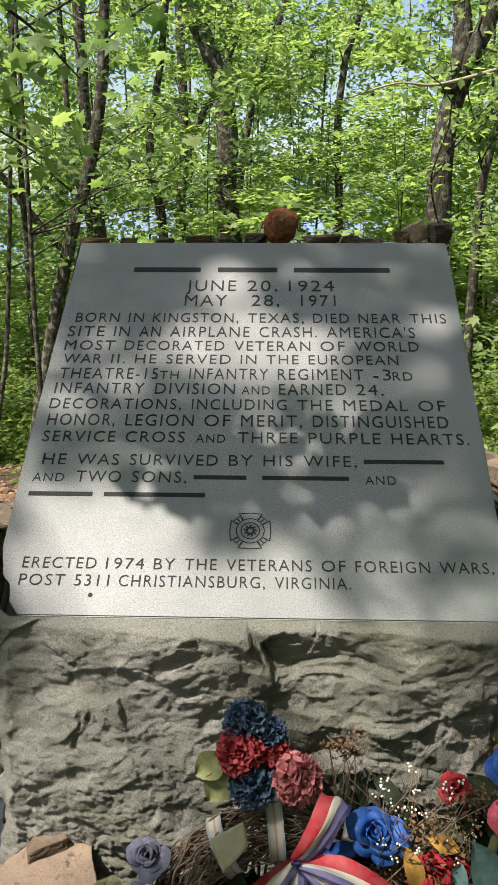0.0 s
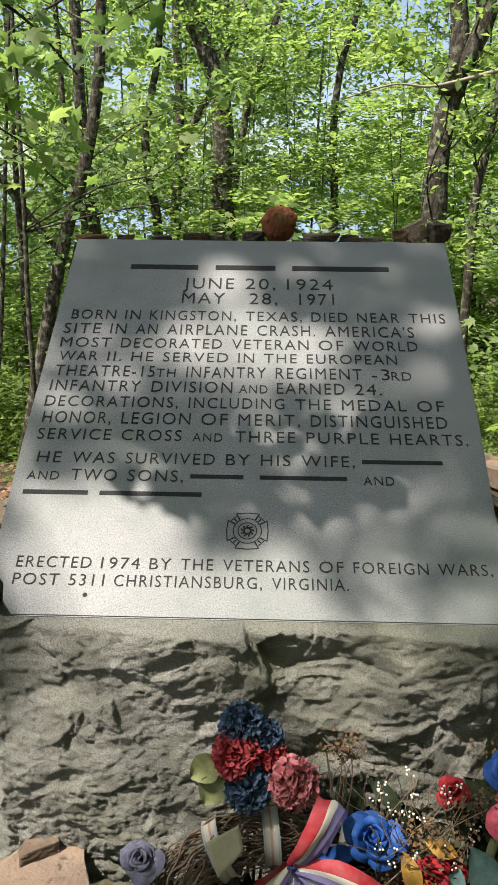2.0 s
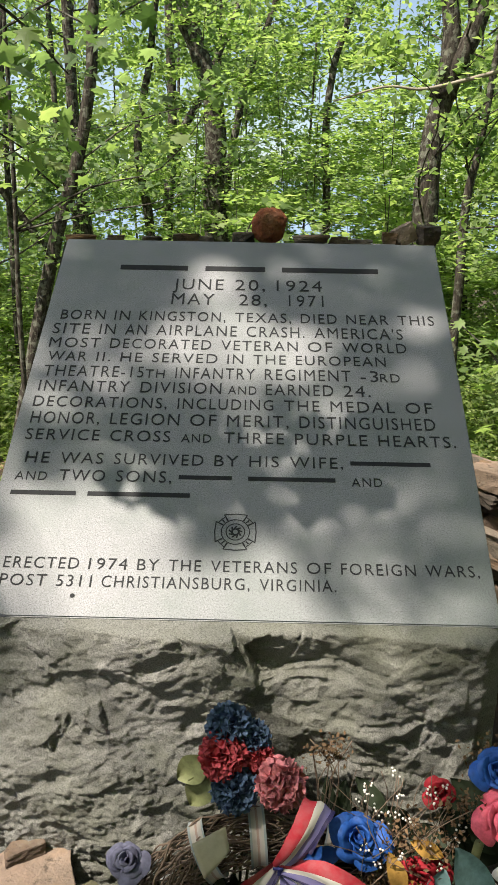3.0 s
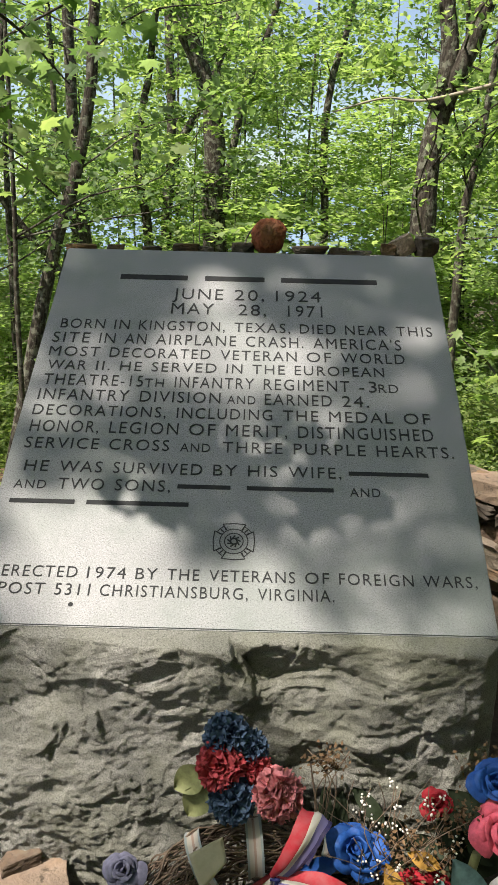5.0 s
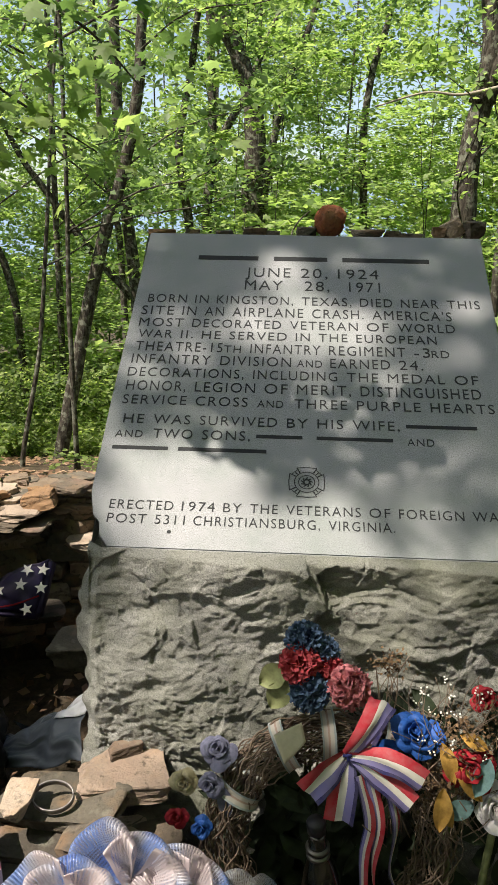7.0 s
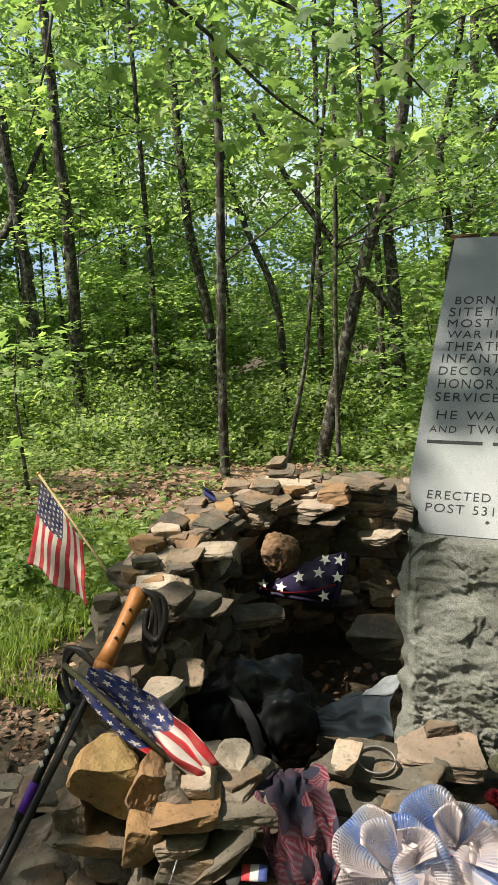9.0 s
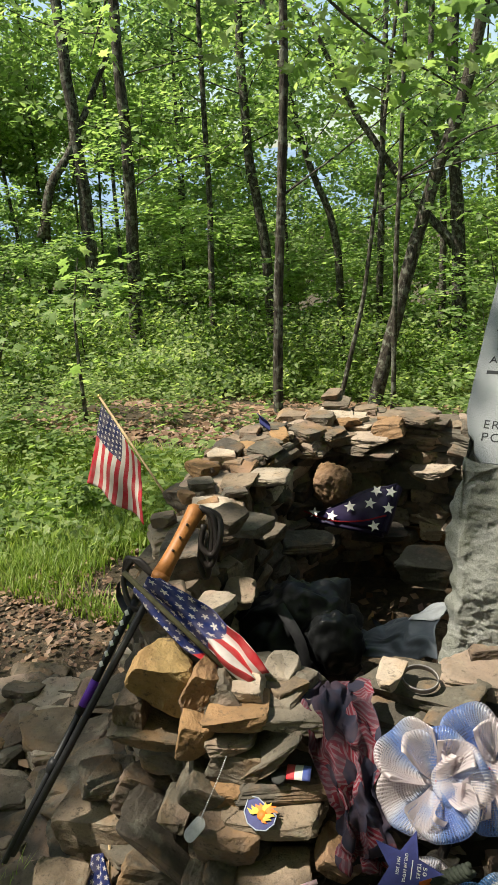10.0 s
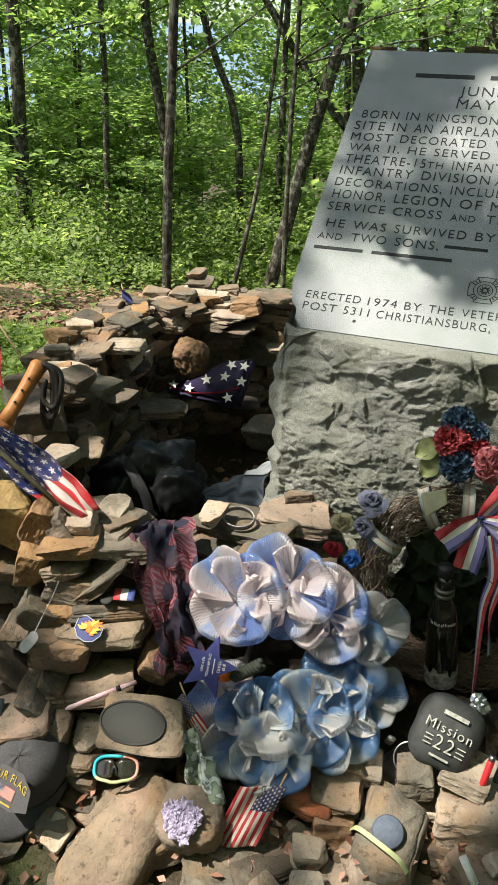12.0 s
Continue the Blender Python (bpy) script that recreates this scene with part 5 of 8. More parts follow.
SHADE_FILLER = plain("shade_filler_leaf", (0.022, 0.034, 0.016), 0.7, 0.4, 60)
PETAL_BLUE = plain("silk_dusty_blue", (0.07, 0.12, 0.2), 0.7, 0.4, 120)
PETAL_ROYAL = plain("silk_royal_blue", (0.014, 0.085, 0.33), 0.6, 0.35, 90)
PETAL_WHITE = plain("silk_white", (0.78, 0.74, 0.74), 0.7, 0.2, 70)
PETAL_GREY = plain("silk_slate", (0.13, 0.135, 0.2), 0.7, 0.35, 90)
PETAL_CREAM = plain("silk_cream", (0.4, 0.34, 0.2), 0.7, 0.3, 80)
LEAF_GOLD = plain("silk_gold_leaf", (0.42, 0.24, 0.06), 0.65, 0.4, 60)
LEAF_TEAL = plain("silk_teal_leaf", (0.12, 0.22, 0.22), 0.65, 0.4, 60)
LEAF_OLIVE = plain("silk_olive_leaf", (0.19, 0.21, 0.095), 0.65, 0.4, 60)
BLACK = plain("black_plastic", (0.018, 0.018, 0.02), 0.45, 0.4, 70)
BLACK_CLOTH = plain("black_nylon", (0.016, 0.017, 0.018), 0.36, 0.5, 25, relief=0.5, dist=0.004)
CAP_PATCH = plain("charcoal_twill", (0.085, 0.08, 0.085), 0.85, 0.2, 200)
CAP_CLOTH = plain("faded_black_cotton", (0.05, 0.049, 0.052), 0.9, 0.3, 300)
LEATHER = plain("tan_leather", (0.4, 0.16, 0.05), 0.5, 0.35, 60, relief=0.4)
LEATHER_DARK = plain("dark_leather", (0.03, 0.024, 0.022), 0.5, 0.4, 60)
PURPLE = plain("purple_tape", (0.13, 0.03, 0.4), 0.4, 0.2, 60)
WHITE = plain("white_paint", (0.75, 0.73, 0.68), 0.6, 0.15, 80)
STEEL = plain("dull_steel", (0.5, 0.5, 0.5), 0.35, 0.2, 120, metal=1.0)
PAPER = plain("cream_card", (0.44, 0.41, 0.28), 0.85, 0.15, 60)
WOOD = plain("stick_wood", (0.42, 0.3, 0.17), 0.8, 0.3, 80)
NAVY = plain("navy_paint", (0.025, 0.03, 0.13), 0.6, 0.25, 90)
CHALK = plain("hand_painted_white", (0.42, 0.42, 0.38), 0.8, 0.5, 160)
SLATE = plain("painted_dark_stone", (0.042, 0.044, 0.044), 0.65, 0.35, 45, relief=0.35, dist=0.002)
PLAQUE = plain("dark_plaque", (0.032, 0.032, 0.029), 0.75, 0.35, 70)
BAG = plain("slate_plastic_bag", (0.085, 0.1, 0.12), 0.5, 0.25, 14, relief=0.4, dist=0.006)
AMETHYST = plain("amethyst", (0.46, 0.4, 0.55), 0.35, 0.6, 160, relief=0.9, dist=0.004, spec=0.6)
YELLOW = plain("yellow_thread", (0.5, 0.36, 0.06), 0.7, 0.25, 90)
ORANGE = plain("orange_thread", (0.7, 0.16, 0.02), 0.6, 0.25, 90)
RED = plain("red_plastic", (0.6, 0.03, 0.04), 0.4, 0.15, 60)
PINKPEN = plain("pink_plastic", (0.75, 0.5, 0.53), 0.35, 0.12, 60)
AQUA = plain("aqua_plastic", (0.03, 0.42, 0.5), 0.35, 0.15, 60)
RUBBER = plain("lime_rubber_band", (0.36, 0.4, 0.2), 0.6, 0.15, 60)
DISC = plain("blue_grey_disc", (0.075, 0.092, 0.125), 0.7, 0.25, 90)


def camo_material():
    m, nt, b, vec = base("camouflage_print", 0.6, 0.3)
    n = noise_node(nt, vec, 55, 2, 0.4)
    r = nt.nodes.new("ShaderNodeValToRGB")
    r.color_ramp.interpolation = "CONSTANT"
    for p, c in ((0.46, (0.14, 0.17, 0.15)), (0.53, (0.4, 0.44, 0.42)), (0.58, (0.55, 0.58, 0.58))):
        e = r.color_ramp.elements.new(p)
        e.color = (*c, 1)
    r.color_ramp.elements[0].color = (0.22, 0.26, 0.19, 1)
    nt.links.new(n, r.inputs[0])
    nt.links.new(r.outputs[0], b.inputs["Base Color"])
    bump(nt, b, noise_node(nt, vec, 20), 0.5, 0.006)
    return m


CAMO = camo_material()


def glass_material(name, c, rough):
    m, nt, b, vec = base(name, rough, 0.5)
    b.inputs["Base Color"].default_value = (*c, 1)
    b.inputs["Transmission Weight"].default_value = 0.35
    b.inputs["Coat Weight"].default_value = 0.6
    nt.links.new(ramp(nt, noise_node(nt, vec, 40), (0.3, 0.04), (0.75, 0.22)), b.inputs["Roughness"])
    return m


BOTTLE_GLASS = glass_material("dark_bottle_glass", (0.012, 0.014, 0.01), 0.12)
FOIL = plain("dull_foil", (0.16, 0.15, 0.13), 0.35, 0.3, 90, metal=0.8)
LENS = glass_material("smoked_lens", (0.03, 0.025, 0.02), 0.1)


def facing(at, normal=(0.0, -0.72, 0.69), spin=0.0):
    """A pose at a place whose z axis is normal and whose y axis leans upward."""
    n = Vector(normal).normalized()
    up = Vector((0, 0.35, 0.94))
    y = (up - n * up.dot(n)).normalized()
    x = y.cross(n)
    m = Matrix((x, y, n)).transposed().to_4x4()
    return Matrix.Translation(at) @ m @ pose(0, 0, 0, 0, 0, spin)


def add(bm, other):
    me = bpy.data.meshes.new("tmp")
    other.to_mesh(me)
    other.free()
    bm.from_mesh(me)
    bpy.data.meshes.remove(me)


def petal(bm, a, lift, length, width, cup, ripple, m, seed):
    """One fan-shaped petal with a crimped, frayed rim, growing from the middle at angle a and rising by lift degrees."""
    nz = Vector((seed * 1.7, seed * 0.6, seed * 2.3))

    def fn(u, v):
        e = v - 0.5
        w = width * (0.15 + 1.15 * u ** 1.3) * e
        r = length * u * (1 - 0.32 * e * e - (0.09 * abs(math.sin(v * 15 + seed)) if u > 0.8 else 0))
        z = ripple * u * u * (0.5 * math.sin(v * 13 + seed * 1.9) + 1.1 * noise.noise(Vector((v * 4, u * 2, 0)) + nz)) + cup * e * e * length * 0.5
        el = radians(lift + 22 * u * u * math.sin(seed * 2.7))
        p = Vector((r * math.cos(el) - z * math.sin(el), w, r * math.sin(el) + z * math.cos(el)))
        return m @ (Matrix.Rotation(a, 3, "Z") @ p)
    add(bm, sheet(fn, 6, 20))


def bloom(parent, at, r, material, normal, label, name, rings, cup, ripple, width):
    """A silk flower: a small core with its petals."""
    bm = bmesh.new()
    bmesh.ops.create_icosphere(bm, subdivisions=2, radius=r * 0.2)
    core = part(name, bm, material, parent, label, m=facing(at, normal))
    k = 0
    for ring, (n, lift, f) in enumerate(rings):
        for i in range(n):
            bm = bmesh.new()
            petal(bm, (i + 0.47 * ring + 0.2 * math.sin(k)) * math.tau / n, lift + 6 * math.sin(k * 2.1), r * f, r * width * (0.6 + 0.4 * f), cup, r * ripple, Matrix(), k + at[0] * 90)
            part("petal", bm, material, core)
            k += 1
    return core


def carnation(parent, at, r, material, normal=(0, -0.75, 0.65), label="", name="carnation"):
    return bloom(parent, at, r, material, normal, label, name, ((7, 0, 1.0), (7, 20, 1.0), (7, 40, 0.95), (6, 58, 0.9), (5, 78, 0.85)), 0.3, 0.3, 0.95)


def rose(parent, at, r, material, normal=(0, -0.7, 0.7), label="", name="rose"):
    """A silk rose: cups of overlapping petals with rolled rims round a tight spiral."""
    bm = bmesh.new()
    bmesh.ops.create_icosphere(bm, subdivisions=2, radius=r * 0.14, matrix=Matrix.Translation((0, 0, r * 0.3)))
    core = part(name, bm, material, parent, label, m=facing(at, normal))
    k = 0
    for n, rad, high, flare in ((5, 0.66, 0.4, 0.5), (4, 0.56, 0.62, 0.42), (4, 0.43, 0.85, 0.28), (3, 0.3, 0.95, 0.14), (2, 0.15, 1.0, 0.05)):
        for i in range(n):
            mid = (i + 0.37 * k) * math.tau / n + 0.3 * math.sin(k * 1.7 + at[0] * 50)
            span = 1.45 * math.tau / n if n > 2 else 3.6
            tip = 1 + 0.12 * math.sin(k * 2.9 + at[2] * 40)

            def fn(u, v):
                e = 2 * v - 1
                edge = 0.92 - 0.42 * e ** 4 - 0.12 * e * e + 0.2 * (1 - abs(e)) ** 3
                q = Vector((u * 2.5, v * 3.0, k * 4.1 + at[0] * 30))
                rr = r * (rad * (0.25 + 0.75 * math.sin(min(1, u * 1.2) * math.pi / 2)) + flare * u ** 3 * edge * (0.75 + 0.5 * math.sin(k * 2.3 + at[0] * 70)) + 0.16 * u * noise.noise(q) + 0.06 * v)
                zz = r * (high * tip * edge * math.sin(u * math.pi * 0.58) / 0.968 - 0.3 * flare * u ** 5 + 0.14 * u * noise.noise(q + Vector((5, 5, 5)))) - 0.1 * r
                a = mid + span * (v - 0.5)
                return Vector((rr * math.cos(a), rr * math.sin(a), zz))
            part("petal", sheet(fn, 9, 10), material, core, m=Matrix())
            k += 1
    return core


def blade(parent, at, length, width, material, normal, spin, bend=0.3, name="leaf", label=""):
    """A pointed leaf with a fold along its midrib."""
    def fn(u, v):
        w = width * math.sin(math.pi * min(1, u * 0.98 + 0.02)) ** 0.8 * (v - 0.5)
        return Vector((length * u, w, abs(v - 0.5) * width * 0.35 - bend * length * u * u + 0.03 * length * math.sin(9 * u + at[0] * 40)))
    return part(name, sheet(fn, 8, 4), material, parent, label, m=facing(at, normal, spin))


def strip(points, width, side, material, parent, name, label="", twist=0.0, m=None, pinch=1.0):
    """A ribbon along points; side is the way across it, pinch its gathered width at the start."""
    c = curve_points(points, 8)
    s0 = Vector(side).normalized()
    n = len(c) - 1

    def fn(u, v):
        t = u * n
        i = min(int(t), n - 1)
        p = c[i].lerp(c[i + 1], t - i)
        d = (c[i + 1] - c[i]).normalized()
        s = (s0 - d * s0.dot(d)).normalized()
        s = Matrix.Rotation(twist * u, 3, d) @ s
        w = width * (pinch + (1 - pinch) * min(1.0, 2.2 * u))
        return p + s * w * (v - 0.5) + d.cross(s) * 0.12 * width * (math.sin(v * math.pi) + (1 - pinch) * math.sin(v * 9 + 5 * u))
    return part(name, sheet(fn, n * 2, 6), material, parent, label, m=m)


def stars(parent, m, spots, r, material):
    for x, y, z, a in spots:
        bm = bmesh.new()
        bm.faces.new([bm.verts.new(((r if k % 2 == 0 else r * 0.42) * math.cos(a + k * math.pi / 5), (r if k % 2 == 0 else r * 0.42) * math.sin(a + k * math.pi / 5), 0)) for k in range(10)])
        part("star", bm, material, parent, smooth=False, m=m @ pose(x, y, z))


# carnations in front of the split granite
bouquet = thing("carnation_bouquet", "faded silk carnations in dusty blue, coral and pink against the granite", "flowers")
carnation(bouquet, (-0.006, 1.16, 0.612), 0.041, PETAL_CORAL, label="coral red silk carnation")
carnation(bouquet, (0.085, 1.13, 0.584), 0.042, PETAL_PINK, (0.25, -0.8, 0.5), "salmon pink silk carnation")
carnation(bouquet, (0.002, 1.19, 0.645), 0.039, PETAL_BLUE, (-0.05, -0.6, 0.8), "dusty blue silk carnation")
carnation(bouquet, (0.04, 1.19, 0.622), 0.032, PETAL_BLUE, (0.15, -0.6, 0.8), "dusty blue silk carnation")
carnation(bouquet, (0.012, 1.14, 0.566), 0.04, PETAL_BLUE, (0.05, -0.85, 0.4), "dusty blue silk carnation")
carnation(bouquet, (0.05, 1.17, 0.6), 0.027, PETAL_CORAL, (0.1, -0.8, 0.5), "red silk carnation")
blade(bouquet, (-0.03, 1.17, 0.6), 0.07, 0.05, LEAF_OLIVE, (-0.2, -0.9, 0.4), 215, name="leaf")
blade(bouquet, (-0.03, 1.17, 0.57), 0.07, 0.05, LEAF_OLIVE, (-0.2, -0.9, 0.3), 240, name="leaf")
for x, z in ((0.0, 0.6), (0.05, 0.58), (0.02, 0.54)):
    part("stem", tube(curve_points([(x, 1.2, z), (x * 0.6 + 0.01, 1.2, z - 0.18), (0.01, 1.18, 0.15)], 4), 0.003, 6), LEAF_OLIVE, bouquet)

# grapevine wreath
vine_wreath = thing("grapevine_wreath", "round grapevine twig wreath with striped bands and a tricolour bow", "wreath")
RING = Matrix.Translation((0.062, 1.105, 0.262)) @ pose(0, 0, 0, 78, 0, 4)
bm = bmesh.new()
rw = np.random.default_rng(31)
for i in range(480):
    a0, span = rw.uniform(0, math.tau), rw.uniform(0.3, 1.6)
    ph, pr = rw.uniform(0, math.tau), 0.042 * math.sqrt(rw.uniform(0.1, 1.15))
    turns = rw.choice((-1, 1)) * rw.uniform(0.8, 3.5)
    pts = []
    for k in range(26):
        a = a0 + span * k / 25
        q = ph + turns * span * k / 25
        rr = 0.21 + pr * math.cos(q) + 0.006 * math.sin(9 * a + i) + 0.003 * math.sin(31 * a + 2 * i)
        pts.append(RING @ Vector((rr * math.cos(a), rr * math.sin(a), pr * math.sin(q))))
    add(bm, tube(pts, rw.uniform(0.0009, 0.0019), 5))
part("vines", bm, TWIG, vine_wreath, "brown twisted grapevine twigs")["kind"] = "stuff"
for a in (2.02, 2.62, 1.62, 1.1):
    pts = []
    for k in range(17):
        q = k * math.tau / 16
        rr = 0.21 + 0.05 * math.cos(q)
        pts.append(RING @ Vector((rr * math.cos(a), rr * math.sin(a), 0.05 * math.sin(q))))
    side = RING.to_3x3() @ Vector((-math.sin(a), math.cos(a), 0))
    strip(pts, 0.027, side, BAND, vine_wreath, "band", "striped woven band")
card = sheet(lambda u, v: Vector((0.055 * (u - 0.5) + 0.012 * (v - 0.5), 0.045 * (v - 0.5) * (1.2 - 0.5 * u), 0.009 * math.sin(3 * u + 2 * v))), 8, 8, 0.0006)
part("card", card, PAPER, vine_wreath, "small blank cream card", m=facing((-0.021, 1.085, 0.497), (0, -0.8, 0.5), 34))
part("bow_knot", block(0.022, 0.018, 0.024, 0.007), NAVY, vine_wreath, m=facing((0.083, 1.055, 0.492)))
TRICOLOUR = "red, white and blue striped ribbon"
strip([(0.083, 1.06, 0.495), (0.098, 1.04, 0.535), (0.12, 1.045, 0.572), (0.134, 1.065, 0.586), (0.142, 1.09, 0.572), (0.11, 1.075, 0.51)], 0.05, (-0.8, -0.1, 0.5), RIBBON, vine_wreath, "bow_loop", TRICOLOUR, pinch=0.5)
strip([(0.085, 1.055, 0.492), (0.128, 1.03, 0.508), (0.17, 1.012, 0.506), (0.208, 1.0, 0.488)], 0.046, (0.3, 0.2, 0.9), RIBBON, vine_wreath, "bow_tail", TRICOLOUR, pinch=0.35)
strip([(0.085, 1.06, 0.487), (0.122, 1.035, 0.478), (0.158, 1.02, 0.458), (0.192, 1.005, 0.434)], 0.044, (0.45, 0.2, 0.75), RIBBON, vine_wreath, "bow_tail", TRICOLOUR, pinch=0.35)
strip([(0.081, 1.06, 0.492), (0.056, 1.04, 0.477), (0.032, 1.03, 0.455), (0.008, 1.025, 0.43)], 0.055, (-0.7, 0.1, 0.7), RIBBON, vine_wreath, "bow_tail", TRICOLOUR, pinch=0.35)
strip([(0.081, 1.06, 0.49), (0.076, 1.04, 0.455), (0.07, 1.025, 0.415), (0.065, 1.02, 0.375)], 0.054, (-0.95, 0.1, 0.1), RIBBON, vine_wreath, "bow_tail", TRICOLOUR, pinch=0.45)
for x, end, twist in ((0.112, 0.04, 1.6), (0.13, 0.16, 2.4), (0.16, 0.22, -1.4)):
    strip([(x - 0.01, 1.045, 0.46), (x + 0.012, 1.03, 0.37), (x + 0.005, 1.03, 0.27), (x + 0.02, 1.02, end)], 0.022, (0.9, 0.3, 0.1), RIBBON, vine_wreath, "bow_tail", "narrow hanging striped ribbon", twist)

# silk flower spray
spray = thing("silk_flower_spray", "silk roses in blue, red and white, gold leaves, dark shadow filler", "flowers")
rose(spray, (0.205, 1.085, 0.525), 0.039, PETAL_ROYAL, (-0.1, -0.75, 0.65), "royal blue silk rose")
rose(spray, (0.3, 1.06, 0.47), 0.040, PETAL_RED, (0.0, -0.85, 0.5), "red silk rose")
rose(spray, (0.352, 1.05, 0.395), 0.043, PETAL_WHITE, (-0.05, -0.85, 0.5), "white silk rose")
rose(spray, (0.335, 1.13, 0.565), 0.023, PETAL_RED, (0.0, -0.6, 0.8), "red silk rose")
rose(spray, (0.425, 1.08, 0.56), 0.043, PETAL_ROSE, (0.0, -0.75, 0.65), "pink silk rose")
rose(spray, (0.42, 1.12, 0.615), 0.034, PETAL_ROYAL, (0.0, -0.6, 0.8), "royal blue silk rose")
rose(spray, (0.43, 1.03, 0.47), 0.039, PETAL_WHITE, (0.1, -0.8, 0.5), "white silk rose")
for x, y, z, ln, w, mt, sp in ((0.245, 1.05, 0.53, 0.075, 0.03, LEAF_GOLD, -70), (0.27, 1.04, 0.49, 0.08, 0.032, LEAF_GOLD, -50), (0.25, 1.03, 0.45, 0.075, 0.035, LEAF_GOLD, -95), (0.24, 1.03, 0.43, 0.06, 0.03, LEAF_GOLD, -60),
                               (0.28, 1.06, 0.54, 0.06, 0.026, LEAF_GOLD, -25), (0.345, 1.055, 0.535, 0.125, 0.06, LEAF_TEAL, -62), (0.33, 1.05, 0.5, 0.07, 0.04, LEAF_TEAL, -110), (0.31, 1.04, 0.41, 0.06, 0.035, LEAF_TEAL, 200),
                               (0.18, 1.08, 0.5, 0.06, 0.03, PETAL_ROYAL, 190), (0.38, 1.07, 0.47, 0.06, 0.035, LEAF_OLIVE, -80), (0.4, 1.05, 0.43, 0.07, 0.04, LEAF_TEAL, -30)):
    blade(spray, (x, y, z), ln, w, mt, (0.1, -0.8, 0.55), sp)
for k in range(64):
    a = rw.uniform(-0.9, 0.9)
    b0 = Vector((rw.uniform(0.2, 0.38), rw.uniform(1.04, 1.14), rw.uniform(0.42, 0.55)))
    e0 = b0 + Vector((0.09 * math.sin(a), rw.uniform(-0.04, 0.03), 0.09 * math.cos(a)))
    tw = part("twig", tube(curve_points([b0, b0.lerp(e0, 0.5) + Vector((rw.uniform(-0.012, 0.012), 0, 0)), e0], 3), 0.0007, 4), TWIG, spray)
    if k % 3 == 0:
        bm = bmesh.new()
        for _ in range(5):
            q = e0 + Vector(rw.uniform(-0.008, 0.008, 3))
            bmesh.ops.create_icosphere(bm, subdivisions=1, radius=0.0021, matrix=Matrix.Translation(q))
        part("blossom", bm, WHITE, tw, "tiny white dried blossom")
part("stem", tube(curve_points([(0.3, 1.1, 0.45), (0.29, 1.12, 0.3), (0.3, 1.12, 0.05)], 5), 0.008, 6), LEAF_OLIVE, spray)
part("stem", tube(curve_points([(0.4, 1.1, 0.5), (0.38, 1.12, 0.3), (0.36, 1.12, 0.05)], 5), 0.008, 6), LEAF_OLIVE, spray)
# near-black leaves added behind wreath and flowers to stand for the shadow there
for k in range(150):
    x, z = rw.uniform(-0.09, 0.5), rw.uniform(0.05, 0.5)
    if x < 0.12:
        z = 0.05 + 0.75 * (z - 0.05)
    blade(spray, (x, 1.13 + 0.05 * rw.uniform(0, 1), z), rw.uniform(0.05, 0.1), rw.uniform(0.025, 0.045), SHADE_FILLER, (rw.uniform(-0.5, 0.5), -0.85, 0.35), rw.uniform(0, 360))
# more of this filler low inside the wreath, darkening its opening
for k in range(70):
    blade(spray, (rw.uniform(-0.13, 0.2), rw.uniform(1.17, 1.2), rw.uniform(0.03, 0.28)), rw.uniform(0.07, 0.11), rw.uniform(0.035, 0.055), SHADE_FILLER, (rw.uniform(-0.5, 0.5), -0.85, 0.35), rw.uniform(0, 360))
dry = thing("dried_bouquet", "brown dried grass and seed heads among the silk flowers", "dried flowers")
for k in range(60):
    b0 = Vector((rw.uniform(0.14, 0.34), rw.uniform(1.02, 1.1), rw.uniform(0.3, 0.42)))
    e0 = b0 + Vector((rw.uniform(-0.06, 0.06), rw.uniform(-0.03, 0.03), rw.uniform(0.03, 0.1)))
    part("grass_stalk", tube([b0, e0], 0.0012, 4), TWIG, dry)

SEED = plain("dried_seed_heads", (0.16, 0.1, 0.055), 0.9, 0.5, 90)
for cx, cy, cz, r, n in ((0.29, 1.07, 0.53, 0.06, 420), (0.17, 1.19, 0.6, 0.03, 160), (0.24, 1.05, 0.44, 0.05, 260), (0.37, 1.1, 0.57, 0.04, 160), (0.42, 1.16, 0.62, 0.035, 120)):
    q = np.array((cx, cy, cz)) + rw.normal(0, r * 0.55, (n, 3)) * np.array((1, 0.5, 0.8))
    leaves("seed_chaff", q, np.full(n, 0.0042), SEED, dry, flat=0.2, seed=int(cx * 900), label="crumbling brown seed heads", kind="stuff")
for k in range(9):
    part("grass_stalk", tube(curve_points([(0.16 + 0.012 * math.sin(k * 2.1), 1.16, 0.46), (0.165 + 0.02 * math.sin(k * 1.3), 1.18, 0.55), (0.17 + 0.035 * math.sin(k * 2.9), 1.19, 0.61 + 0.012 * math.cos(k))], 3), 0.0009, 4), TWIG, dry)

# small buds beside the wreath
buds = thing("silk_rose_stems", "slate-grey and cream silk rose buds leaning on the wreath", "flowers")
rose(buds, (-0.16, 1.11, 0.45), 0.030, PETAL_GREY, (-0.1, -0.6, 0.8), "slate-grey silk rose")
rose(buds, (-0.172, 1.08, 0.4), 0.022, PETAL_GREY, (-0.2, -0.9, 0.3), "slate-grey silk rose")
rose(buds, (-0.222, 1.1, 0.385), 0.025, PETAL_CREAM, (-0.2, -0.8, 0.5), "cream silk rose bud")
rose(buds, (-0.235, 1.07, 0.33), 0.019, PETAL_RED, (-0.2, -0.9, 0.4), "red silk bud")
rose(buds, (-0.19, 1.06, 0.315), 0.019, PETAL_ROYAL, (0, -0.9, 0.4), "blue silk bud")
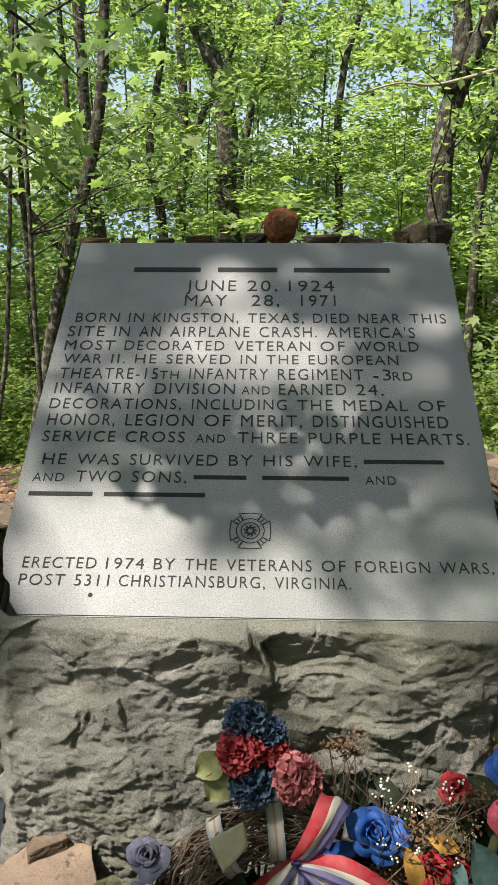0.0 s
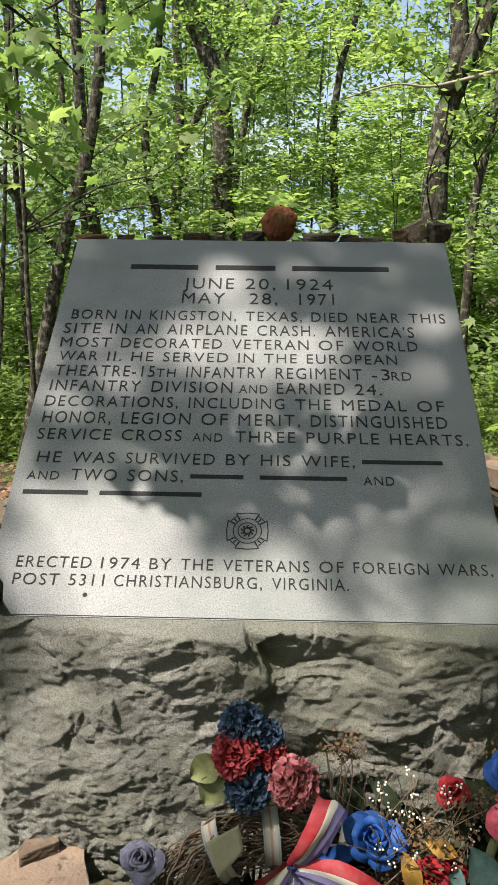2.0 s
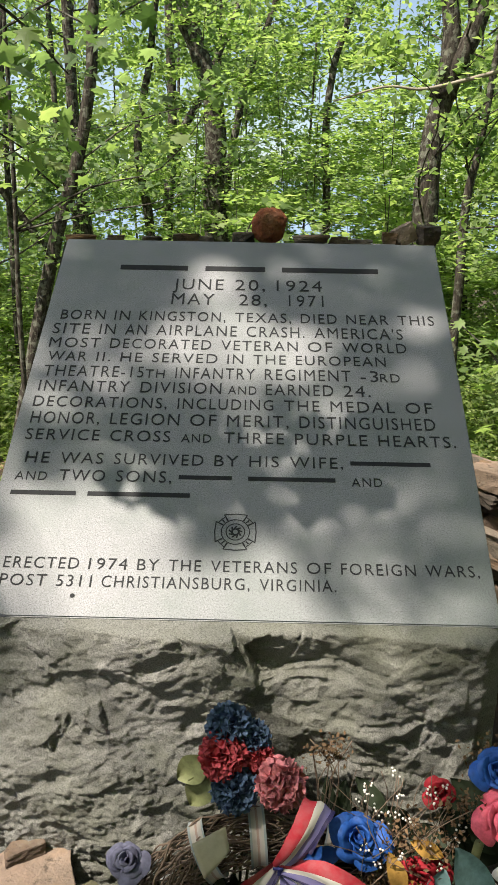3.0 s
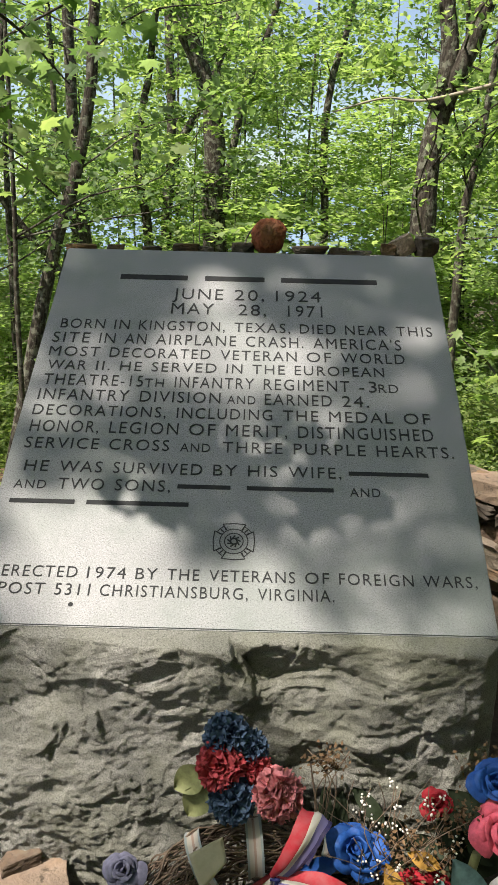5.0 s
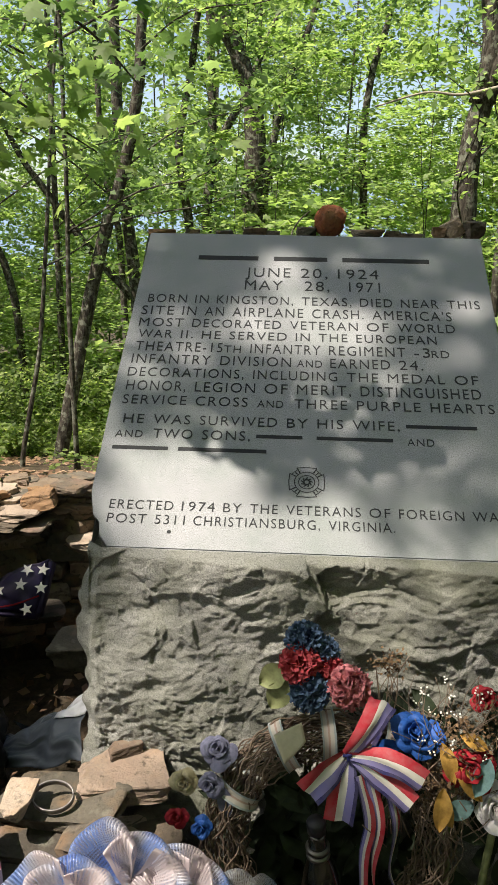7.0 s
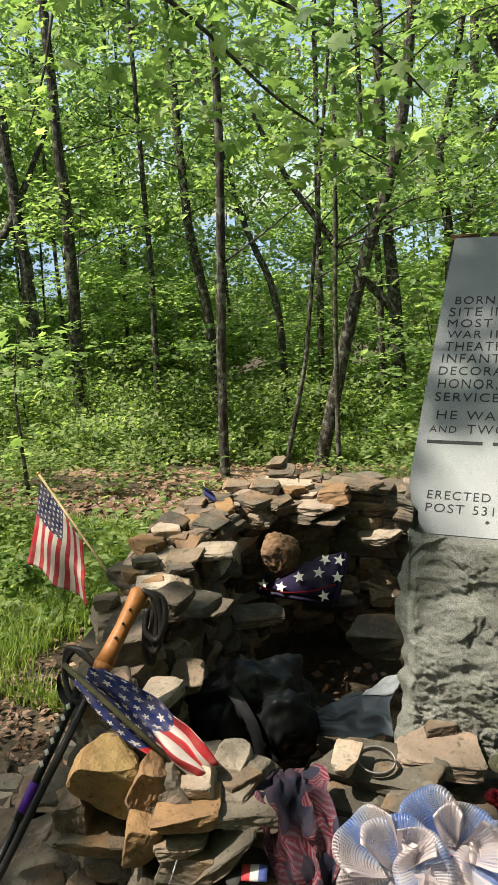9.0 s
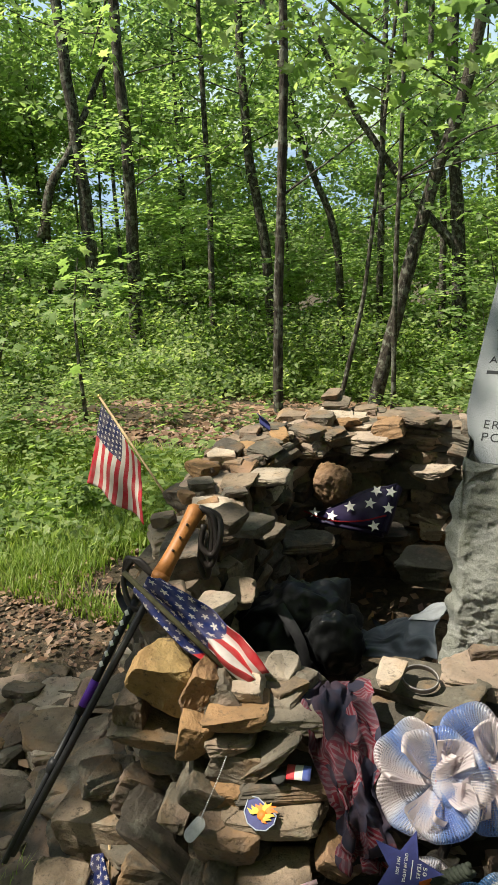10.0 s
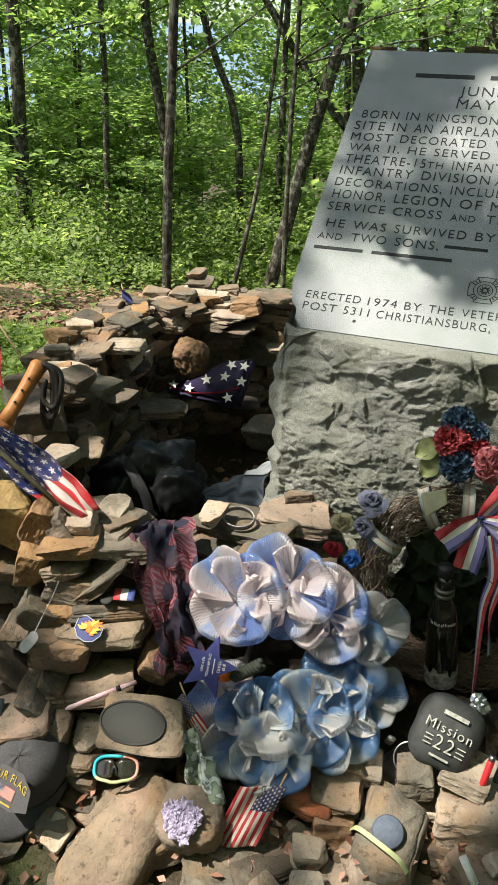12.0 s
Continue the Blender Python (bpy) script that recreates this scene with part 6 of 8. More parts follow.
blade(buds, (-0.15, 1.08, 0.4), 0.07, 0.03, PETAL_GREY, (0, -0.9, 0.3), -80)
part("stem", tube(curve_points([(-0.17, 1.12, 0.42), (-0.18, 1.14, 0.3), (-0.19, 1.15, 0.2)], 4), 0.004, 6), LEAF_OLIVE, buds)

# net ribbon wreath
net = thing("deco_net_wreath", "ruffled wreath of white and blue glittery deco net", "wreath")


def ruffle(at, r, normal, count, spin, net_cloth):
    """Puffed loops of net gathered at a knot, some cupped and some rolled back."""
    knot = part("ruffle", block(0.006, 0.006, 0.005, 0.0015), PETAL_CORAL, net, m=facing(at, normal))
    for i in range(count):
        k = i * 2.3 + at[0] * 30
        a = spin + i * math.tau / count + 0.22 * math.sin(k)
        ln = r * (0.9 + 0.25 * abs(math.sin(i * 1.9 + at[1] * 40)))
        cup = 0.42 if math.sin(k * 1.7) > -0.2 else 0.18
        tip = Matrix.Rotation(a, 3, "Z") @ Matrix.Rotation(0.3 * math.sin(k * 3.1), 3, "X")

        def fn(u, v):
            q = max(0.0, math.sin(math.pi * u))
            e = 2 * v - 1
            w = 0.62 * r * math.sin(e * 1.5) * (0.07 + 0.93 * q ** 0.65)
            z = r * (0.3 * math.sin(math.tau * u) * q + cup * e * e * q + 0.34 * q + 0.1 * math.sin(e * 7 + k) * q * q)
            p = Vector((ln * q ** 0.75 * math.sqrt(1 - 0.86 * e * e), w, z))
            p += 0.1 * r * q * noise.noise_vector(Vector((u * 2.6, v * 2.4, i * 3 + at[0] * 20)))
            return tip @ p
        part("net_loop", sheet(fn, 30, 18), net_cloth, knot, m=Matrix())


for at, r, lean, count, spin, cloth in (((-0.402, 0.89, 0.268), 0.088, -0.15, 5, 0.4, NET_WHITE), ((-0.31, 0.94, 0.288), 0.088, 0.0, 5, 1.1, NET_WHITE), ((-0.214, 0.945, 0.237), 0.085, 0.12, 5, 0.2, NET_WHITE),
                                        ((-0.11, 0.962, 0.215), 0.062, 0.3, 4, 0.7, NET_TEAL), ((-0.15, 0.905, 0.14), 0.08, 0.2, 5, 0.9, NET_TEAL), ((-0.095, 0.88, 0.085), 0.066, 0.35, 4, 0.3, NET_TEAL),
                                        ((-0.21, 0.8, 0.065), 0.082, 0.1, 5, 0.5, NET_TEAL), ((-0.14, 0.81, 0.045), 0.07, 0.2, 4, 1.3, NET_TEAL), ((-0.32, 0.735, 0.05), 0.085, 0.0, 5, 1.4, NET_TEAL),
                                        ((-0.392, 0.77, 0.065), 0.072, -0.2, 4, 0.1, NET_WHITE), ((-0.255, 0.71, 0.025), 0.07, 0.0, 4, 0.8, NET_TEAL)):
    ruffle(at, r * 1.2, (lean, -0.72, 0.69), count, spin, cloth)
bm = tube([(-0.25 + 0.13 * math.cos(k * math.tau / 48) + 0.004 * math.sin(5 * k), 0.89 + 0.08 * math.sin(k * math.tau / 48), 0.12 + 0.11 * math.sin(k * math.tau / 48) + 0.004 * math.sin(7 * k)) for k in range(48)], 0.011, 8, True)
part("base_ring", bm, LEATHER_DARK, net, "twisted vine base ring")

# bottle
bottle = thing("bottle", "dark glass bottle with worn white label standing in the wreath", "bottle", pose(0.055, 1.035, 0.036, 2, -5, 0))
part("glass", lathe([(0.0, 0.004), (0.034, 0.0), (0.038, 0.006), (0.038, 0.178), (0.0355, 0.208), (0.029, 0.236), (0.0215, 0.258), (0.018, 0.27), (0.0165, 0.3), (0.0155, 0.322), (0.0, 0.323)], 40), BOTTLE_GLASS, bottle)
for z in (0.262, 0.276):
    part("neck_ring", lathe([(0.0185, z), (0.0225, z + 0.001), (0.0225, z + 0.008), (0.0185, z + 0.009)], 32), FOIL, bottle, "dull foil neck ring")
part("cap", lathe([(0.0, 0.318), (0.0175, 0.318), (0.0178, 0.338), (0.016, 0.342), (0.0, 0.343)], 28), BLACK, bottle, "black screw cap")
bm = sheet(lambda u, v: Vector((0.0386 * math.sin((u - 0.5) * 3.0), -0.0386 * math.cos((u - 0.5) * 3.0), 0.012 + (0.052 + 0.03 * noise.noise(Vector((u * 9, 0, 2))) + 0.012 * noise.noise(Vector((u * 31, 0, 5)))) * v)), 60, 6)
part("body_label", bm, plain("torn_label", (0.36, 0.35, 0.33), 0.8, 0.85, 70), bottle, "torn white lower label")
me = lettering("The Cost of Freedom", -0.5, 0.5, 0.0, 0.009)
for v in me.vertices:
    a = v.co.x * 1.75
    v.co = Vector((0.0368 * math.sin(a), -(0.0368 + v.co.z) * math.cos(a), 0.2 + v.co.y))
me.materials.append(WHITE)
part("label_text", me, None, bottle, "white lettering round the shoulder")

# painted stone with lettering
painted = thing("painted_stone", "dark grey painted stone with white hand lettering", "painted stone", facing((0.083, 0.845, 0.072), (0.05, -0.78, 0.62), -15))
bm = bmesh.new()
bmesh.ops.create_icosphere(bm, subdivisions=4, radius=1)
for v in bm.verts:
    d = v.co.copy()
    k = (abs(d.x) ** 3.4 + abs(d.y) ** 3.4 + abs(d.z) ** 2.2) ** (-1 / 3)
    v.co = Vector((d.x * k * 0.07, d.y * k * 0.077, d.z * k * 0.036)) + d * 0.004 * noise.noise(d * 2)
part("stone_body", bm, SLATE, painted)
for text, a, b, v, h in (("#", -0.024, 0.03, 0.031, 0.026), ("Mission", -0.05, 0.05, 0.002, 0.021), ("22", -0.02, 0.022, -0.034, 0.03), ("#", -0.02, 0.022, -0.056, 0.014)):
    me = lettering(text, a, b, v, h, 0.0395)
    me.materials.clear()
    me.materials.append(CHALK)
    part("lettering", me, None, painted, "white hand-painted mark")
for sgn in (-1, 1):
    for k in range(3):
        x0 = -0.042 if sgn < 0 else 0.028
        me = lettering("#", x0, x0 + 0.018, -0.016 - k * 0.009, 0.006, 0.0385)
        me.materials.clear()
        me.materials.append(CHALK)
        part("stripe", me, None, painted)

# stone with disc and rubber band
banded = thing("banded_stone", "angular grey stone with a lime rubber band and round blue disc", "stone")
bm = bmesh.new()
rows = [[bm.verts.new((x * s + 0.003 * (1 - s), (y - 0.68) * s + 0.68, -0.056 + 0.34 * (y - 0.655) - dz)) for x, y in ((-0.05, 0.775), (0.075, 0.728), (0.056, 0.588), (-0.02, 0.585), (-0.066, 0.62))] for s, dz in ((0.95, 0.0), (1.06, 0.028), (1.0, 0.075))]
bm.faces.new(list(reversed(rows[0])))
bm.faces.new(rows[2])
for r0, r1 in zip(rows, rows[1:]):
    for k in range(5):
        bm.faces.new((r0[k], r0[(k + 1) % 5], r1[(k + 1) % 5], r1[k]))
bmesh.ops.recalc_face_normals(bm, faces=bm.faces)
bmesh.ops.bevel(bm, geom=bm.edges[:], offset=0.006, segments=2, affect="EDGES")
bmesh.ops.triangulate(bm, faces=bm.faces[:])
bmesh.ops.subdivide_edges(bm, edges=[e for e in bm.edges if e.calc_length() > 0.02], cuts=4)
for v in bm.verts:
    v.co += 0.004 * noise.noise_vector(v.co * 40) + 0.0015 * noise.noise_vector(v.co * 130)
part("stone_body", bm, STONE_GREY, banded)
part("disc", lathe([(0.0, -0.004), (0.03, -0.004), (0.033, 0.0), (0.03, 0.004), (0.0, 0.004)], 28), DISC, banded, "round blue-grey disc", m=facing((0.0, 0.655, -0.042), (0, -0.5, 0.87)))
strip([(-0.075, 0.658, -0.07), (-0.06, 0.646, -0.046), (-0.012, 0.624, -0.044), (0.03, 0.608, -0.052), (0.05, 0.602, -0.075)], 0.01, (0.4, 0.7, 0.5), RUBBER, banded, "rubber_band", "lime rubber band")

# oval plaque on its stone
plaque = thing("plaque_stone", "squared sandstone block bearing a dark oval plaque", "plaque", facing((-0.558, 0.637, 0.082), (0.05, -0.62, 0.78), 4))
put_stone(plaque, (0.004, 0, -0.037), (0.172, 0.094, 0.075), 0, 0, 0, "t", 5, name="stone_body")
bm = lathe([(0.0, 0.0), (1.0, 0.0), (0.97, 0.5), (0.9, 0.62), (0.0, 0.62)], 40)
part("plaque_plate", bm, PLAQUE, plaque, "dark oval metal plaque with raised rim", m=pose(0, 0, 0.002) @ Matrix.Diagonal((0.074, 0.045, 0.007, 1)))
bm = tube([(0.072 * math.cos(k * math.tau / 40), 0.0435 * math.sin(k * math.tau / 40), 0.006) for k in range(40)], 0.0028, 6, True)
part("rim", bm, PLAQUE, plaque)

# sunglasses
shades = thing("sunglasses", "wraparound sunglasses with aqua and lime frame lying on rock", "sunglasses", facing((-0.572, 0.575, 0.006), (0, -0.6, 0.8), 14) @ Matrix.Scale(1.02, 4))


def wrap_point(a):
    """The single wraparound rim, bowed like a shield."""
    c, d = math.cos(a), math.sin(a)
    x = 0.047 * math.copysign(abs(c) ** 0.62, c)
    return Vector((x, 0.024 * math.copysign(abs(d) ** 0.7, d) - 0.004 * (1 if d < 0 else 0.2) * math.exp(-(x / 0.012) ** 2), 0.008 - 3.2 * x * x))


for name, a0, a1, mt in (("rim", 80, 215, AQUA), ("rim", 215, 310, RUBBER), ("rim", 310, 440, plain("coral_plastic", (0.6, 0.3, 0.24), 0.4))):
    part(name, tube([wrap_point(radians(a0 + (a1 - a0) * k / 18)) for k in range(19)], 0.0036, 7), mt, shades)
for x0 in (-0.023, 0.023):
    part("lens", sheet(lambda u, v: Vector((x0 + 0.02 * (u * 2 - 1), 0.02 * (v * 2 - 1) * math.sqrt(max(0.02, 1 - 0.75 * (u * 2 - 1) ** 2)), 0.0055 - 3.2 * (x0 + 0.02 * (u * 2 - 1)) ** 2)), 10, 6, 0.001), LENS, shades, "dark smoked lens")
part("nose_bridge", tube(curve_points([(-0.006, -0.012, 0.006), (0.0, 0.004, 0.01), (0.006, -0.012, 0.006)], 4), 0.003, 6), BLACK, shades)
part("temple", tube(curve_points([(-0.047, 0.006, 0.0), (-0.044, 0.026, -0.016), (0.01, 0.036, -0.02), (0.045, 0.03, -0.022)], 5), 0.003, 6), BLACK, shades)
part("temple", tube(curve_points([(0.047, 0.006, 0.0), (0.054, 0.028, -0.016), (0.0, 0.042, -0.02)], 5), 0.003, 6), BLACK, shades)

# cap
cap = thing("baseball_cap", "faded black cap with an embroidered flag patch lying on the stones", "cap", facing((-0.78, 0.53, -0.03), (0.1, -0.5, 0.86), -12))


def crown_point(u, v):
    a = u * math.tau
    e = v * math.pi / 2
    r = 0.086 * math.cos(e) ** 0.75
    return Vector((r * math.cos(a), r * 1.08 * math.sin(a) + 0.02, 0.088 * math.sin(e) - 0.03 + 0.004 * noise.noise(Vector((a * 2, v * 4, 1)))))


part("crown", sheet(crown_point, 36, 12), CAP_CLOTH, cap)


def brim_point(u, v):
    a = math.pi + u * math.pi
    r0 = 0.084
    x = r0 * math.cos(a)
    y = r0 * 1.08 * math.sin(a) + 0.02
    return Vector((x * (1 + 0.08 * v), y - v * 0.07 * math.sin(u * math.pi) ** 0.6, -0.03 - 0.016 * (2 * u - 1) ** 2 - 0.012 * v))


part("brim", sheet(brim_point, 24, 6, 0.003), CAP_CLOTH, cap)
PATCH = facing((-0.755, 0.452, 0.02), (0.0, -0.86, 0.5), -12)
bm = bmesh.new()
bm.faces.new([bm.verts.new((x, y, 0)) for x, y in ((-0.06, -0.03), (-0.025, -0.045), (0.025, -0.045), (0.06, -0.03), (0.052, 0.015), (0.024, 0.038), (-0.024, 0.038), (-0.052, 0.015))])
pb = part("patch", bm, CAP_PATCH, None, "black embroidered patch", smooth=False)
pb.parent = cap
pb.matrix_basis = cap.matrix_basis.inverted() @ PATCH
me = lettering("OUR FLAG", -0.044, 0.044, 0.012, 0.017, 0.0012)
for v in me.vertices:
    v.co.y -= v.co.x * v.co.x * 6
me.materials.clear()
me.materials.append(YELLOW)
part("lettering", me, None, pb, "yellow embroidered words")
part("small_flag", sheet(lambda u, v: Vector((0.042 * (u - 0.5), 0.026 * (v - 0.5) - 0.012, 0.0015)), 2, 2), FLAG, pb, "embroidered flag")
me = lettering("#", -0.022, 0.022, -0.04, 0.009, 0.0012)
me.materials.clear()
me.materials.append(YELLOW)
part("lettering", me, None, pb, "yellow embroidered bar")

# amethyst on stone
gem = thing("amethyst_stone", "grey stone with a crust of pale violet amethyst crystals", "crystal")
lumpy("stone_body", gem, (-0.398, 0.566, -0.068), (0.14, 0.125, 0.1), STONE_GREY, (14, 0, 10), 0.16, 4.0)
bm = bmesh.new()
for k in range(300):
    a, r = rw.uniform(0, math.tau), math.sqrt(rw.uniform(0, 1))
    r *= 0.043 * (0.85 + 0.35 * noise.noise(Vector((math.cos(a) * 1.6, math.sin(a) * 1.6, 3))))
    lean = rw.uniform(-0.011, 0.011, 2)
    x, y = r * math.cos(a), r * math.sin(a) * 0.9
    add(bm, tube([(x, y, -0.004), (x + lean[0], y + lean[1], rw.uniform(0.0, 0.009))], [rw.uniform(0.003, 0.0068), 0.002], 5))
part("crystal_crust", bm, AMETHYST, gem, "pale violet crystals", smooth=False, m=facing((-0.402, 0.528, -0.018), (0, -0.5, 0.86)))


# star ornament
star = thing("star_ornament", "dark blue wooden star with white hand lettering", "ornament", facing((-0.422, 0.737, 0.198), (-0.05, -0.8, 0.6), -8))
bm = bmesh.new()
bm.faces.new([bm.verts.new(((0.068 if k % 2 == 0 else 0.03) * math.cos(math.pi / 2 + k * math.pi / 5), (0.068 if k % 2 == 0 else 0.03) * math.sin(math.pi / 2 + k * math.pi / 5), 0)) for k in range(10)])
ext = bmesh.ops.extrude_face_region(bm, geom=bm.faces[:])
bmesh.ops.translate(bm, vec=(0, 0, 0.005), verts=[v for v in ext["geom"] if isinstance(v, bmesh.types.BMVert)])
bmesh.ops.recalc_face_normals(bm, faces=bm.faces)
part("board", bm, NAVY, star, smooth=False)
LETTER_TURN = pose(0, 0, 0.0052, 0, 0, -80)
for text, a, b, v, h in (("50", -0.012, 0.002, 0.032, 0.007), ("YEARS", -0.016, 0.009, 0.021, 0.007), ("#", -0.018, 0.014, 0.01, 0.004), ("CIVIL AIR PATROL", -0.026, 0.022, -0.003, 0.0055), ("MAY 2021", -0.016, 0.012, -0.016, 0.0055)):
    me = lettering(text, a, b, v, h)
    me.materials.clear()
    me.materials.append(WHITE)
    part("lettering", me, None, star, "white hand lettering", m=LETTER_TURN)

# pen, tag, patch, ribbon pin, ring
pen = thing("pen", "pale pink ballpoint pen lying on a flat stone", "pen")
A, B = Vector((-0.713, 0.62, 0.085)), Vector((-0.584, 0.71, 0.125))
part("barrel", tube([A, A.lerp(B, 0.05), A.lerp(B, 0.72)], [0.0015, 0.0055, 0.006], 10), PINKPEN, pen)
part("grip", tube([A.lerp(B, 0.72), A.lerp(B, 0.78)], 0.0068, 10), BLACK, pen, "black pen ring")
part("button", tube([A.lerp(B, 0.78), B], [0.006, 0.0045], 10), PINKPEN, pen)
tag = thing("dog_tag", "metal identity tag on a bead chain hanging over stones", "dog tag")
bm = bmesh.new()
bm.faces.new([bm.verts.new((0.014 * math.cos(a), 0.014 * math.sin(a) + (0.013 if math.sin(a) > 0 else -0.013), 0)) for a in [(k + 0.5) * math.tau / 24 for k in range(24)]])
ext = bmesh.ops.extrude_face_region(bm, geom=bm.faces[:])
bmesh.ops.translate(bm, vec=(0, 0, 0.0015), verts=[v for v in ext["geom"] if isinstance(v, bmesh.types.BMVert)])
bmesh.ops.recalc_face_normals(bm, faces=bm.faces)
part("plate", bm, plain("scuffed_aluminium", (0.33, 0.33, 0.32), 0.6, 0.2, 90, metal=0.3), tag, smooth=False, m=facing((-0.818, 0.665, 0.205), (-0.15, -0.72, 0.68), -28))
ch = curve_points([(-0.808, 0.675, 0.227), (-0.803, 0.7, 0.25), (-0.796, 0.735, 0.28), (-0.79, 0.76, 0.31)], 10)
bm = bmesh.new()
for q in ch:
    bmesh.ops.create_icosphere(bm, subdivisions=1, radius=0.0018, matrix=Matrix.Translation(q))
part("chain", bm, STEEL, tag, "steel bead chain")["kind"] = "stuff"
badge = thing("cloth_patch", "embroidered shield patch with orange and yellow flames on blue", "patch", facing((-0.707, 0.74, 0.212), (0, -0.42, 0.9), -12))
bm = bmesh.new()
bm.faces.new([bm.verts.new((x, y, 0)) for x, y in ((-0.044, 0.018), (-0.036, -0.012), (-0.018, -0.027), (0.004, -0.03), (0.022, -0.022), (0.03, -0.004), (0.026, 0.012), (-0.006, 0.02), (-0.026, 0.024))])
part("backing", bm, NAVY, badge, smooth=False)
bm = tube([(-0.044, 0.018, 0.001), (-0.036, -0.012, 0.001), (-0.018, -0.027, 0.001), (0.004, -0.03, 0.001), (0.022, -0.022, 0.001), (0.03, -0.004, 0.001), (0.026, 0.012, 0.001), (-0.006, 0.02, 0.001), (-0.026, 0.024, 0.001)], 0.0014, 5, True)
part("stitched_edge", bm, plain("dusty_stitching", (0.3, 0.33, 0.4), 0.8), badge, "pale stitched edge")
for k in range(11):
    a = radians(-30 + 22 * k)
    ln = 0.022 + 0.012 * math.sin(k * 2.7) ** 2
    m = pose(-0.002, 0.0, 0.0022 + 0.0004 * (k % 3), 0, 0, math.degrees(a))
    part("flame", sheet(lambda u, v: Vector((ln * u, 0.009 * math.sin(math.pi * min(1, 0.15 + u * 0.85)) * (v - 0.5) + 0.003 * math.sin(7 * u + k), 0.002 * math.sin(math.pi * u))), 6, 3), (ORANGE, YELLOW, YELLOW, ORANGE)[k % 4], badge, m=m)
bm = lathe([(0, 0), (0.011, 0), (0.01, 0.0022), (0, 0.003)], 12)
part("centre", bm, ORANGE, badge, m=pose(0.0, 0.0, 0.002))
pin = thing("ribbon_pin", "small medal with red, white and blue ribbon on a flat stone", "medal", facing((-0.659, 0.82, 0.262), (0, -0.45, 0.88), 10))
part("ribbon", sheet(lambda u, v: Vector((0.05 * (v - 0.5), 0.03 * (u - 0.5), 0.004 + 0.003 * math.sin(u * 3))), 6, 6, 0.001), ribbon_material("medal_ribbon", (0.5, 0.03, 0.04), (0.7, 0.68, 0.62), (0.05, 0.1, 0.42)), pin)
bm = lathe([(0, 0), (0.014, 0), (0.016, 0.002), (0.014, 0.004), (0, 0.004)], 10)
part("medal", bm, PLAQUE, pin, "tarnished bronze medal", m=pose(-0.04, -0.012, 0.002))
band_ring = thing("bracelet", "tarnished grey metal cuff bracelet lying on a flat stone", "bracelet", facing((-0.478, 1.085, 0.352), (0.1, -0.45, 0.88)))
part("hoop", sheet(lambda u, v: Vector((0.04 * math.cos(u * math.tau), 0.03 * math.sin(u * math.tau), 0.017 * (v - 0.5))), 40, 3, 0.003), plain("tarnished_metal", (0.26, 0.24, 0.23), 0.45, 0.4, 120, metal=0.7), band_ring)


# flags
def stick_flag(label, base_at, tip, cloth, material, group="stick flags", stick_r=0.004, wood=None):
    """A flag on a stick: cloth(u, v) is the flag's surface."""
    f = thing("stick_flag", label, "flag", group=group)
    part("stick", tube([base_at, tip], stick_r, 8), wood or WOOD, f, "dark mossy stick" if wood else "pale wooden stick")
    if Vector(tip).z > 0.6:
        bm = bmesh.new()
        bmesh.ops.create_uvsphere(bm, u_segments=8, v_segments=6, radius=stick_r * 1.8, matrix=Matrix.Translation(tip))
        part("finial", bm, plain("gilt", (0.5, 0.38, 0.12), 0.4, metal=0.6), f, "small gilt tip")
    part("cloth", sheet(cloth, 34, 26, 0.0006), material, f, "striped cloth with starred blue canton")
    return f


def hang(p0, p1, down, out, fold, n=2.5):
    """Cloth between a hoist p0 to p1 that hangs off along down, with folds along out."""
    p0, p1, down, out = Vector(p0), Vector(p1), Vector(down), Vector(out)
    return lambda u, v: p1.lerp(p0, 1 - v) + down * u + out * fold * math.sin(n * math.tau * (v + 0.25 * u)) * (0.2 + u) + out * 0.02 * noise.noise(Vector((u * 3, v * 3, p0.x * 9)))


stick_flag("small cotton stars-and-stripes flag hanging from a leaning wooden stick", (-1.23, 1.5, 0.33), (-1.745, 1.76, 0.71),
           lambda u, v: hang((-1.52, 1.64, 0.535), (-1.725, 1.745, 0.69), (-0.055, -0.06, -0.275), (0.25, -0.95, 0.1), 0.011, 1.7)(u, v) + Vector((0.075, 0.02, 0.075)) * (1 - v) * u, FLAG)
stick_flag("stars-and-stripes flag draped over the front stones from its stick", (-0.8, 0.87, 0.4), (-1.09, 0.9, 0.595),
           lambda u, v: Vector((-1.05, 0.92, 0.56)).lerp(Vector((-0.775, 0.88, 0.41)), u) + Vector((0.058, 0.036, 0.05)) * (v - 0.45) * (0.7 + 0.5 * math.sin(u * 3.0)) + Vector((0.1, -0.7, 0.7)) * (0.016 * math.sin(v * 11 + u * 4) + 0.012 * math.sin(u * 8 + v * 3)) + 0.012 * noise.noise_vector(Vector((u * 4, v * 3, 6))), FLAG_DRAPED, stick_r=0.006, wood=plain("mossy_stick", (0.07, 0.065, 0.035), 0.9, 0.4, 60))
stick_flag("tiny stars-and-stripes flag stuck among front stones", (-0.26, 0.64, -0.1), (-0.215, 0.64, 0.06),
           lambda u, v: Vector((-0.205, 0.615, 0.055)) + Vector((-0.05, -0.05, -0.145)) * u + Vector((-0.1, 0.0, -0.04)) * (1 - v) + Vector((0, -0.8, 0.6)) * 0.008 * math.sin(8 * v + 4 * u), FLAG, stick_r=0.002)
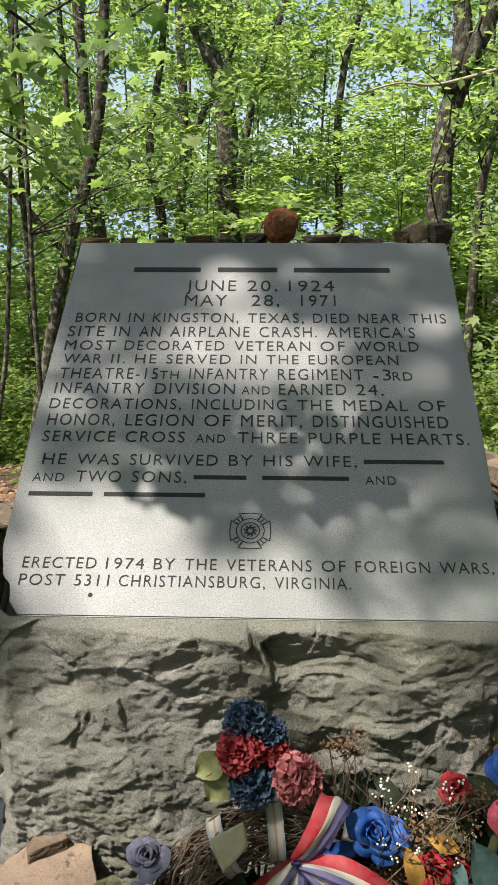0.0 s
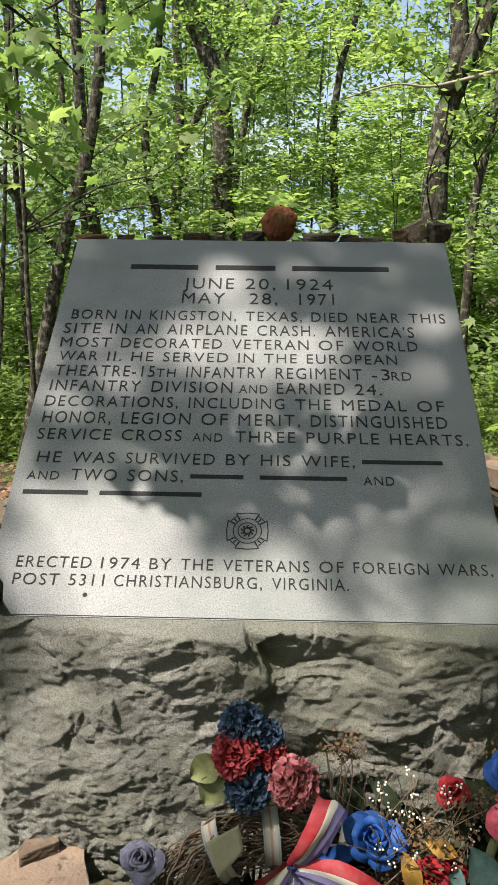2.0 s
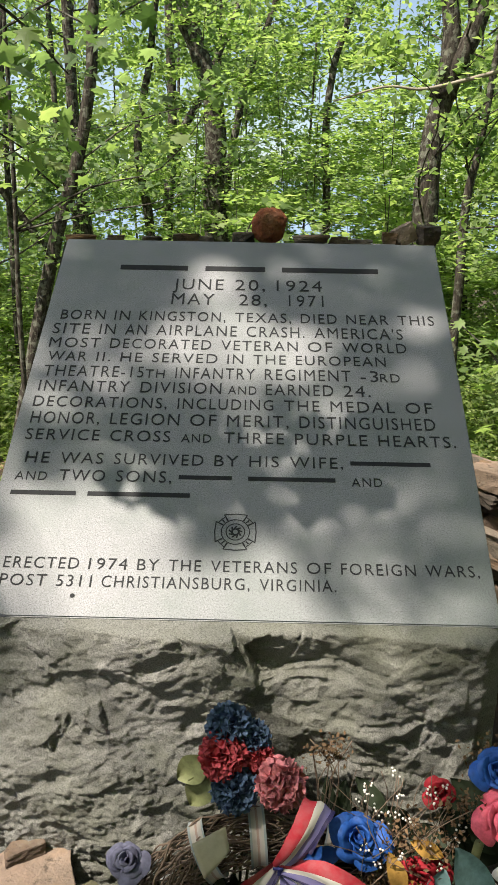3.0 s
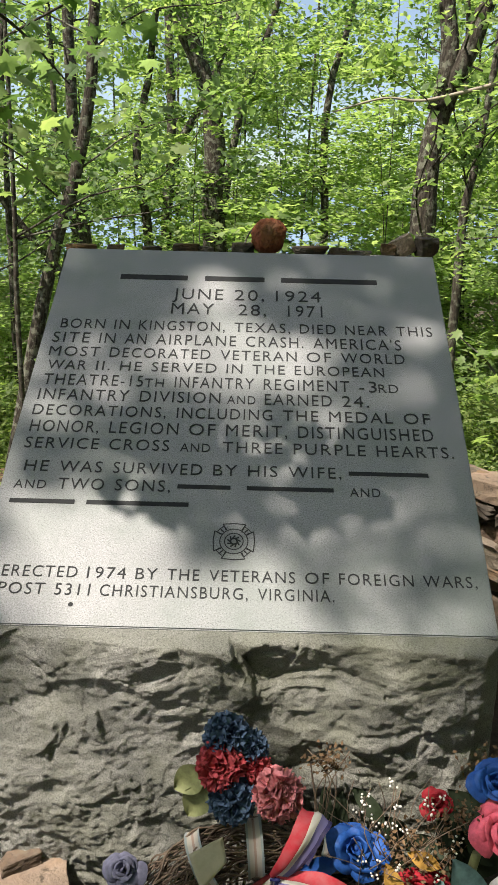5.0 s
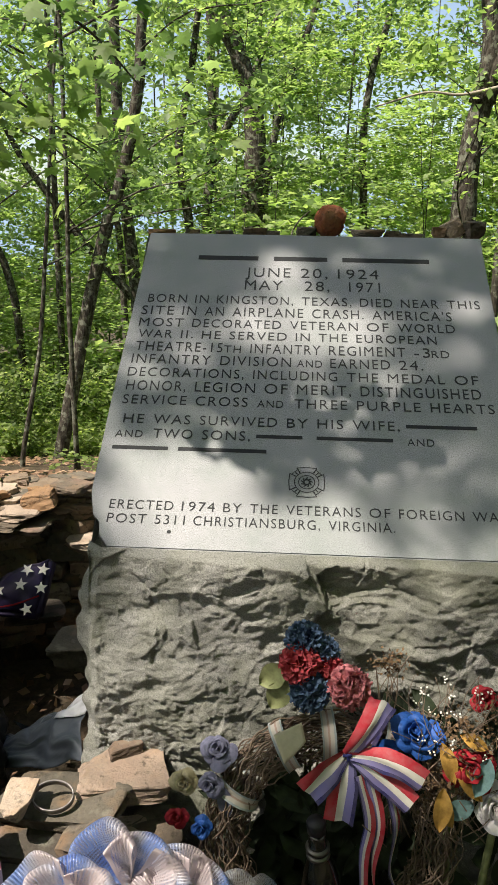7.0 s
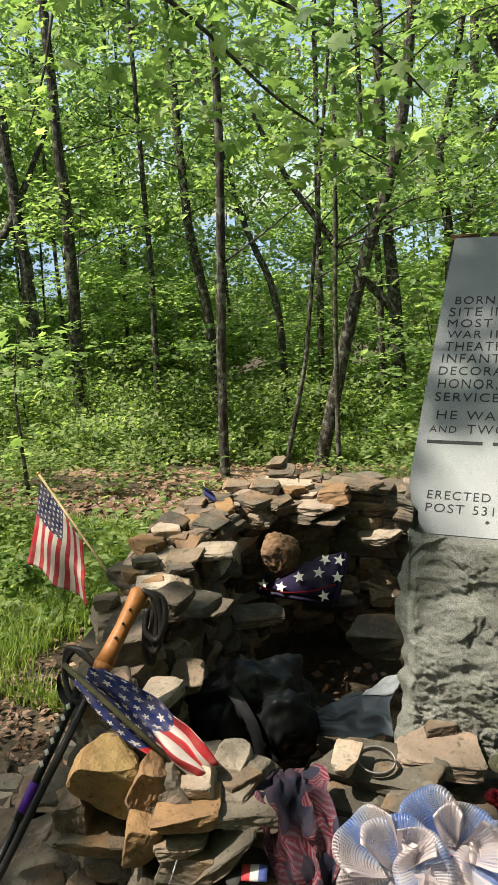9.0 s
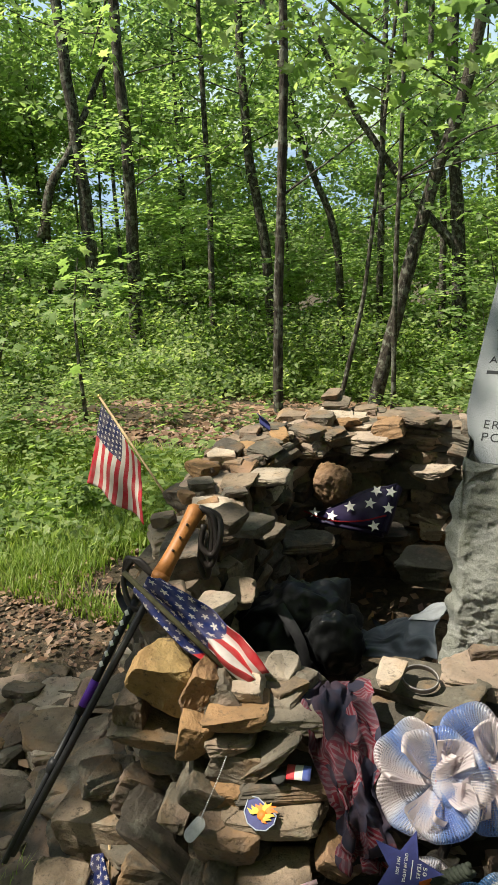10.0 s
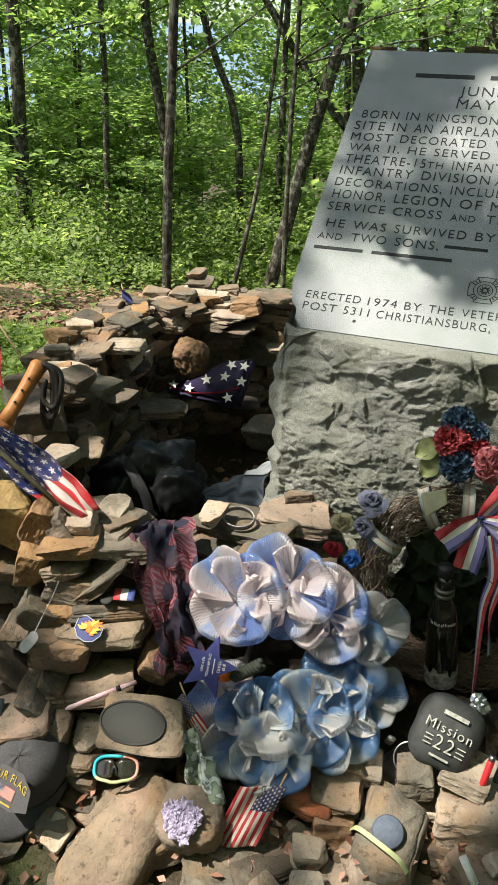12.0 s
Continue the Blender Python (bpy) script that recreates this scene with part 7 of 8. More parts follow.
stick_flag("tiny stars-and-stripes flag tucked under the star ornament", (-0.44, 0.72, 0.02), (-0.49, 0.735, 0.13),
           lambda u, v: Vector((-0.485, 0.7, 0.115)) + Vector((0.085, -0.02, -0.1)) * u + Vector((0.035, 0.01, 0.045)) * (v - 0.5) + Vector((0, -0.8, 0.6)) * 0.005 * math.sin(8 * v + 4 * u), FLAG, stick_r=0.002)
stick_flag("small crumpled stars-and-stripes flag leaning on brown rocks", (-1.04, 0.64, -0.13), (-1.085, 0.725, 0.0),
           lambda u, v: Vector((-1.082, 0.715, -0.006)).lerp(Vector((-1.012, 0.585, -0.105)), u) + Vector((0.05, 0.02, 0.0)) * (v - 0.4) * (0.5 + 0.9 * u) + Vector((-0.3, -0.8, 0.4)) * (0.01 * math.sin(9 * v + 3 * u) + 0.03), FLAG_DRAPED, stick_r=0.003)
stick_flag("tiny blue starred flag standing on the back stones", (-1.279, 2.120, 0.45), (-1.309, 2.120, 0.588),
           lambda u, v: Vector((-1.309, 2.108, 0.583)) + Vector((0.07, 0.0, -0.045)) * u * 0.6 + Vector((-0.012, 0.0, 0.05)) * (v - 1.0) * 0.9 + Vector((0, -1, 0)) * 0.005 * math.sin(8 * v), NAVY, stick_r=0.002)

# bunched old flag
rag = thing("crumpled_flag", "weathered dark flag cloth bunched over the edge of the stones", "flag")


def rag_point(u, v):
    c = curve_points([(-0.64, 1.01, 0.35), (-0.615, 0.92, 0.355), (-0.565, 0.85, 0.3), (-0.53, 0.81, 0.22), (-0.51, 0.785, 0.165), (-0.5, 0.78, 0.12)], 6)
    t = u * (len(c) - 1)
    i = min(int(t), len(c) - 2)
    p = c[i].lerp(c[i + 1], t - i)
    w = 0.15 * (1 - 0.38 * u) + 0.02 * math.sin(u * 9)
    q = p + Vector((0.9, 0.3, 0.05)) * w * (v - 0.5) + Vector((0, -0.75, 0.6)) * (0.014 * math.sin(v * 17 + u * 5) + 0.02 * math.sin(v * math.pi))
    return q + 0.022 * noise.noise_vector(Vector((u * 7, v * 6, 4))) + 0.01 * noise.noise_vector(Vector((u * 17, v * 14, 8)))


part("cloth", sheet(rag_point, 46, 30), FLAG_OLD, rag)

# folded triangle flag and red rock
tri = thing("folded_flag", "navy flag with white stars folded into a triangle on a ledge", "flag")
TRI = facing((-0.93, 2.1, 0.265), (0.1, -0.8, 0.6), 4)
bm = bmesh.new()
lo = [bm.verts.new(p) for p in ((-0.2, -0.06, -0.04), (0.11, -0.105, -0.04), (0.155, 0.095, -0.04), (0.02, 0.06, -0.04))]
hi = [bm.verts.new(p) for p in ((-0.19, -0.05, 0.0), (0.105, -0.1, 0.035), (0.15, 0.09, 0.03), (0.02, 0.055, 0.03))]
bm.faces.new(hi)
bm.faces.new(list(reversed(lo)))
for k in range(4):
    bm.faces.new((lo[k], lo[(k + 1) % 4], hi[(k + 1) % 4], hi[k]))
bmesh.ops.bevel(bm, geom=bm.edges[:], offset=0.014, segments=3, affect="EDGES")
bmesh.ops.triangulate(bm, faces=bm.faces[:])
bmesh.ops.subdivide_edges(bm, edges=[e for e in bm.edges if e.calc_length() > 0.03], cuts=2)
for v in bm.verts:
    v.co += 0.006 * noise.noise_vector(v.co * 28)
part("folded_cloth", bm, plain("navy_nylon", (0.02, 0.014, 0.048), 0.55, 0.3, 50), tri, m=TRI)
stars(tri, TRI, ((-0.15, -0.035, 0.018, 0.3), (-0.085, -0.045, 0.03, 0.1), (-0.02, -0.01, 0.04, 0.5), (0.05, 0.005, 0.044, 0.2), (0.07, -0.075, 0.042, 0.6), (0.115, -0.01, 0.046, 0.3), (0.12, 0.05, 0.042, 0.1), (0.07, 0.052, 0.042, 0.9)), 0.022, WHITE)
strip([TRI @ Vector((-0.19, -0.03, 0.014)), TRI @ Vector((-0.09, -0.062, 0.03)), TRI @ Vector((0.02, -0.06, 0.042)), TRI @ Vector((0.11, -0.035, 0.045))], 0.006, (0, 0, 1), PETAL_RED, tri, "red_fold", "red edge of the folded cloth")
red = thing("red_rock", "upright reddish brown rock on a stone ledge", "rock")
lumpy("stone_body", red, (-1.03, 2.12, 0.335), (0.13, 0.1, 0.145), STONE_ORANGE, (5, 12, 20), 0.2, 9.0)

# black bag and grey sheet in the hollow
pack = thing("backpack", "crumpled black nylon bag slumped in the hollow", "bag", pose(-0.905, 1.47, 0.11, 0, 0, 20) @ Matrix.Scale(1.15, 4))
bm = bmesh.new()
bmesh.ops.create_icosphere(bm, subdivisions=5, radius=1)
for v in bm.verts:
    d = v.co.copy()
    q = Vector((d.x * 0.15, d.y * 0.1, d.z * 0.16))
    v.co = q + d * (0.035 * noise.noise(d * 1.8) + 0.035 * abs(noise.noise(d * 3.5)) + 0.014 * abs(noise.noise(d * 9)))
part("body", bm, BLACK_CLOTH, pack)
bm = bmesh.new()
bmesh.ops.create_icosphere(bm, subdivisions=4, radius=1)
for v in bm.verts:
    d = v.co.copy()
    v.co = Vector((d.x * 0.07, d.y * 0.045, d.z * 0.08)) + d * 0.014 * noise.noise(d * 3)
part("pocket", bm, BLACK_CLOTH, pack, m=pose(0.08, -0.1, 0.06))
strip([(-0.05, -0.08, 0.15), (0.0, -0.13, 0.08), (0.02, -0.14, -0.03), (0.05, -0.12, -0.12)], 0.025, (1, 0, 0), BLACK, pack, "strap", "black webbing strap")
bag = thing("plastic_bag", "flattened slate grey plastic bag with a pale corner", "bag")


def bag_point(u, v):
    p = Vector((-0.79, 1.54, 0.05)).lerp(Vector((-0.49, 1.52, 0.27)).lerp(Vector((-0.475, 1.37, 0.27)), 1 - v), u)
    p += Vector((-0.02, 0.1 * (v - 0.5), 0.05 * math.sin(v * math.pi) - 0.02 * u)) + 0.022 * noise.noise_vector(Vector((u * 5, v * 4, 2)))
    return p + Vector((0, -0.5, 0.8)) * (0.016 * abs(noise.noise(Vector((u * 4, v * 13 + u * 3, 7)))) + 0.006 * abs(noise.noise(Vector((u * 9, v * 30 + u * 9, 3)))))


part("sheet", sheet(bag_point, 60, 50, 0.001), BAG, bag)
part("corner", sheet(lambda u, v: bag_point(0.7 + 0.3 * u + 0.08 * (1 - u) * v, 0.4 + 0.6 * v) + Vector((0, -0.003, 0.005)), 24, 24, 0.001), plain("pale_plastic", (0.55, 0.56, 0.58), 0.5, 0.25, 30), bag, "pale lining turned out at one corner")

# walking poles
pole = thing("trekking_pole", "black trekking pole with purple tape leaning on the stone wall", "trekking pole")
P0, P1 = Vector((-1.1, 0.95, 0.5)), Vector((-1.26, 0.585, 0.02))
part("upper_shaft", tube([P0, P0.lerp(P1, 0.45)], 0.0095, 12), BLACK, pole)
part("tape", tube([P0.lerp(P1, 0.32), P0.lerp(P1, 0.42)], 0.0105, 12), PURPLE, pole, "purple tape band")
part("lower_shaft", tube([P0.lerp(P1, 0.45), P1], 0.0075, 12), BLACK, pole)
part("clamp", tube([P0.lerp(P1, 0.62), P0.lerp(P1, 0.64), P0.lerp(P1, 0.67)], [0.012, 0.014, 0.011], 10), BLACK, pole, "black locking clamp")
ax = (P1 - P0).normalized()
for k in range(6):
    c0 = P0.lerp(P1, 0.06 + 0.04 * k)
    part("lettering", block(0.009, 0.012, 0.001, 0), WHITE, pole, "white printed mark", m=facing(c0 + Vector((0.0, -0.0072, 0.0066)), (0, -0.74, 0.67), 35))
part("collar", tube([P0, P0 - ax * 0.03], [0.011, 0.014], 10), BLACK, pole)
strip([P0 - ax * 0.02, P0 + Vector((-0.05, 0.02, 0.03)), P0 + Vector((-0.07, 0.03, -0.02)), P0 + Vector((-0.02, 0.0, -0.05)), P0 - ax * 0.01], 0.018, (0, 1, 0.3), BLACK, pole, "wrist_strap", "black wrist strap")
cane = thing("walking_stick", "black walking stick with a tan leather handle and dangling straps", "walking stick")
H0, H1 = Vector((-1.005, 1.09, 0.675)), Vector((-1.035, 0.965, 0.567))
part("shaft", tube([H1, Vector((-1.25, 0.6, 0.03))], 0.0085, 12), BLACK, cane)
hp = [H0 + (H0 - H1) * 0.05, H0, H0.lerp(H1, 0.2), H0.lerp(H1, 0.5), H0.lerp(H1, 0.8), H1]
part("handle", tube(hp, [0.016, 0.022, 0.019, 0.017, 0.018, 0.021], 14), LEATHER, cane, "tan leather wrapped handle")
for k in (0.25, 0.45, 0.65):
    part("stud", tube([H0.lerp(H1, k) + Vector((0.006, -0.012, 0.008)), H0.lerp(H1, k) + Vector((0.008, -0.018, 0.012))], 0.003, 8), LEATHER_DARK, cane)
part("collar", tube([H1, H1 + (H1 - H0) * 0.12], [0.022, 0.019], 14), LEATHER, cane)
for k, (w, d) in enumerate(((0.05, 0.13), (0.035, 0.16), (0.06, 0.1))):
    c0 = H0 + Vector((0.01, -0.005, 0.01))
    part("strap", tube(curve_points([c0, c0 + Vector((w * 0.7, 0.005 * k, -0.02)), c0 + Vector((w, -0.02, -d * 0.6)), c0 + Vector((w * 0.7, -0.03, -d)), c0 + Vector((w * 0.25, -0.03, -d * 0.8)), c0 + Vector((w * 0.3, -0.015, -d * 0.35))], 6), 0.0075, 6), LEATHER_DARK, cane, "dark leather strap")
for k in range(4):
    c0 = H1 + Vector((-0.02, 0, -0.01))
    part("cord", tube(curve_points([c0, c0 + Vector((-0.05 - 0.008 * k, 0.01, 0.03)), c0 + Vector((-0.085, 0.0, -0.02 - 0.01 * k)), c0 + Vector((-0.05, -0.03, -0.07)), c0 + Vector((-0.015, -0.02, -0.08))], 5), 0.0065, 6), LEATHER_DARK, cane)

# rounded boulder at the foot of the pile
boulder = thing("boulder", "smooth elongated tan boulder at the foot of the pile", "boulder")
along = Vector((0.11, 0.26, 0.12)).normalized()
flat = (Vector((0.1, -0.6, 0.8)) - along * along.dot(Vector((0.1, -0.6, 0.8)))).normalized()
bm = bmesh.new()
bmesh.ops.create_icosphere(bm, subdivisions=5, radius=1)
for v in bm.verts:
    d = v.co.copy()
    k = (abs(d.x) ** 2.8 + abs(d.y) ** 2.8 + abs(d.z) ** 2.8) ** (-1 / 2.8)
    k += 0.12 * noise.noise(d * 1.3 + Vector((4, 1, 2))) + 0.025 * noise.fractal(d * 6, 0.8, 2, 4)
    v.co = Vector((d.x * k * 0.165, d.y * k * (0.082 - 0.012 * d.x), d.z * k * 0.062))
part("stone_body", bm, STONE_TAN, boulder, m=Matrix.Translation((-0.527, 0.5, -0.125)) @ Matrix((along, flat.cross(along), flat)).transposed().to_4x4())

# small loose things in front
packet = thing("camouflage_packet", "folded camouflage-print packet lying among rocks", "packet")
part("wrap", sheet(lambda u, v: Vector((-0.455 + 0.075 * v + 0.04 * u, 0.655 - 0.05 * u + 0.02 * math.sin(6 * v), 0.06 - 0.1 * u + 0.014 * math.sin(5 * v + 4 * u))) + 0.012 * noise.noise_vector(Vector((u * 4, v * 4, 3))), 18, 16, 0.004), CAMO, packet)
tile = thing("slate_tile", "small square dark slate leaning on rocks", "tile", facing((-0.9, 0.588, 0.035), (0.0, -0.6, 0.8), 14))
part("plate", block(0.075, 0.07, 0.008, 0.002), plain("blue_slate", (0.022, 0.027, 0.032), 0.6, 0.4, 60), tile)
lighter = thing("lighter", "slim red plastic lighter standing between rocks", "lighter")
part("body", tube([(0.165, 0.772, -0.01), (0.178, 0.79, 0.085)], 0.0072, 10), RED, lighter)
part("cap", tube([(0.178, 0.79, 0.085), (0.1795, 0.792, 0.096)], 0.0066, 10), STEEL, lighter)
keys = thing("key_ring", "steel split ring with a small metal charm on the rocks", "key ring")
part("ring", tube([(0.015 + 0.032 * math.cos(k * math.tau / 28), 0.805 + 0.02 * math.sin(k * math.tau / 28), 0.012 + 0.028 * math.sin(k * math.tau / 28)) for k in range(28)], 0.002, 6, True), STEEL, keys)
part("charm", block(0.018, 0.006, 0.035, 0.003), STEEL, keys, m=pose(-0.03, 0.82, 0.035, 10, 20, 0))
tube_pen = thing("lip_balm", "small blue and white plastic tube lying between stones", "tube")
part("barrel", tube([(0.145, 0.615, 0.005), (0.175, 0.59, -0.03)], 0.008, 12), WHITE, tube_pen)
part("cap", tube([(0.175, 0.59, -0.03), (0.184, 0.582, -0.042)], 0.0085, 12), plain("blue_plastic", (0.03, 0.08, 0.4), 0.4), tube_pen, "blue cap")
foil = thing("foil_wrapper", "crumpled silver foil beside the painted stone", "wrapper")
bm = bmesh.new()
bmesh.ops.create_icosphere(bm, subdivisions=3, radius=0.026)
for v in bm.verts:
    v.co *= 0.7 + 0.7 * abs(noise.noise(v.co * 70))
part("ball", bm, STEEL, foil, smooth=False, m=pose(0.14, 0.9, 0.12))
bulb = thing("orange_bulb", "small orange ornament with a dark braided cord wrapping", "ornament")
part("bulb", lathe([(0.0, -0.03), (0.014, -0.026), (0.018, -0.01), (0.012, 0.006), (0.008, 0.012), (0.0, 0.012)], 14), ORANGE, bulb, m=pose(-0.392, 0.765, 0.155, 40, 70, 0))
g0, g1 = Vector((-0.372, 0.752, 0.17)), Vector((-0.312, 0.76, 0.216))
gx = (g1 - g0).normalized()
gs = gx.cross(Vector((0, -0.8, 0.6))).normalized()
bm = bmesh.new()
for k in range(3):
    add(bm, tube([g0.lerp(g1, i / 24) + 0.0085 * (gs * math.cos(i * 0.75 + k * 2.094) + gx.cross(gs) * math.sin(i * 0.75 + k * 2.094)) for i in range(25)], 0.0066, 7))
part("cord_wrap", bm, plain("dark_braided_cord", (0.03, 0.036, 0.026), 0.8, 0.5, 180), bulb, "dark green braided cord wrapping")


# stones along the memorial's top edge
def top_stone(x, z, w, h, d, tone, pick, yaw=0, rx=0, ry=0):
    ob = thing("small_stone", {"r": "rough red rock balanced on the memorial's top edge", "d": "dark flat stone laid on the memorial's top edge"}.get(tone, "small weathered stone laid on the memorial's top edge"), "stone", group="stones on the memorial")
    put_stone(ob, (x, 2.185, z - 0.004), (w * 0.85, d, h * 0.8), yaw, rx, ry, tone, pick, name="stone_body")


top_stone(-0.408, 1.392, 0.082, 0.022, 0.06, "o", 1, 10)
top_stone(-0.314, 1.391, 0.042, 0.024, 0.04, "g", 2)
top_stone(-0.224, 1.391, 0.05, 0.02, 0.04, "d", 4, 20)
top_stone(-0.139, 1.395, 0.072, 0.028, 0.05, "g", 5)
top_stone(-0.084, 1.391, 0.042, 0.02, 0.04, "g", 6)
top_stone(0.014, 1.398, 0.06, 0.034, 0.05, "d", 8)
red_top = thing("small_stone", "rough rounded red rock balanced on the memorial's top edge", "stone", group="stones on the memorial")
lumpy("stone_body", red_top, (0.081, 2.18, 1.424), (0.083, 0.075, 0.088), STONE_RED, (0, 8, 20), 0.16, 7.0)
top_stone(0.186, 1.393, 0.09, 0.026, 0.05, "d", 10, -5)
top_stone(0.262, 1.391, 0.042, 0.022, 0.04, "g", 11)
top_stone(0.318, 1.388, 0.066, 0.014, 0.04, "g", 12)
top_stone(0.393, 1.398, 0.042, 0.032, 0.04, "t", 13)
top_stone(0.43, 1.406, 0.06, 0.055, 0.03, "p", 14, 10, 0, -25)
top_stone(0.494, 1.406, 0.052, 0.05, 0.05, "d", 15, 20)

# ---- loose ground cover ----
rubble = thing("rubble", "small broken stones strewn round the foot of the rock pile", "rubble")
rg = np.random.default_rng(44)
for k in range(290):
    if k < 170:
        x, y = rg.uniform(-1.3, 1.0), rg.uniform(0.05, 0.8)
        w = rg.uniform(0.04, 0.13)
    else:
        x, y = rg.uniform(-1.85, -1.2), rg.uniform(0.4, 1.35)
        w = rg.uniform(0.05, 0.17)
    if 0.75 < y and -0.2 < x < 0.25:
        continue
    up = 0.16 * max(0, y - 0.45) if x > -1.2 else 0.12 * max(0, 1.7 + x)
    ob = put_stone(rubble, (x, y, ground_z(x, y) + up + w * 0.12), (w, w * rg.uniform(0.6, 1), w * rg.uniform(0.3, 0.6)), rg.uniform(0, 360), rg.uniform(-14, 14), rg.uniform(-14, 14),
              "gtpodr"[rg.choice(6, p=(0.42, 0.24, 0.16, 0.07, 0.09, 0.02))], int(rg.integers(99)), chips=w < 0.09)
    if x < -1.1 and 0.1 < y < 0.57:  # left clear for the grass
        bpy.data.objects.remove(ob)
for k in range(70):
    x, y = rg.uniform(-0.7, 0.4), rg.uniform(0.3, 0.7)
    w = rg.uniform(0.025, 0.07)
    if abs(x) < 0.12 and y > 0.55 or -0.36 < x < -0.17 and y > 0.5 or -0.66 < x < -0.38 and 0.36 < y < 0.62:
        continue
    put_stone(rubble, (x, y, -0.18 + 0.3 * (y - 0.3)), (w, w * rg.uniform(0.6, 1), w * rg.uniform(0.4, 0.8)), rg.uniform(0, 360), rg.uniform(-25, 25), rg.uniform(-25, 25), 'gtpor'[rg.choice(5, p=(0.2, 0.3, 0.25, 0.15, 0.1))], int(rg.integers(99)), chips=True)
for k in range(70):
    x, y = rg.uniform(-0.25, 0.75), rg.uniform(0.5, 1.25)
    if -0.16 < x < 0.24 and y > 0.88:
        continue
    w = rg.uniform(0.08, 0.2)
    put_stone(rubble, (x, y, -0.16 + 0.3 * (y - 0.5) - 0.06), (w, w * rg.uniform(0.6, 1), w * rg.uniform(0.35, 0.6)), rg.uniform(0, 360), rg.uniform(-12, 12), rg.uniform(-12, 12), "gtpd"[rg.choice(4, p=(0.5, 0.2, 0.1, 0.2))], int(rg.integers(99)))


def pebbles(name, n, box, sizes, material, seed, label):
    """Many small angular stones joined into one mesh."""
    r = np.random.default_rng(seed)
    x, y = r.uniform(box[0], box[1], n), r.normal((box[2] + box[3]) / 2, (box[3] - box[2]) / 4, n)
    s = r.uniform(*sizes, n)[:, None, None]
    six = np.array([(1, 0, 0), (0, 1, 0), (-1, 0, 0), (0, -1, 0), (0, 0, 1), (0, 0, -1)], float)[None] * r.uniform(0.5, 1.3, (n, 6, 1)) * np.array((1, 1, 0.55))
    six += r.normal(0, 0.12, six.shape)
    a = r.uniform(0, math.tau, n)
    turn = np.stack([np.cos(a), -np.sin(a), np.zeros(n), np.sin(a), np.cos(a), np.zeros(n), np.zeros(n), np.zeros(n), np.ones(n)], axis=1).reshape(n, 3, 3)
    z = np.array([ground_z(p, q) for p, q in zip(x, y)])
    v = (np.einsum("nij,nkj->nki", turn, six) * s + np.stack([x, y, z], axis=1)[:, None]).reshape(-1, 3)
    tri = np.array([(0, 1, 4), (1, 2, 4), (2, 3, 4), (3, 0, 4), (1, 0, 5), (2, 1, 5), (3, 2, 5), (0, 3, 5)])
    f = (np.arange(n)[:, None, None] * 6 + tri[None]).reshape(-1, 3)
    return tagged(part(name, mesh_of(name, v, f, material), None), label, "gravel", kind="stuff")


pebbles("gravel", 3600, (-3.0, -1.3, 1.1, 2.1), (0.002, 0.007), STONE_GREY, 58, "small broken grey stones on the trodden path")


def scatter(n, box, lift, keep=None):
    x0, x1, y0, y1 = box
    out = []
    while len(out) < n:
        x, y = rg.uniform(x0, x1), rg.uniform(y0, y1)
        if keep is None or keep(x, y):
            out.append((x, y, ground_z(x, y) + lift * rg.uniform(0.2, 1)))
    return np.array(out)


def off_ring(x, y):
    return not (-1.35 < x < 1.3 and 0.85 < y < 3.05)


c = scatter(9000, (-9, 7, 3.2, 9.5), 0.03, lambda x, y: noise.noise(Vector((x * 0.7, y * 0.7, 4))) > -0.15)
leaves("leaf_litter", c, np.full(len(c), 0.045), LITTER, flat=0.85, seed=51, label="brown dry leaves on the forest floor", kind="stuff")["category"] = "leaf litter"
c = scatter(2600, (-2.4, 1.6, -0.2, 3.4), 0.03, off_ring)
leaves("leaf_litter", c, np.full(len(c), 0.02), LITTER, flat=0.8, seed=52, label="scattered brown leaf fragments between the stones", kind="stuff")["category"] = "leaf litter"
c = np.concatenate([np.stack([rg.uniform(-1.05, -0.45, 260), rg.uniform(1.25, 2.2, 260), rg.uniform(-0.17, -0.1, 260)], axis=1)])
leaves("leaf_litter", c, np.full(len(c), 0.02), LITTER, flat=0.6, seed=53, label="dead leaves caught in the hollow behind the stones", kind="stuff")["category"] = "leaf litter"


c = np.stack([rg.uniform(-0.8, 0.4, 420), rg.uniform(0.3, 0.72, 420), np.zeros(420)], axis=1)
c[:, 2] = -0.17 + 0.3 * (c[:, 1] - 0.3) + rg.uniform(-0.05, 0.0, 420)
leaves("leaf_litter", c, np.full(len(c), 0.013), leaf_material("pink_dry_leaf", (0.16, 0.07, 0.045), (0.34, 0.17, 0.12), (0.5, 0.3, 0.23), 0.15), flat=0.6, seed=57, label="pinkish brown dead leaves between the front stones", kind="stuff")["category"] = "leaf litter"


def heap(n, x0, y0, r):
    out = []
    for _ in range(n):
        x, y = x0 + rg.normal(0, r), y0 + rg.normal(0, r * 0.55)
        out.append((x, y, ground_z(x, y) + 0.035 * rg.uniform(0.2, 1)))
    return np.array(out)


c = np.concatenate([heap(1500, -2.6, 3.95, 0.5), heap(500, -3.6, 3.7, 0.35), heap(1600, -1.6, 4.9, 0.7)])
leaves("leaf_litter", c, np.full(len(c), 0.03), LITTER, flat=0.7, seed=54, label="drift of russet dead leaves beside the stones", kind="stuff")["category"] = "leaf litter"
c = heap(1000, -2.15, 1.65, 0.34)
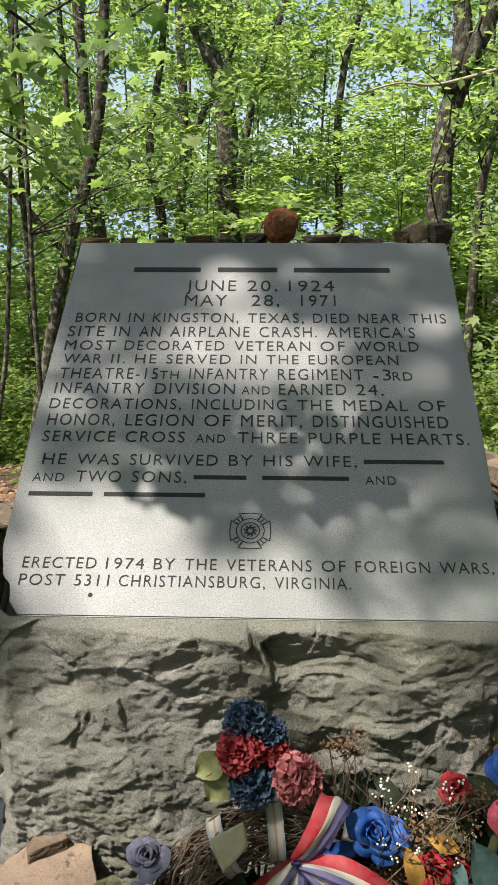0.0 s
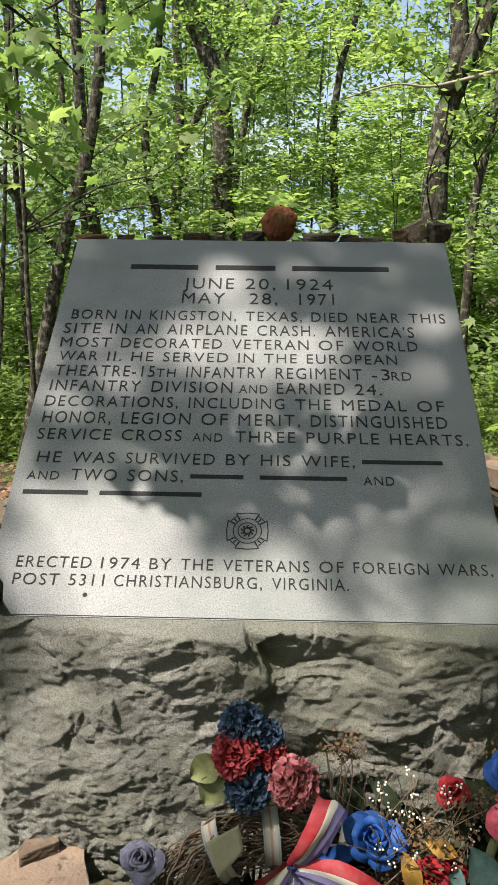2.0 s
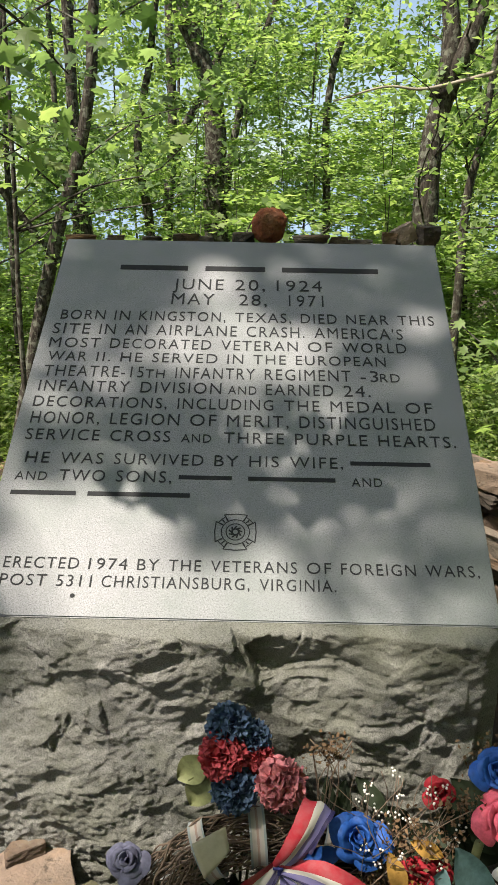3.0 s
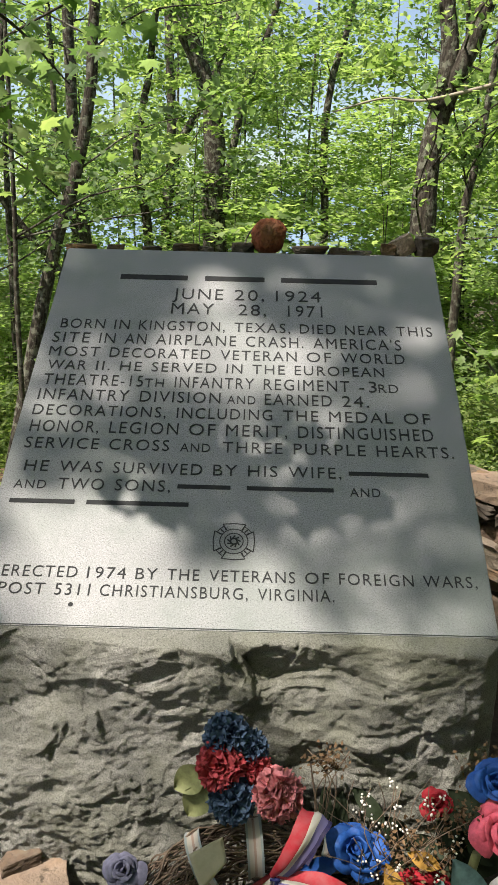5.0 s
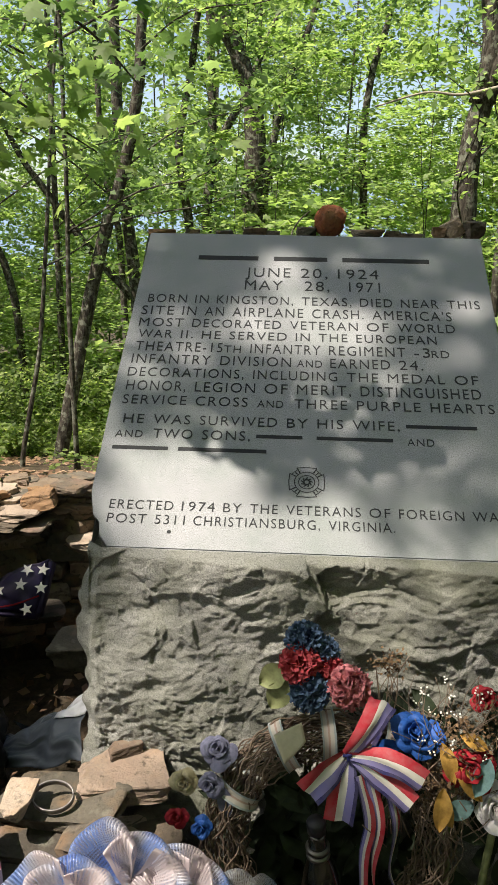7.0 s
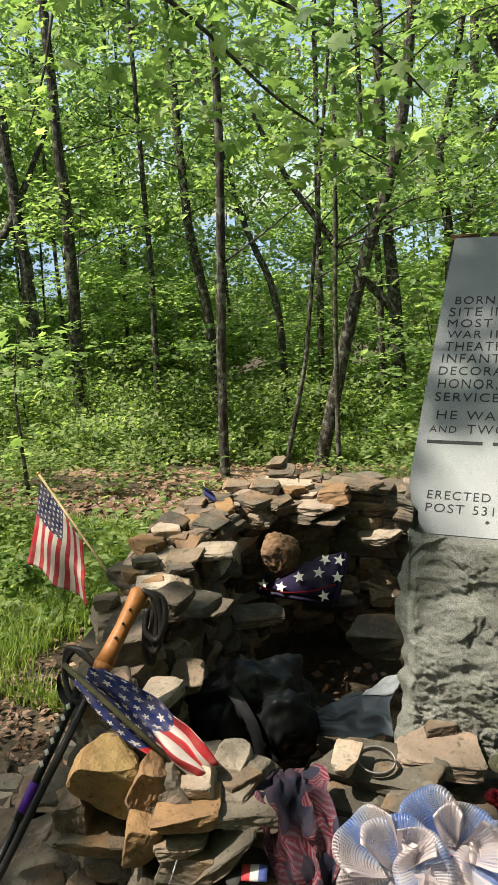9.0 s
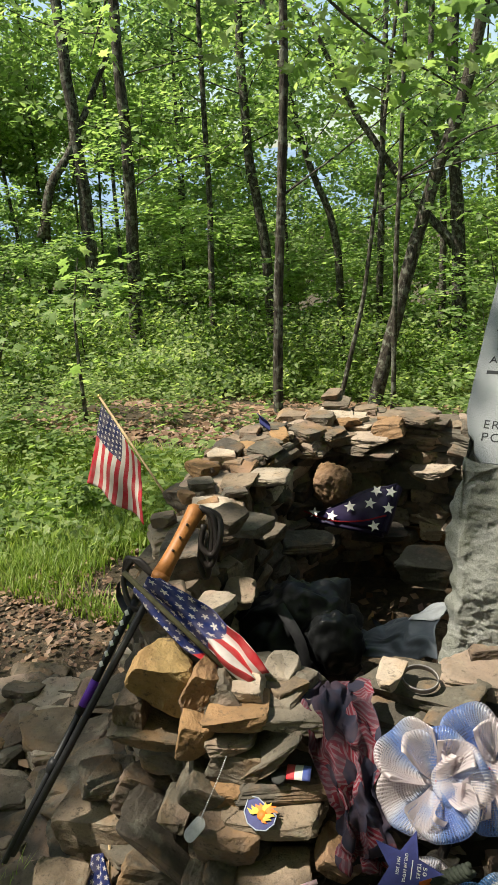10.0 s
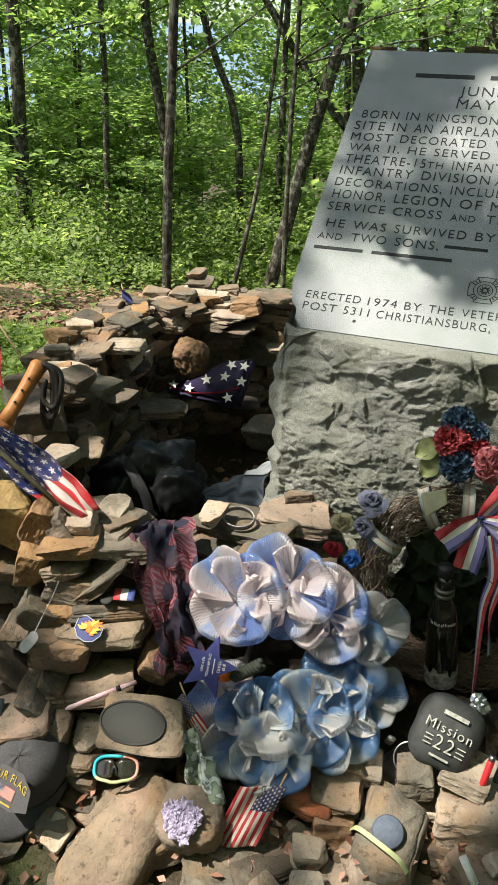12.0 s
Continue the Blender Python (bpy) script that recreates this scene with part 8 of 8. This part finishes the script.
leaves("leaf_litter", c, np.full(len(c), 0.0125), LITTER, flat=0.75, seed=55, label="crumbled brown leaves trodden into the path", kind="stuff")["category"] = "leaf litter"
c = heap(1900, -2.75, 2.45, 0.34) + np.array((0, 0, 0.03))
leaves("low_plants", c, np.full(len(c), 0.03), LEAF_LOW, flat=0.6, seed=56, label="low dark green plants at the clearing's edge", kind="stuff")["category"] = "plants"


def grass(n, box, h, seed, keep):
    p = scatter(n, box, 0.0, keep)
    r = np.random.default_rng(seed)
    a = r.uniform(0, math.tau, n)
    hh = h * r.uniform(0.5, 1.4, n)
    lean = np.stack([np.cos(a), np.sin(a), np.zeros(n)], axis=1) * (hh * r.uniform(0.2, 0.8, n))[:, None]
    side = np.stack([-np.sin(a), np.cos(a), np.zeros(n)], axis=1) * 0.0028
    up = np.array([0, 0, 1.0]) * hh[:, None]
    v = np.stack([p - side, p + side, p + up * 0.6 + lean * 0.35 + side * 0.8, p + up * 0.6 + lean * 0.35 - side * 0.8, p + up + lean], axis=1).reshape(-1, 3)
    i = np.arange(n)[:, None] * 5
    f = np.concatenate([i + np.array([[0, 1, 2]]), i + np.array([[0, 2, 3]]), i + np.array([[3, 2, 4]])])
    me = mesh_of("grass", v, f, GRASS)
    return tagged(part("grass", me, None), "fresh green grass tufts beside the stony path", "grass", kind="stuff")


grass(42000, (-4.6, -1.4, 1.7, 3.4), 0.07, 61, lambda x, y: noise.noise(Vector((x * 1.7, y * 1.7, 7))) > rg.uniform(-0.35, 0.3) and y > 1.5 - 0.5 * (x + 2))
grass(9000, (-3.3, -2.05, 1.95, 3.0), 0.06, 63, lambda x, y: True)
grass(4600, (-1.75, -1.13, 0.1, 0.6), 0.11, 62, lambda x, y: True)

cl = [p + np.array([0, 0, rg.uniform(0.02, 0.3)]) for p in scatter(85, (-4.6, -1.7, 2.4, 4.6), 0.02, lambda x, y: (y > 1.9 - 0.45 * (x + 2) or rg.uniform() < 0.12) and (abs(x + 2.6) > 0.8 or abs(y - 3.75) > 0.4))]
cl += [p + np.array([0, 0, rg.uniform(0.02, 0.2)]) for p in scatter(230, (-6.5, 4.5, 2.9, 6.8), 0.02, lambda x, y: off_ring(x, y) and (abs(x + 2.6) > 0.9 or abs(y - 3.75) > 0.45) and abs(x) + y > 4.4 and noise.noise(Vector((x * 0.6, y * 0.6, 2))) > (0.3 if y > 3.6 and x > -4.5 else -0.3))]
pts = cloud(rg, cl, 0.22, 48, 0.55)
leaves("seedlings", pts, rg.uniform(0.014, 0.034, len(pts)), LEAF_LOW, seed=71, flat=0.8, label="low bright green seedlings and wild plants behind the wall", kind="stuff")["category"] = "plants"


# big-leaved boughs that reach in overhead
def lobed_leaf(bm, m, s):
    ang = [-90, -62, -35, -12, 12, 38, 60, 76, 90, 104, 120, 142, 168, 192, 215, 242]
    rad = [0.35, 0.5, 0.42, 0.85, 0.5, 0.95, 0.55, 0.7, 1.15, 0.7, 0.55, 0.95, 0.5, 0.85, 0.42, 0.5]
    c = bm.verts.new(m @ Vector((0, 0.05 * s, 0.06 * s)))
    vs = [bm.verts.new(m @ Vector((r * s * math.cos(radians(a)), r * s * math.sin(radians(a)), -0.12 * s * r * r))) for a, r in zip(ang, rad)]
    for i in range(len(vs)):
        bm.faces.new((c, vs[i], vs[(i + 1) % len(vs)]))


def bough(label, pts, leaf, count, spread, material, seed):
    r = np.random.default_rng(seed)
    b = thing("maple_bough", label, "branch")
    c = curve_points(pts, 8)
    part("limb", tube(c, [0.016 * (1 - 0.85 * k / len(c)) for k in range(len(c))], 6), BARK, b)
    bm = bmesh.new()
    for _ in range(count):
        p = c[int(r.integers(3, len(c)))] + Vector(r.normal(0, spread, 3) * np.array((1, 1, 0.4)))
        lobed_leaf(bm, Matrix.Translation(p) @ pose(0, 0, 0, r.normal(0, 28), r.normal(0, 28), r.uniform(0, 360)), leaf * r.uniform(0.6, 1.25))
    part("foliage", bm, material, b, smooth=False)["kind"] = "stuff"


bough("broad-leaved maple bough hanging in over the clearing", [(-2.9, 2.2, 3.4), (-2.2, 2.6, 2.8), (-1.6, 2.8, 2.35), (-1.2, 2.95, 1.95), (-0.8, 3.1, 1.68)], 0.056, 430, 0.26, LEAF_BRIGHT, 81)
bough("broad-leaved maple bough hanging in over the clearing", [(-2.6, 2.9, 3.3), (-1.8, 3.1, 2.7), (-1.2, 3.2, 2.35), (-0.85, 3.2, 2.15), (-0.65, 3.25, 1.95)], 0.054, 330, 0.22, LEAF, 87)
bough("sunlit maple bough beside the path", [(-2.6, 4.2, 3.5), (-2.85, 4.0, 2.9), (-2.95, 3.9, 2.45), (-3.05, 3.8, 2.1)], 0.06, 60, 0.16, LEAF_BRIGHT, 82)
bough("low oak sprout with broad leaves behind the stones", [(1.6, 4.2, -0.3), (1.5, 4.1, 0.3), (1.35, 4.1, 0.7), (1.15, 4.15, 0.9)], 0.06, 90, 0.13, LEAF_BRIGHT, 83)
bough("young maple with bright leaves behind the memorial", [(0.1, 5.7, -0.6), (0.0, 5.65, 0.6), (0.0, 5.6, 1.3), (0.2, 5.6, 1.55)], 0.055, 90, 0.15, LEAF_BRIGHT, 84)
bough("young maple with bright leaves behind the memorial", [(0.6, 5.6, -0.6), (0.5, 5.6, 0.6), (0.45, 5.6, 1.2), (0.6, 5.58, 1.4)], 0.05, 70, 0.13, LEAF_BRIGHT, 85)
bough("young maple seedling with broad bright leaves", [(-3.42, 3.82, -0.2), (-3.43, 3.83, 0.3), (-3.42, 3.84, 0.62), (-3.36, 3.86, 0.95)], 0.058, 85, 0.17, LEAF_BRIGHT, 91)
bough("young maple seedling with broad bright leaves", [(-3.95, 3.5, -0.2), (-3.9, 3.5, 0.1), (-3.85, 3.55, 0.35), (-3.8, 3.6, 0.5)], 0.055, 80, 0.2, LEAF_BRIGHT, 92)
bough("yellow-green maple bough catching the sun", [(-0.7, 7.8, -1.0), (-0.9, 7.7, 0.4), (-1.3, 7.63, 0.9), (-1.85, 7.5, 1.02)], 0.06, 80, 0.16, LEAF_BRIGHT, 86)
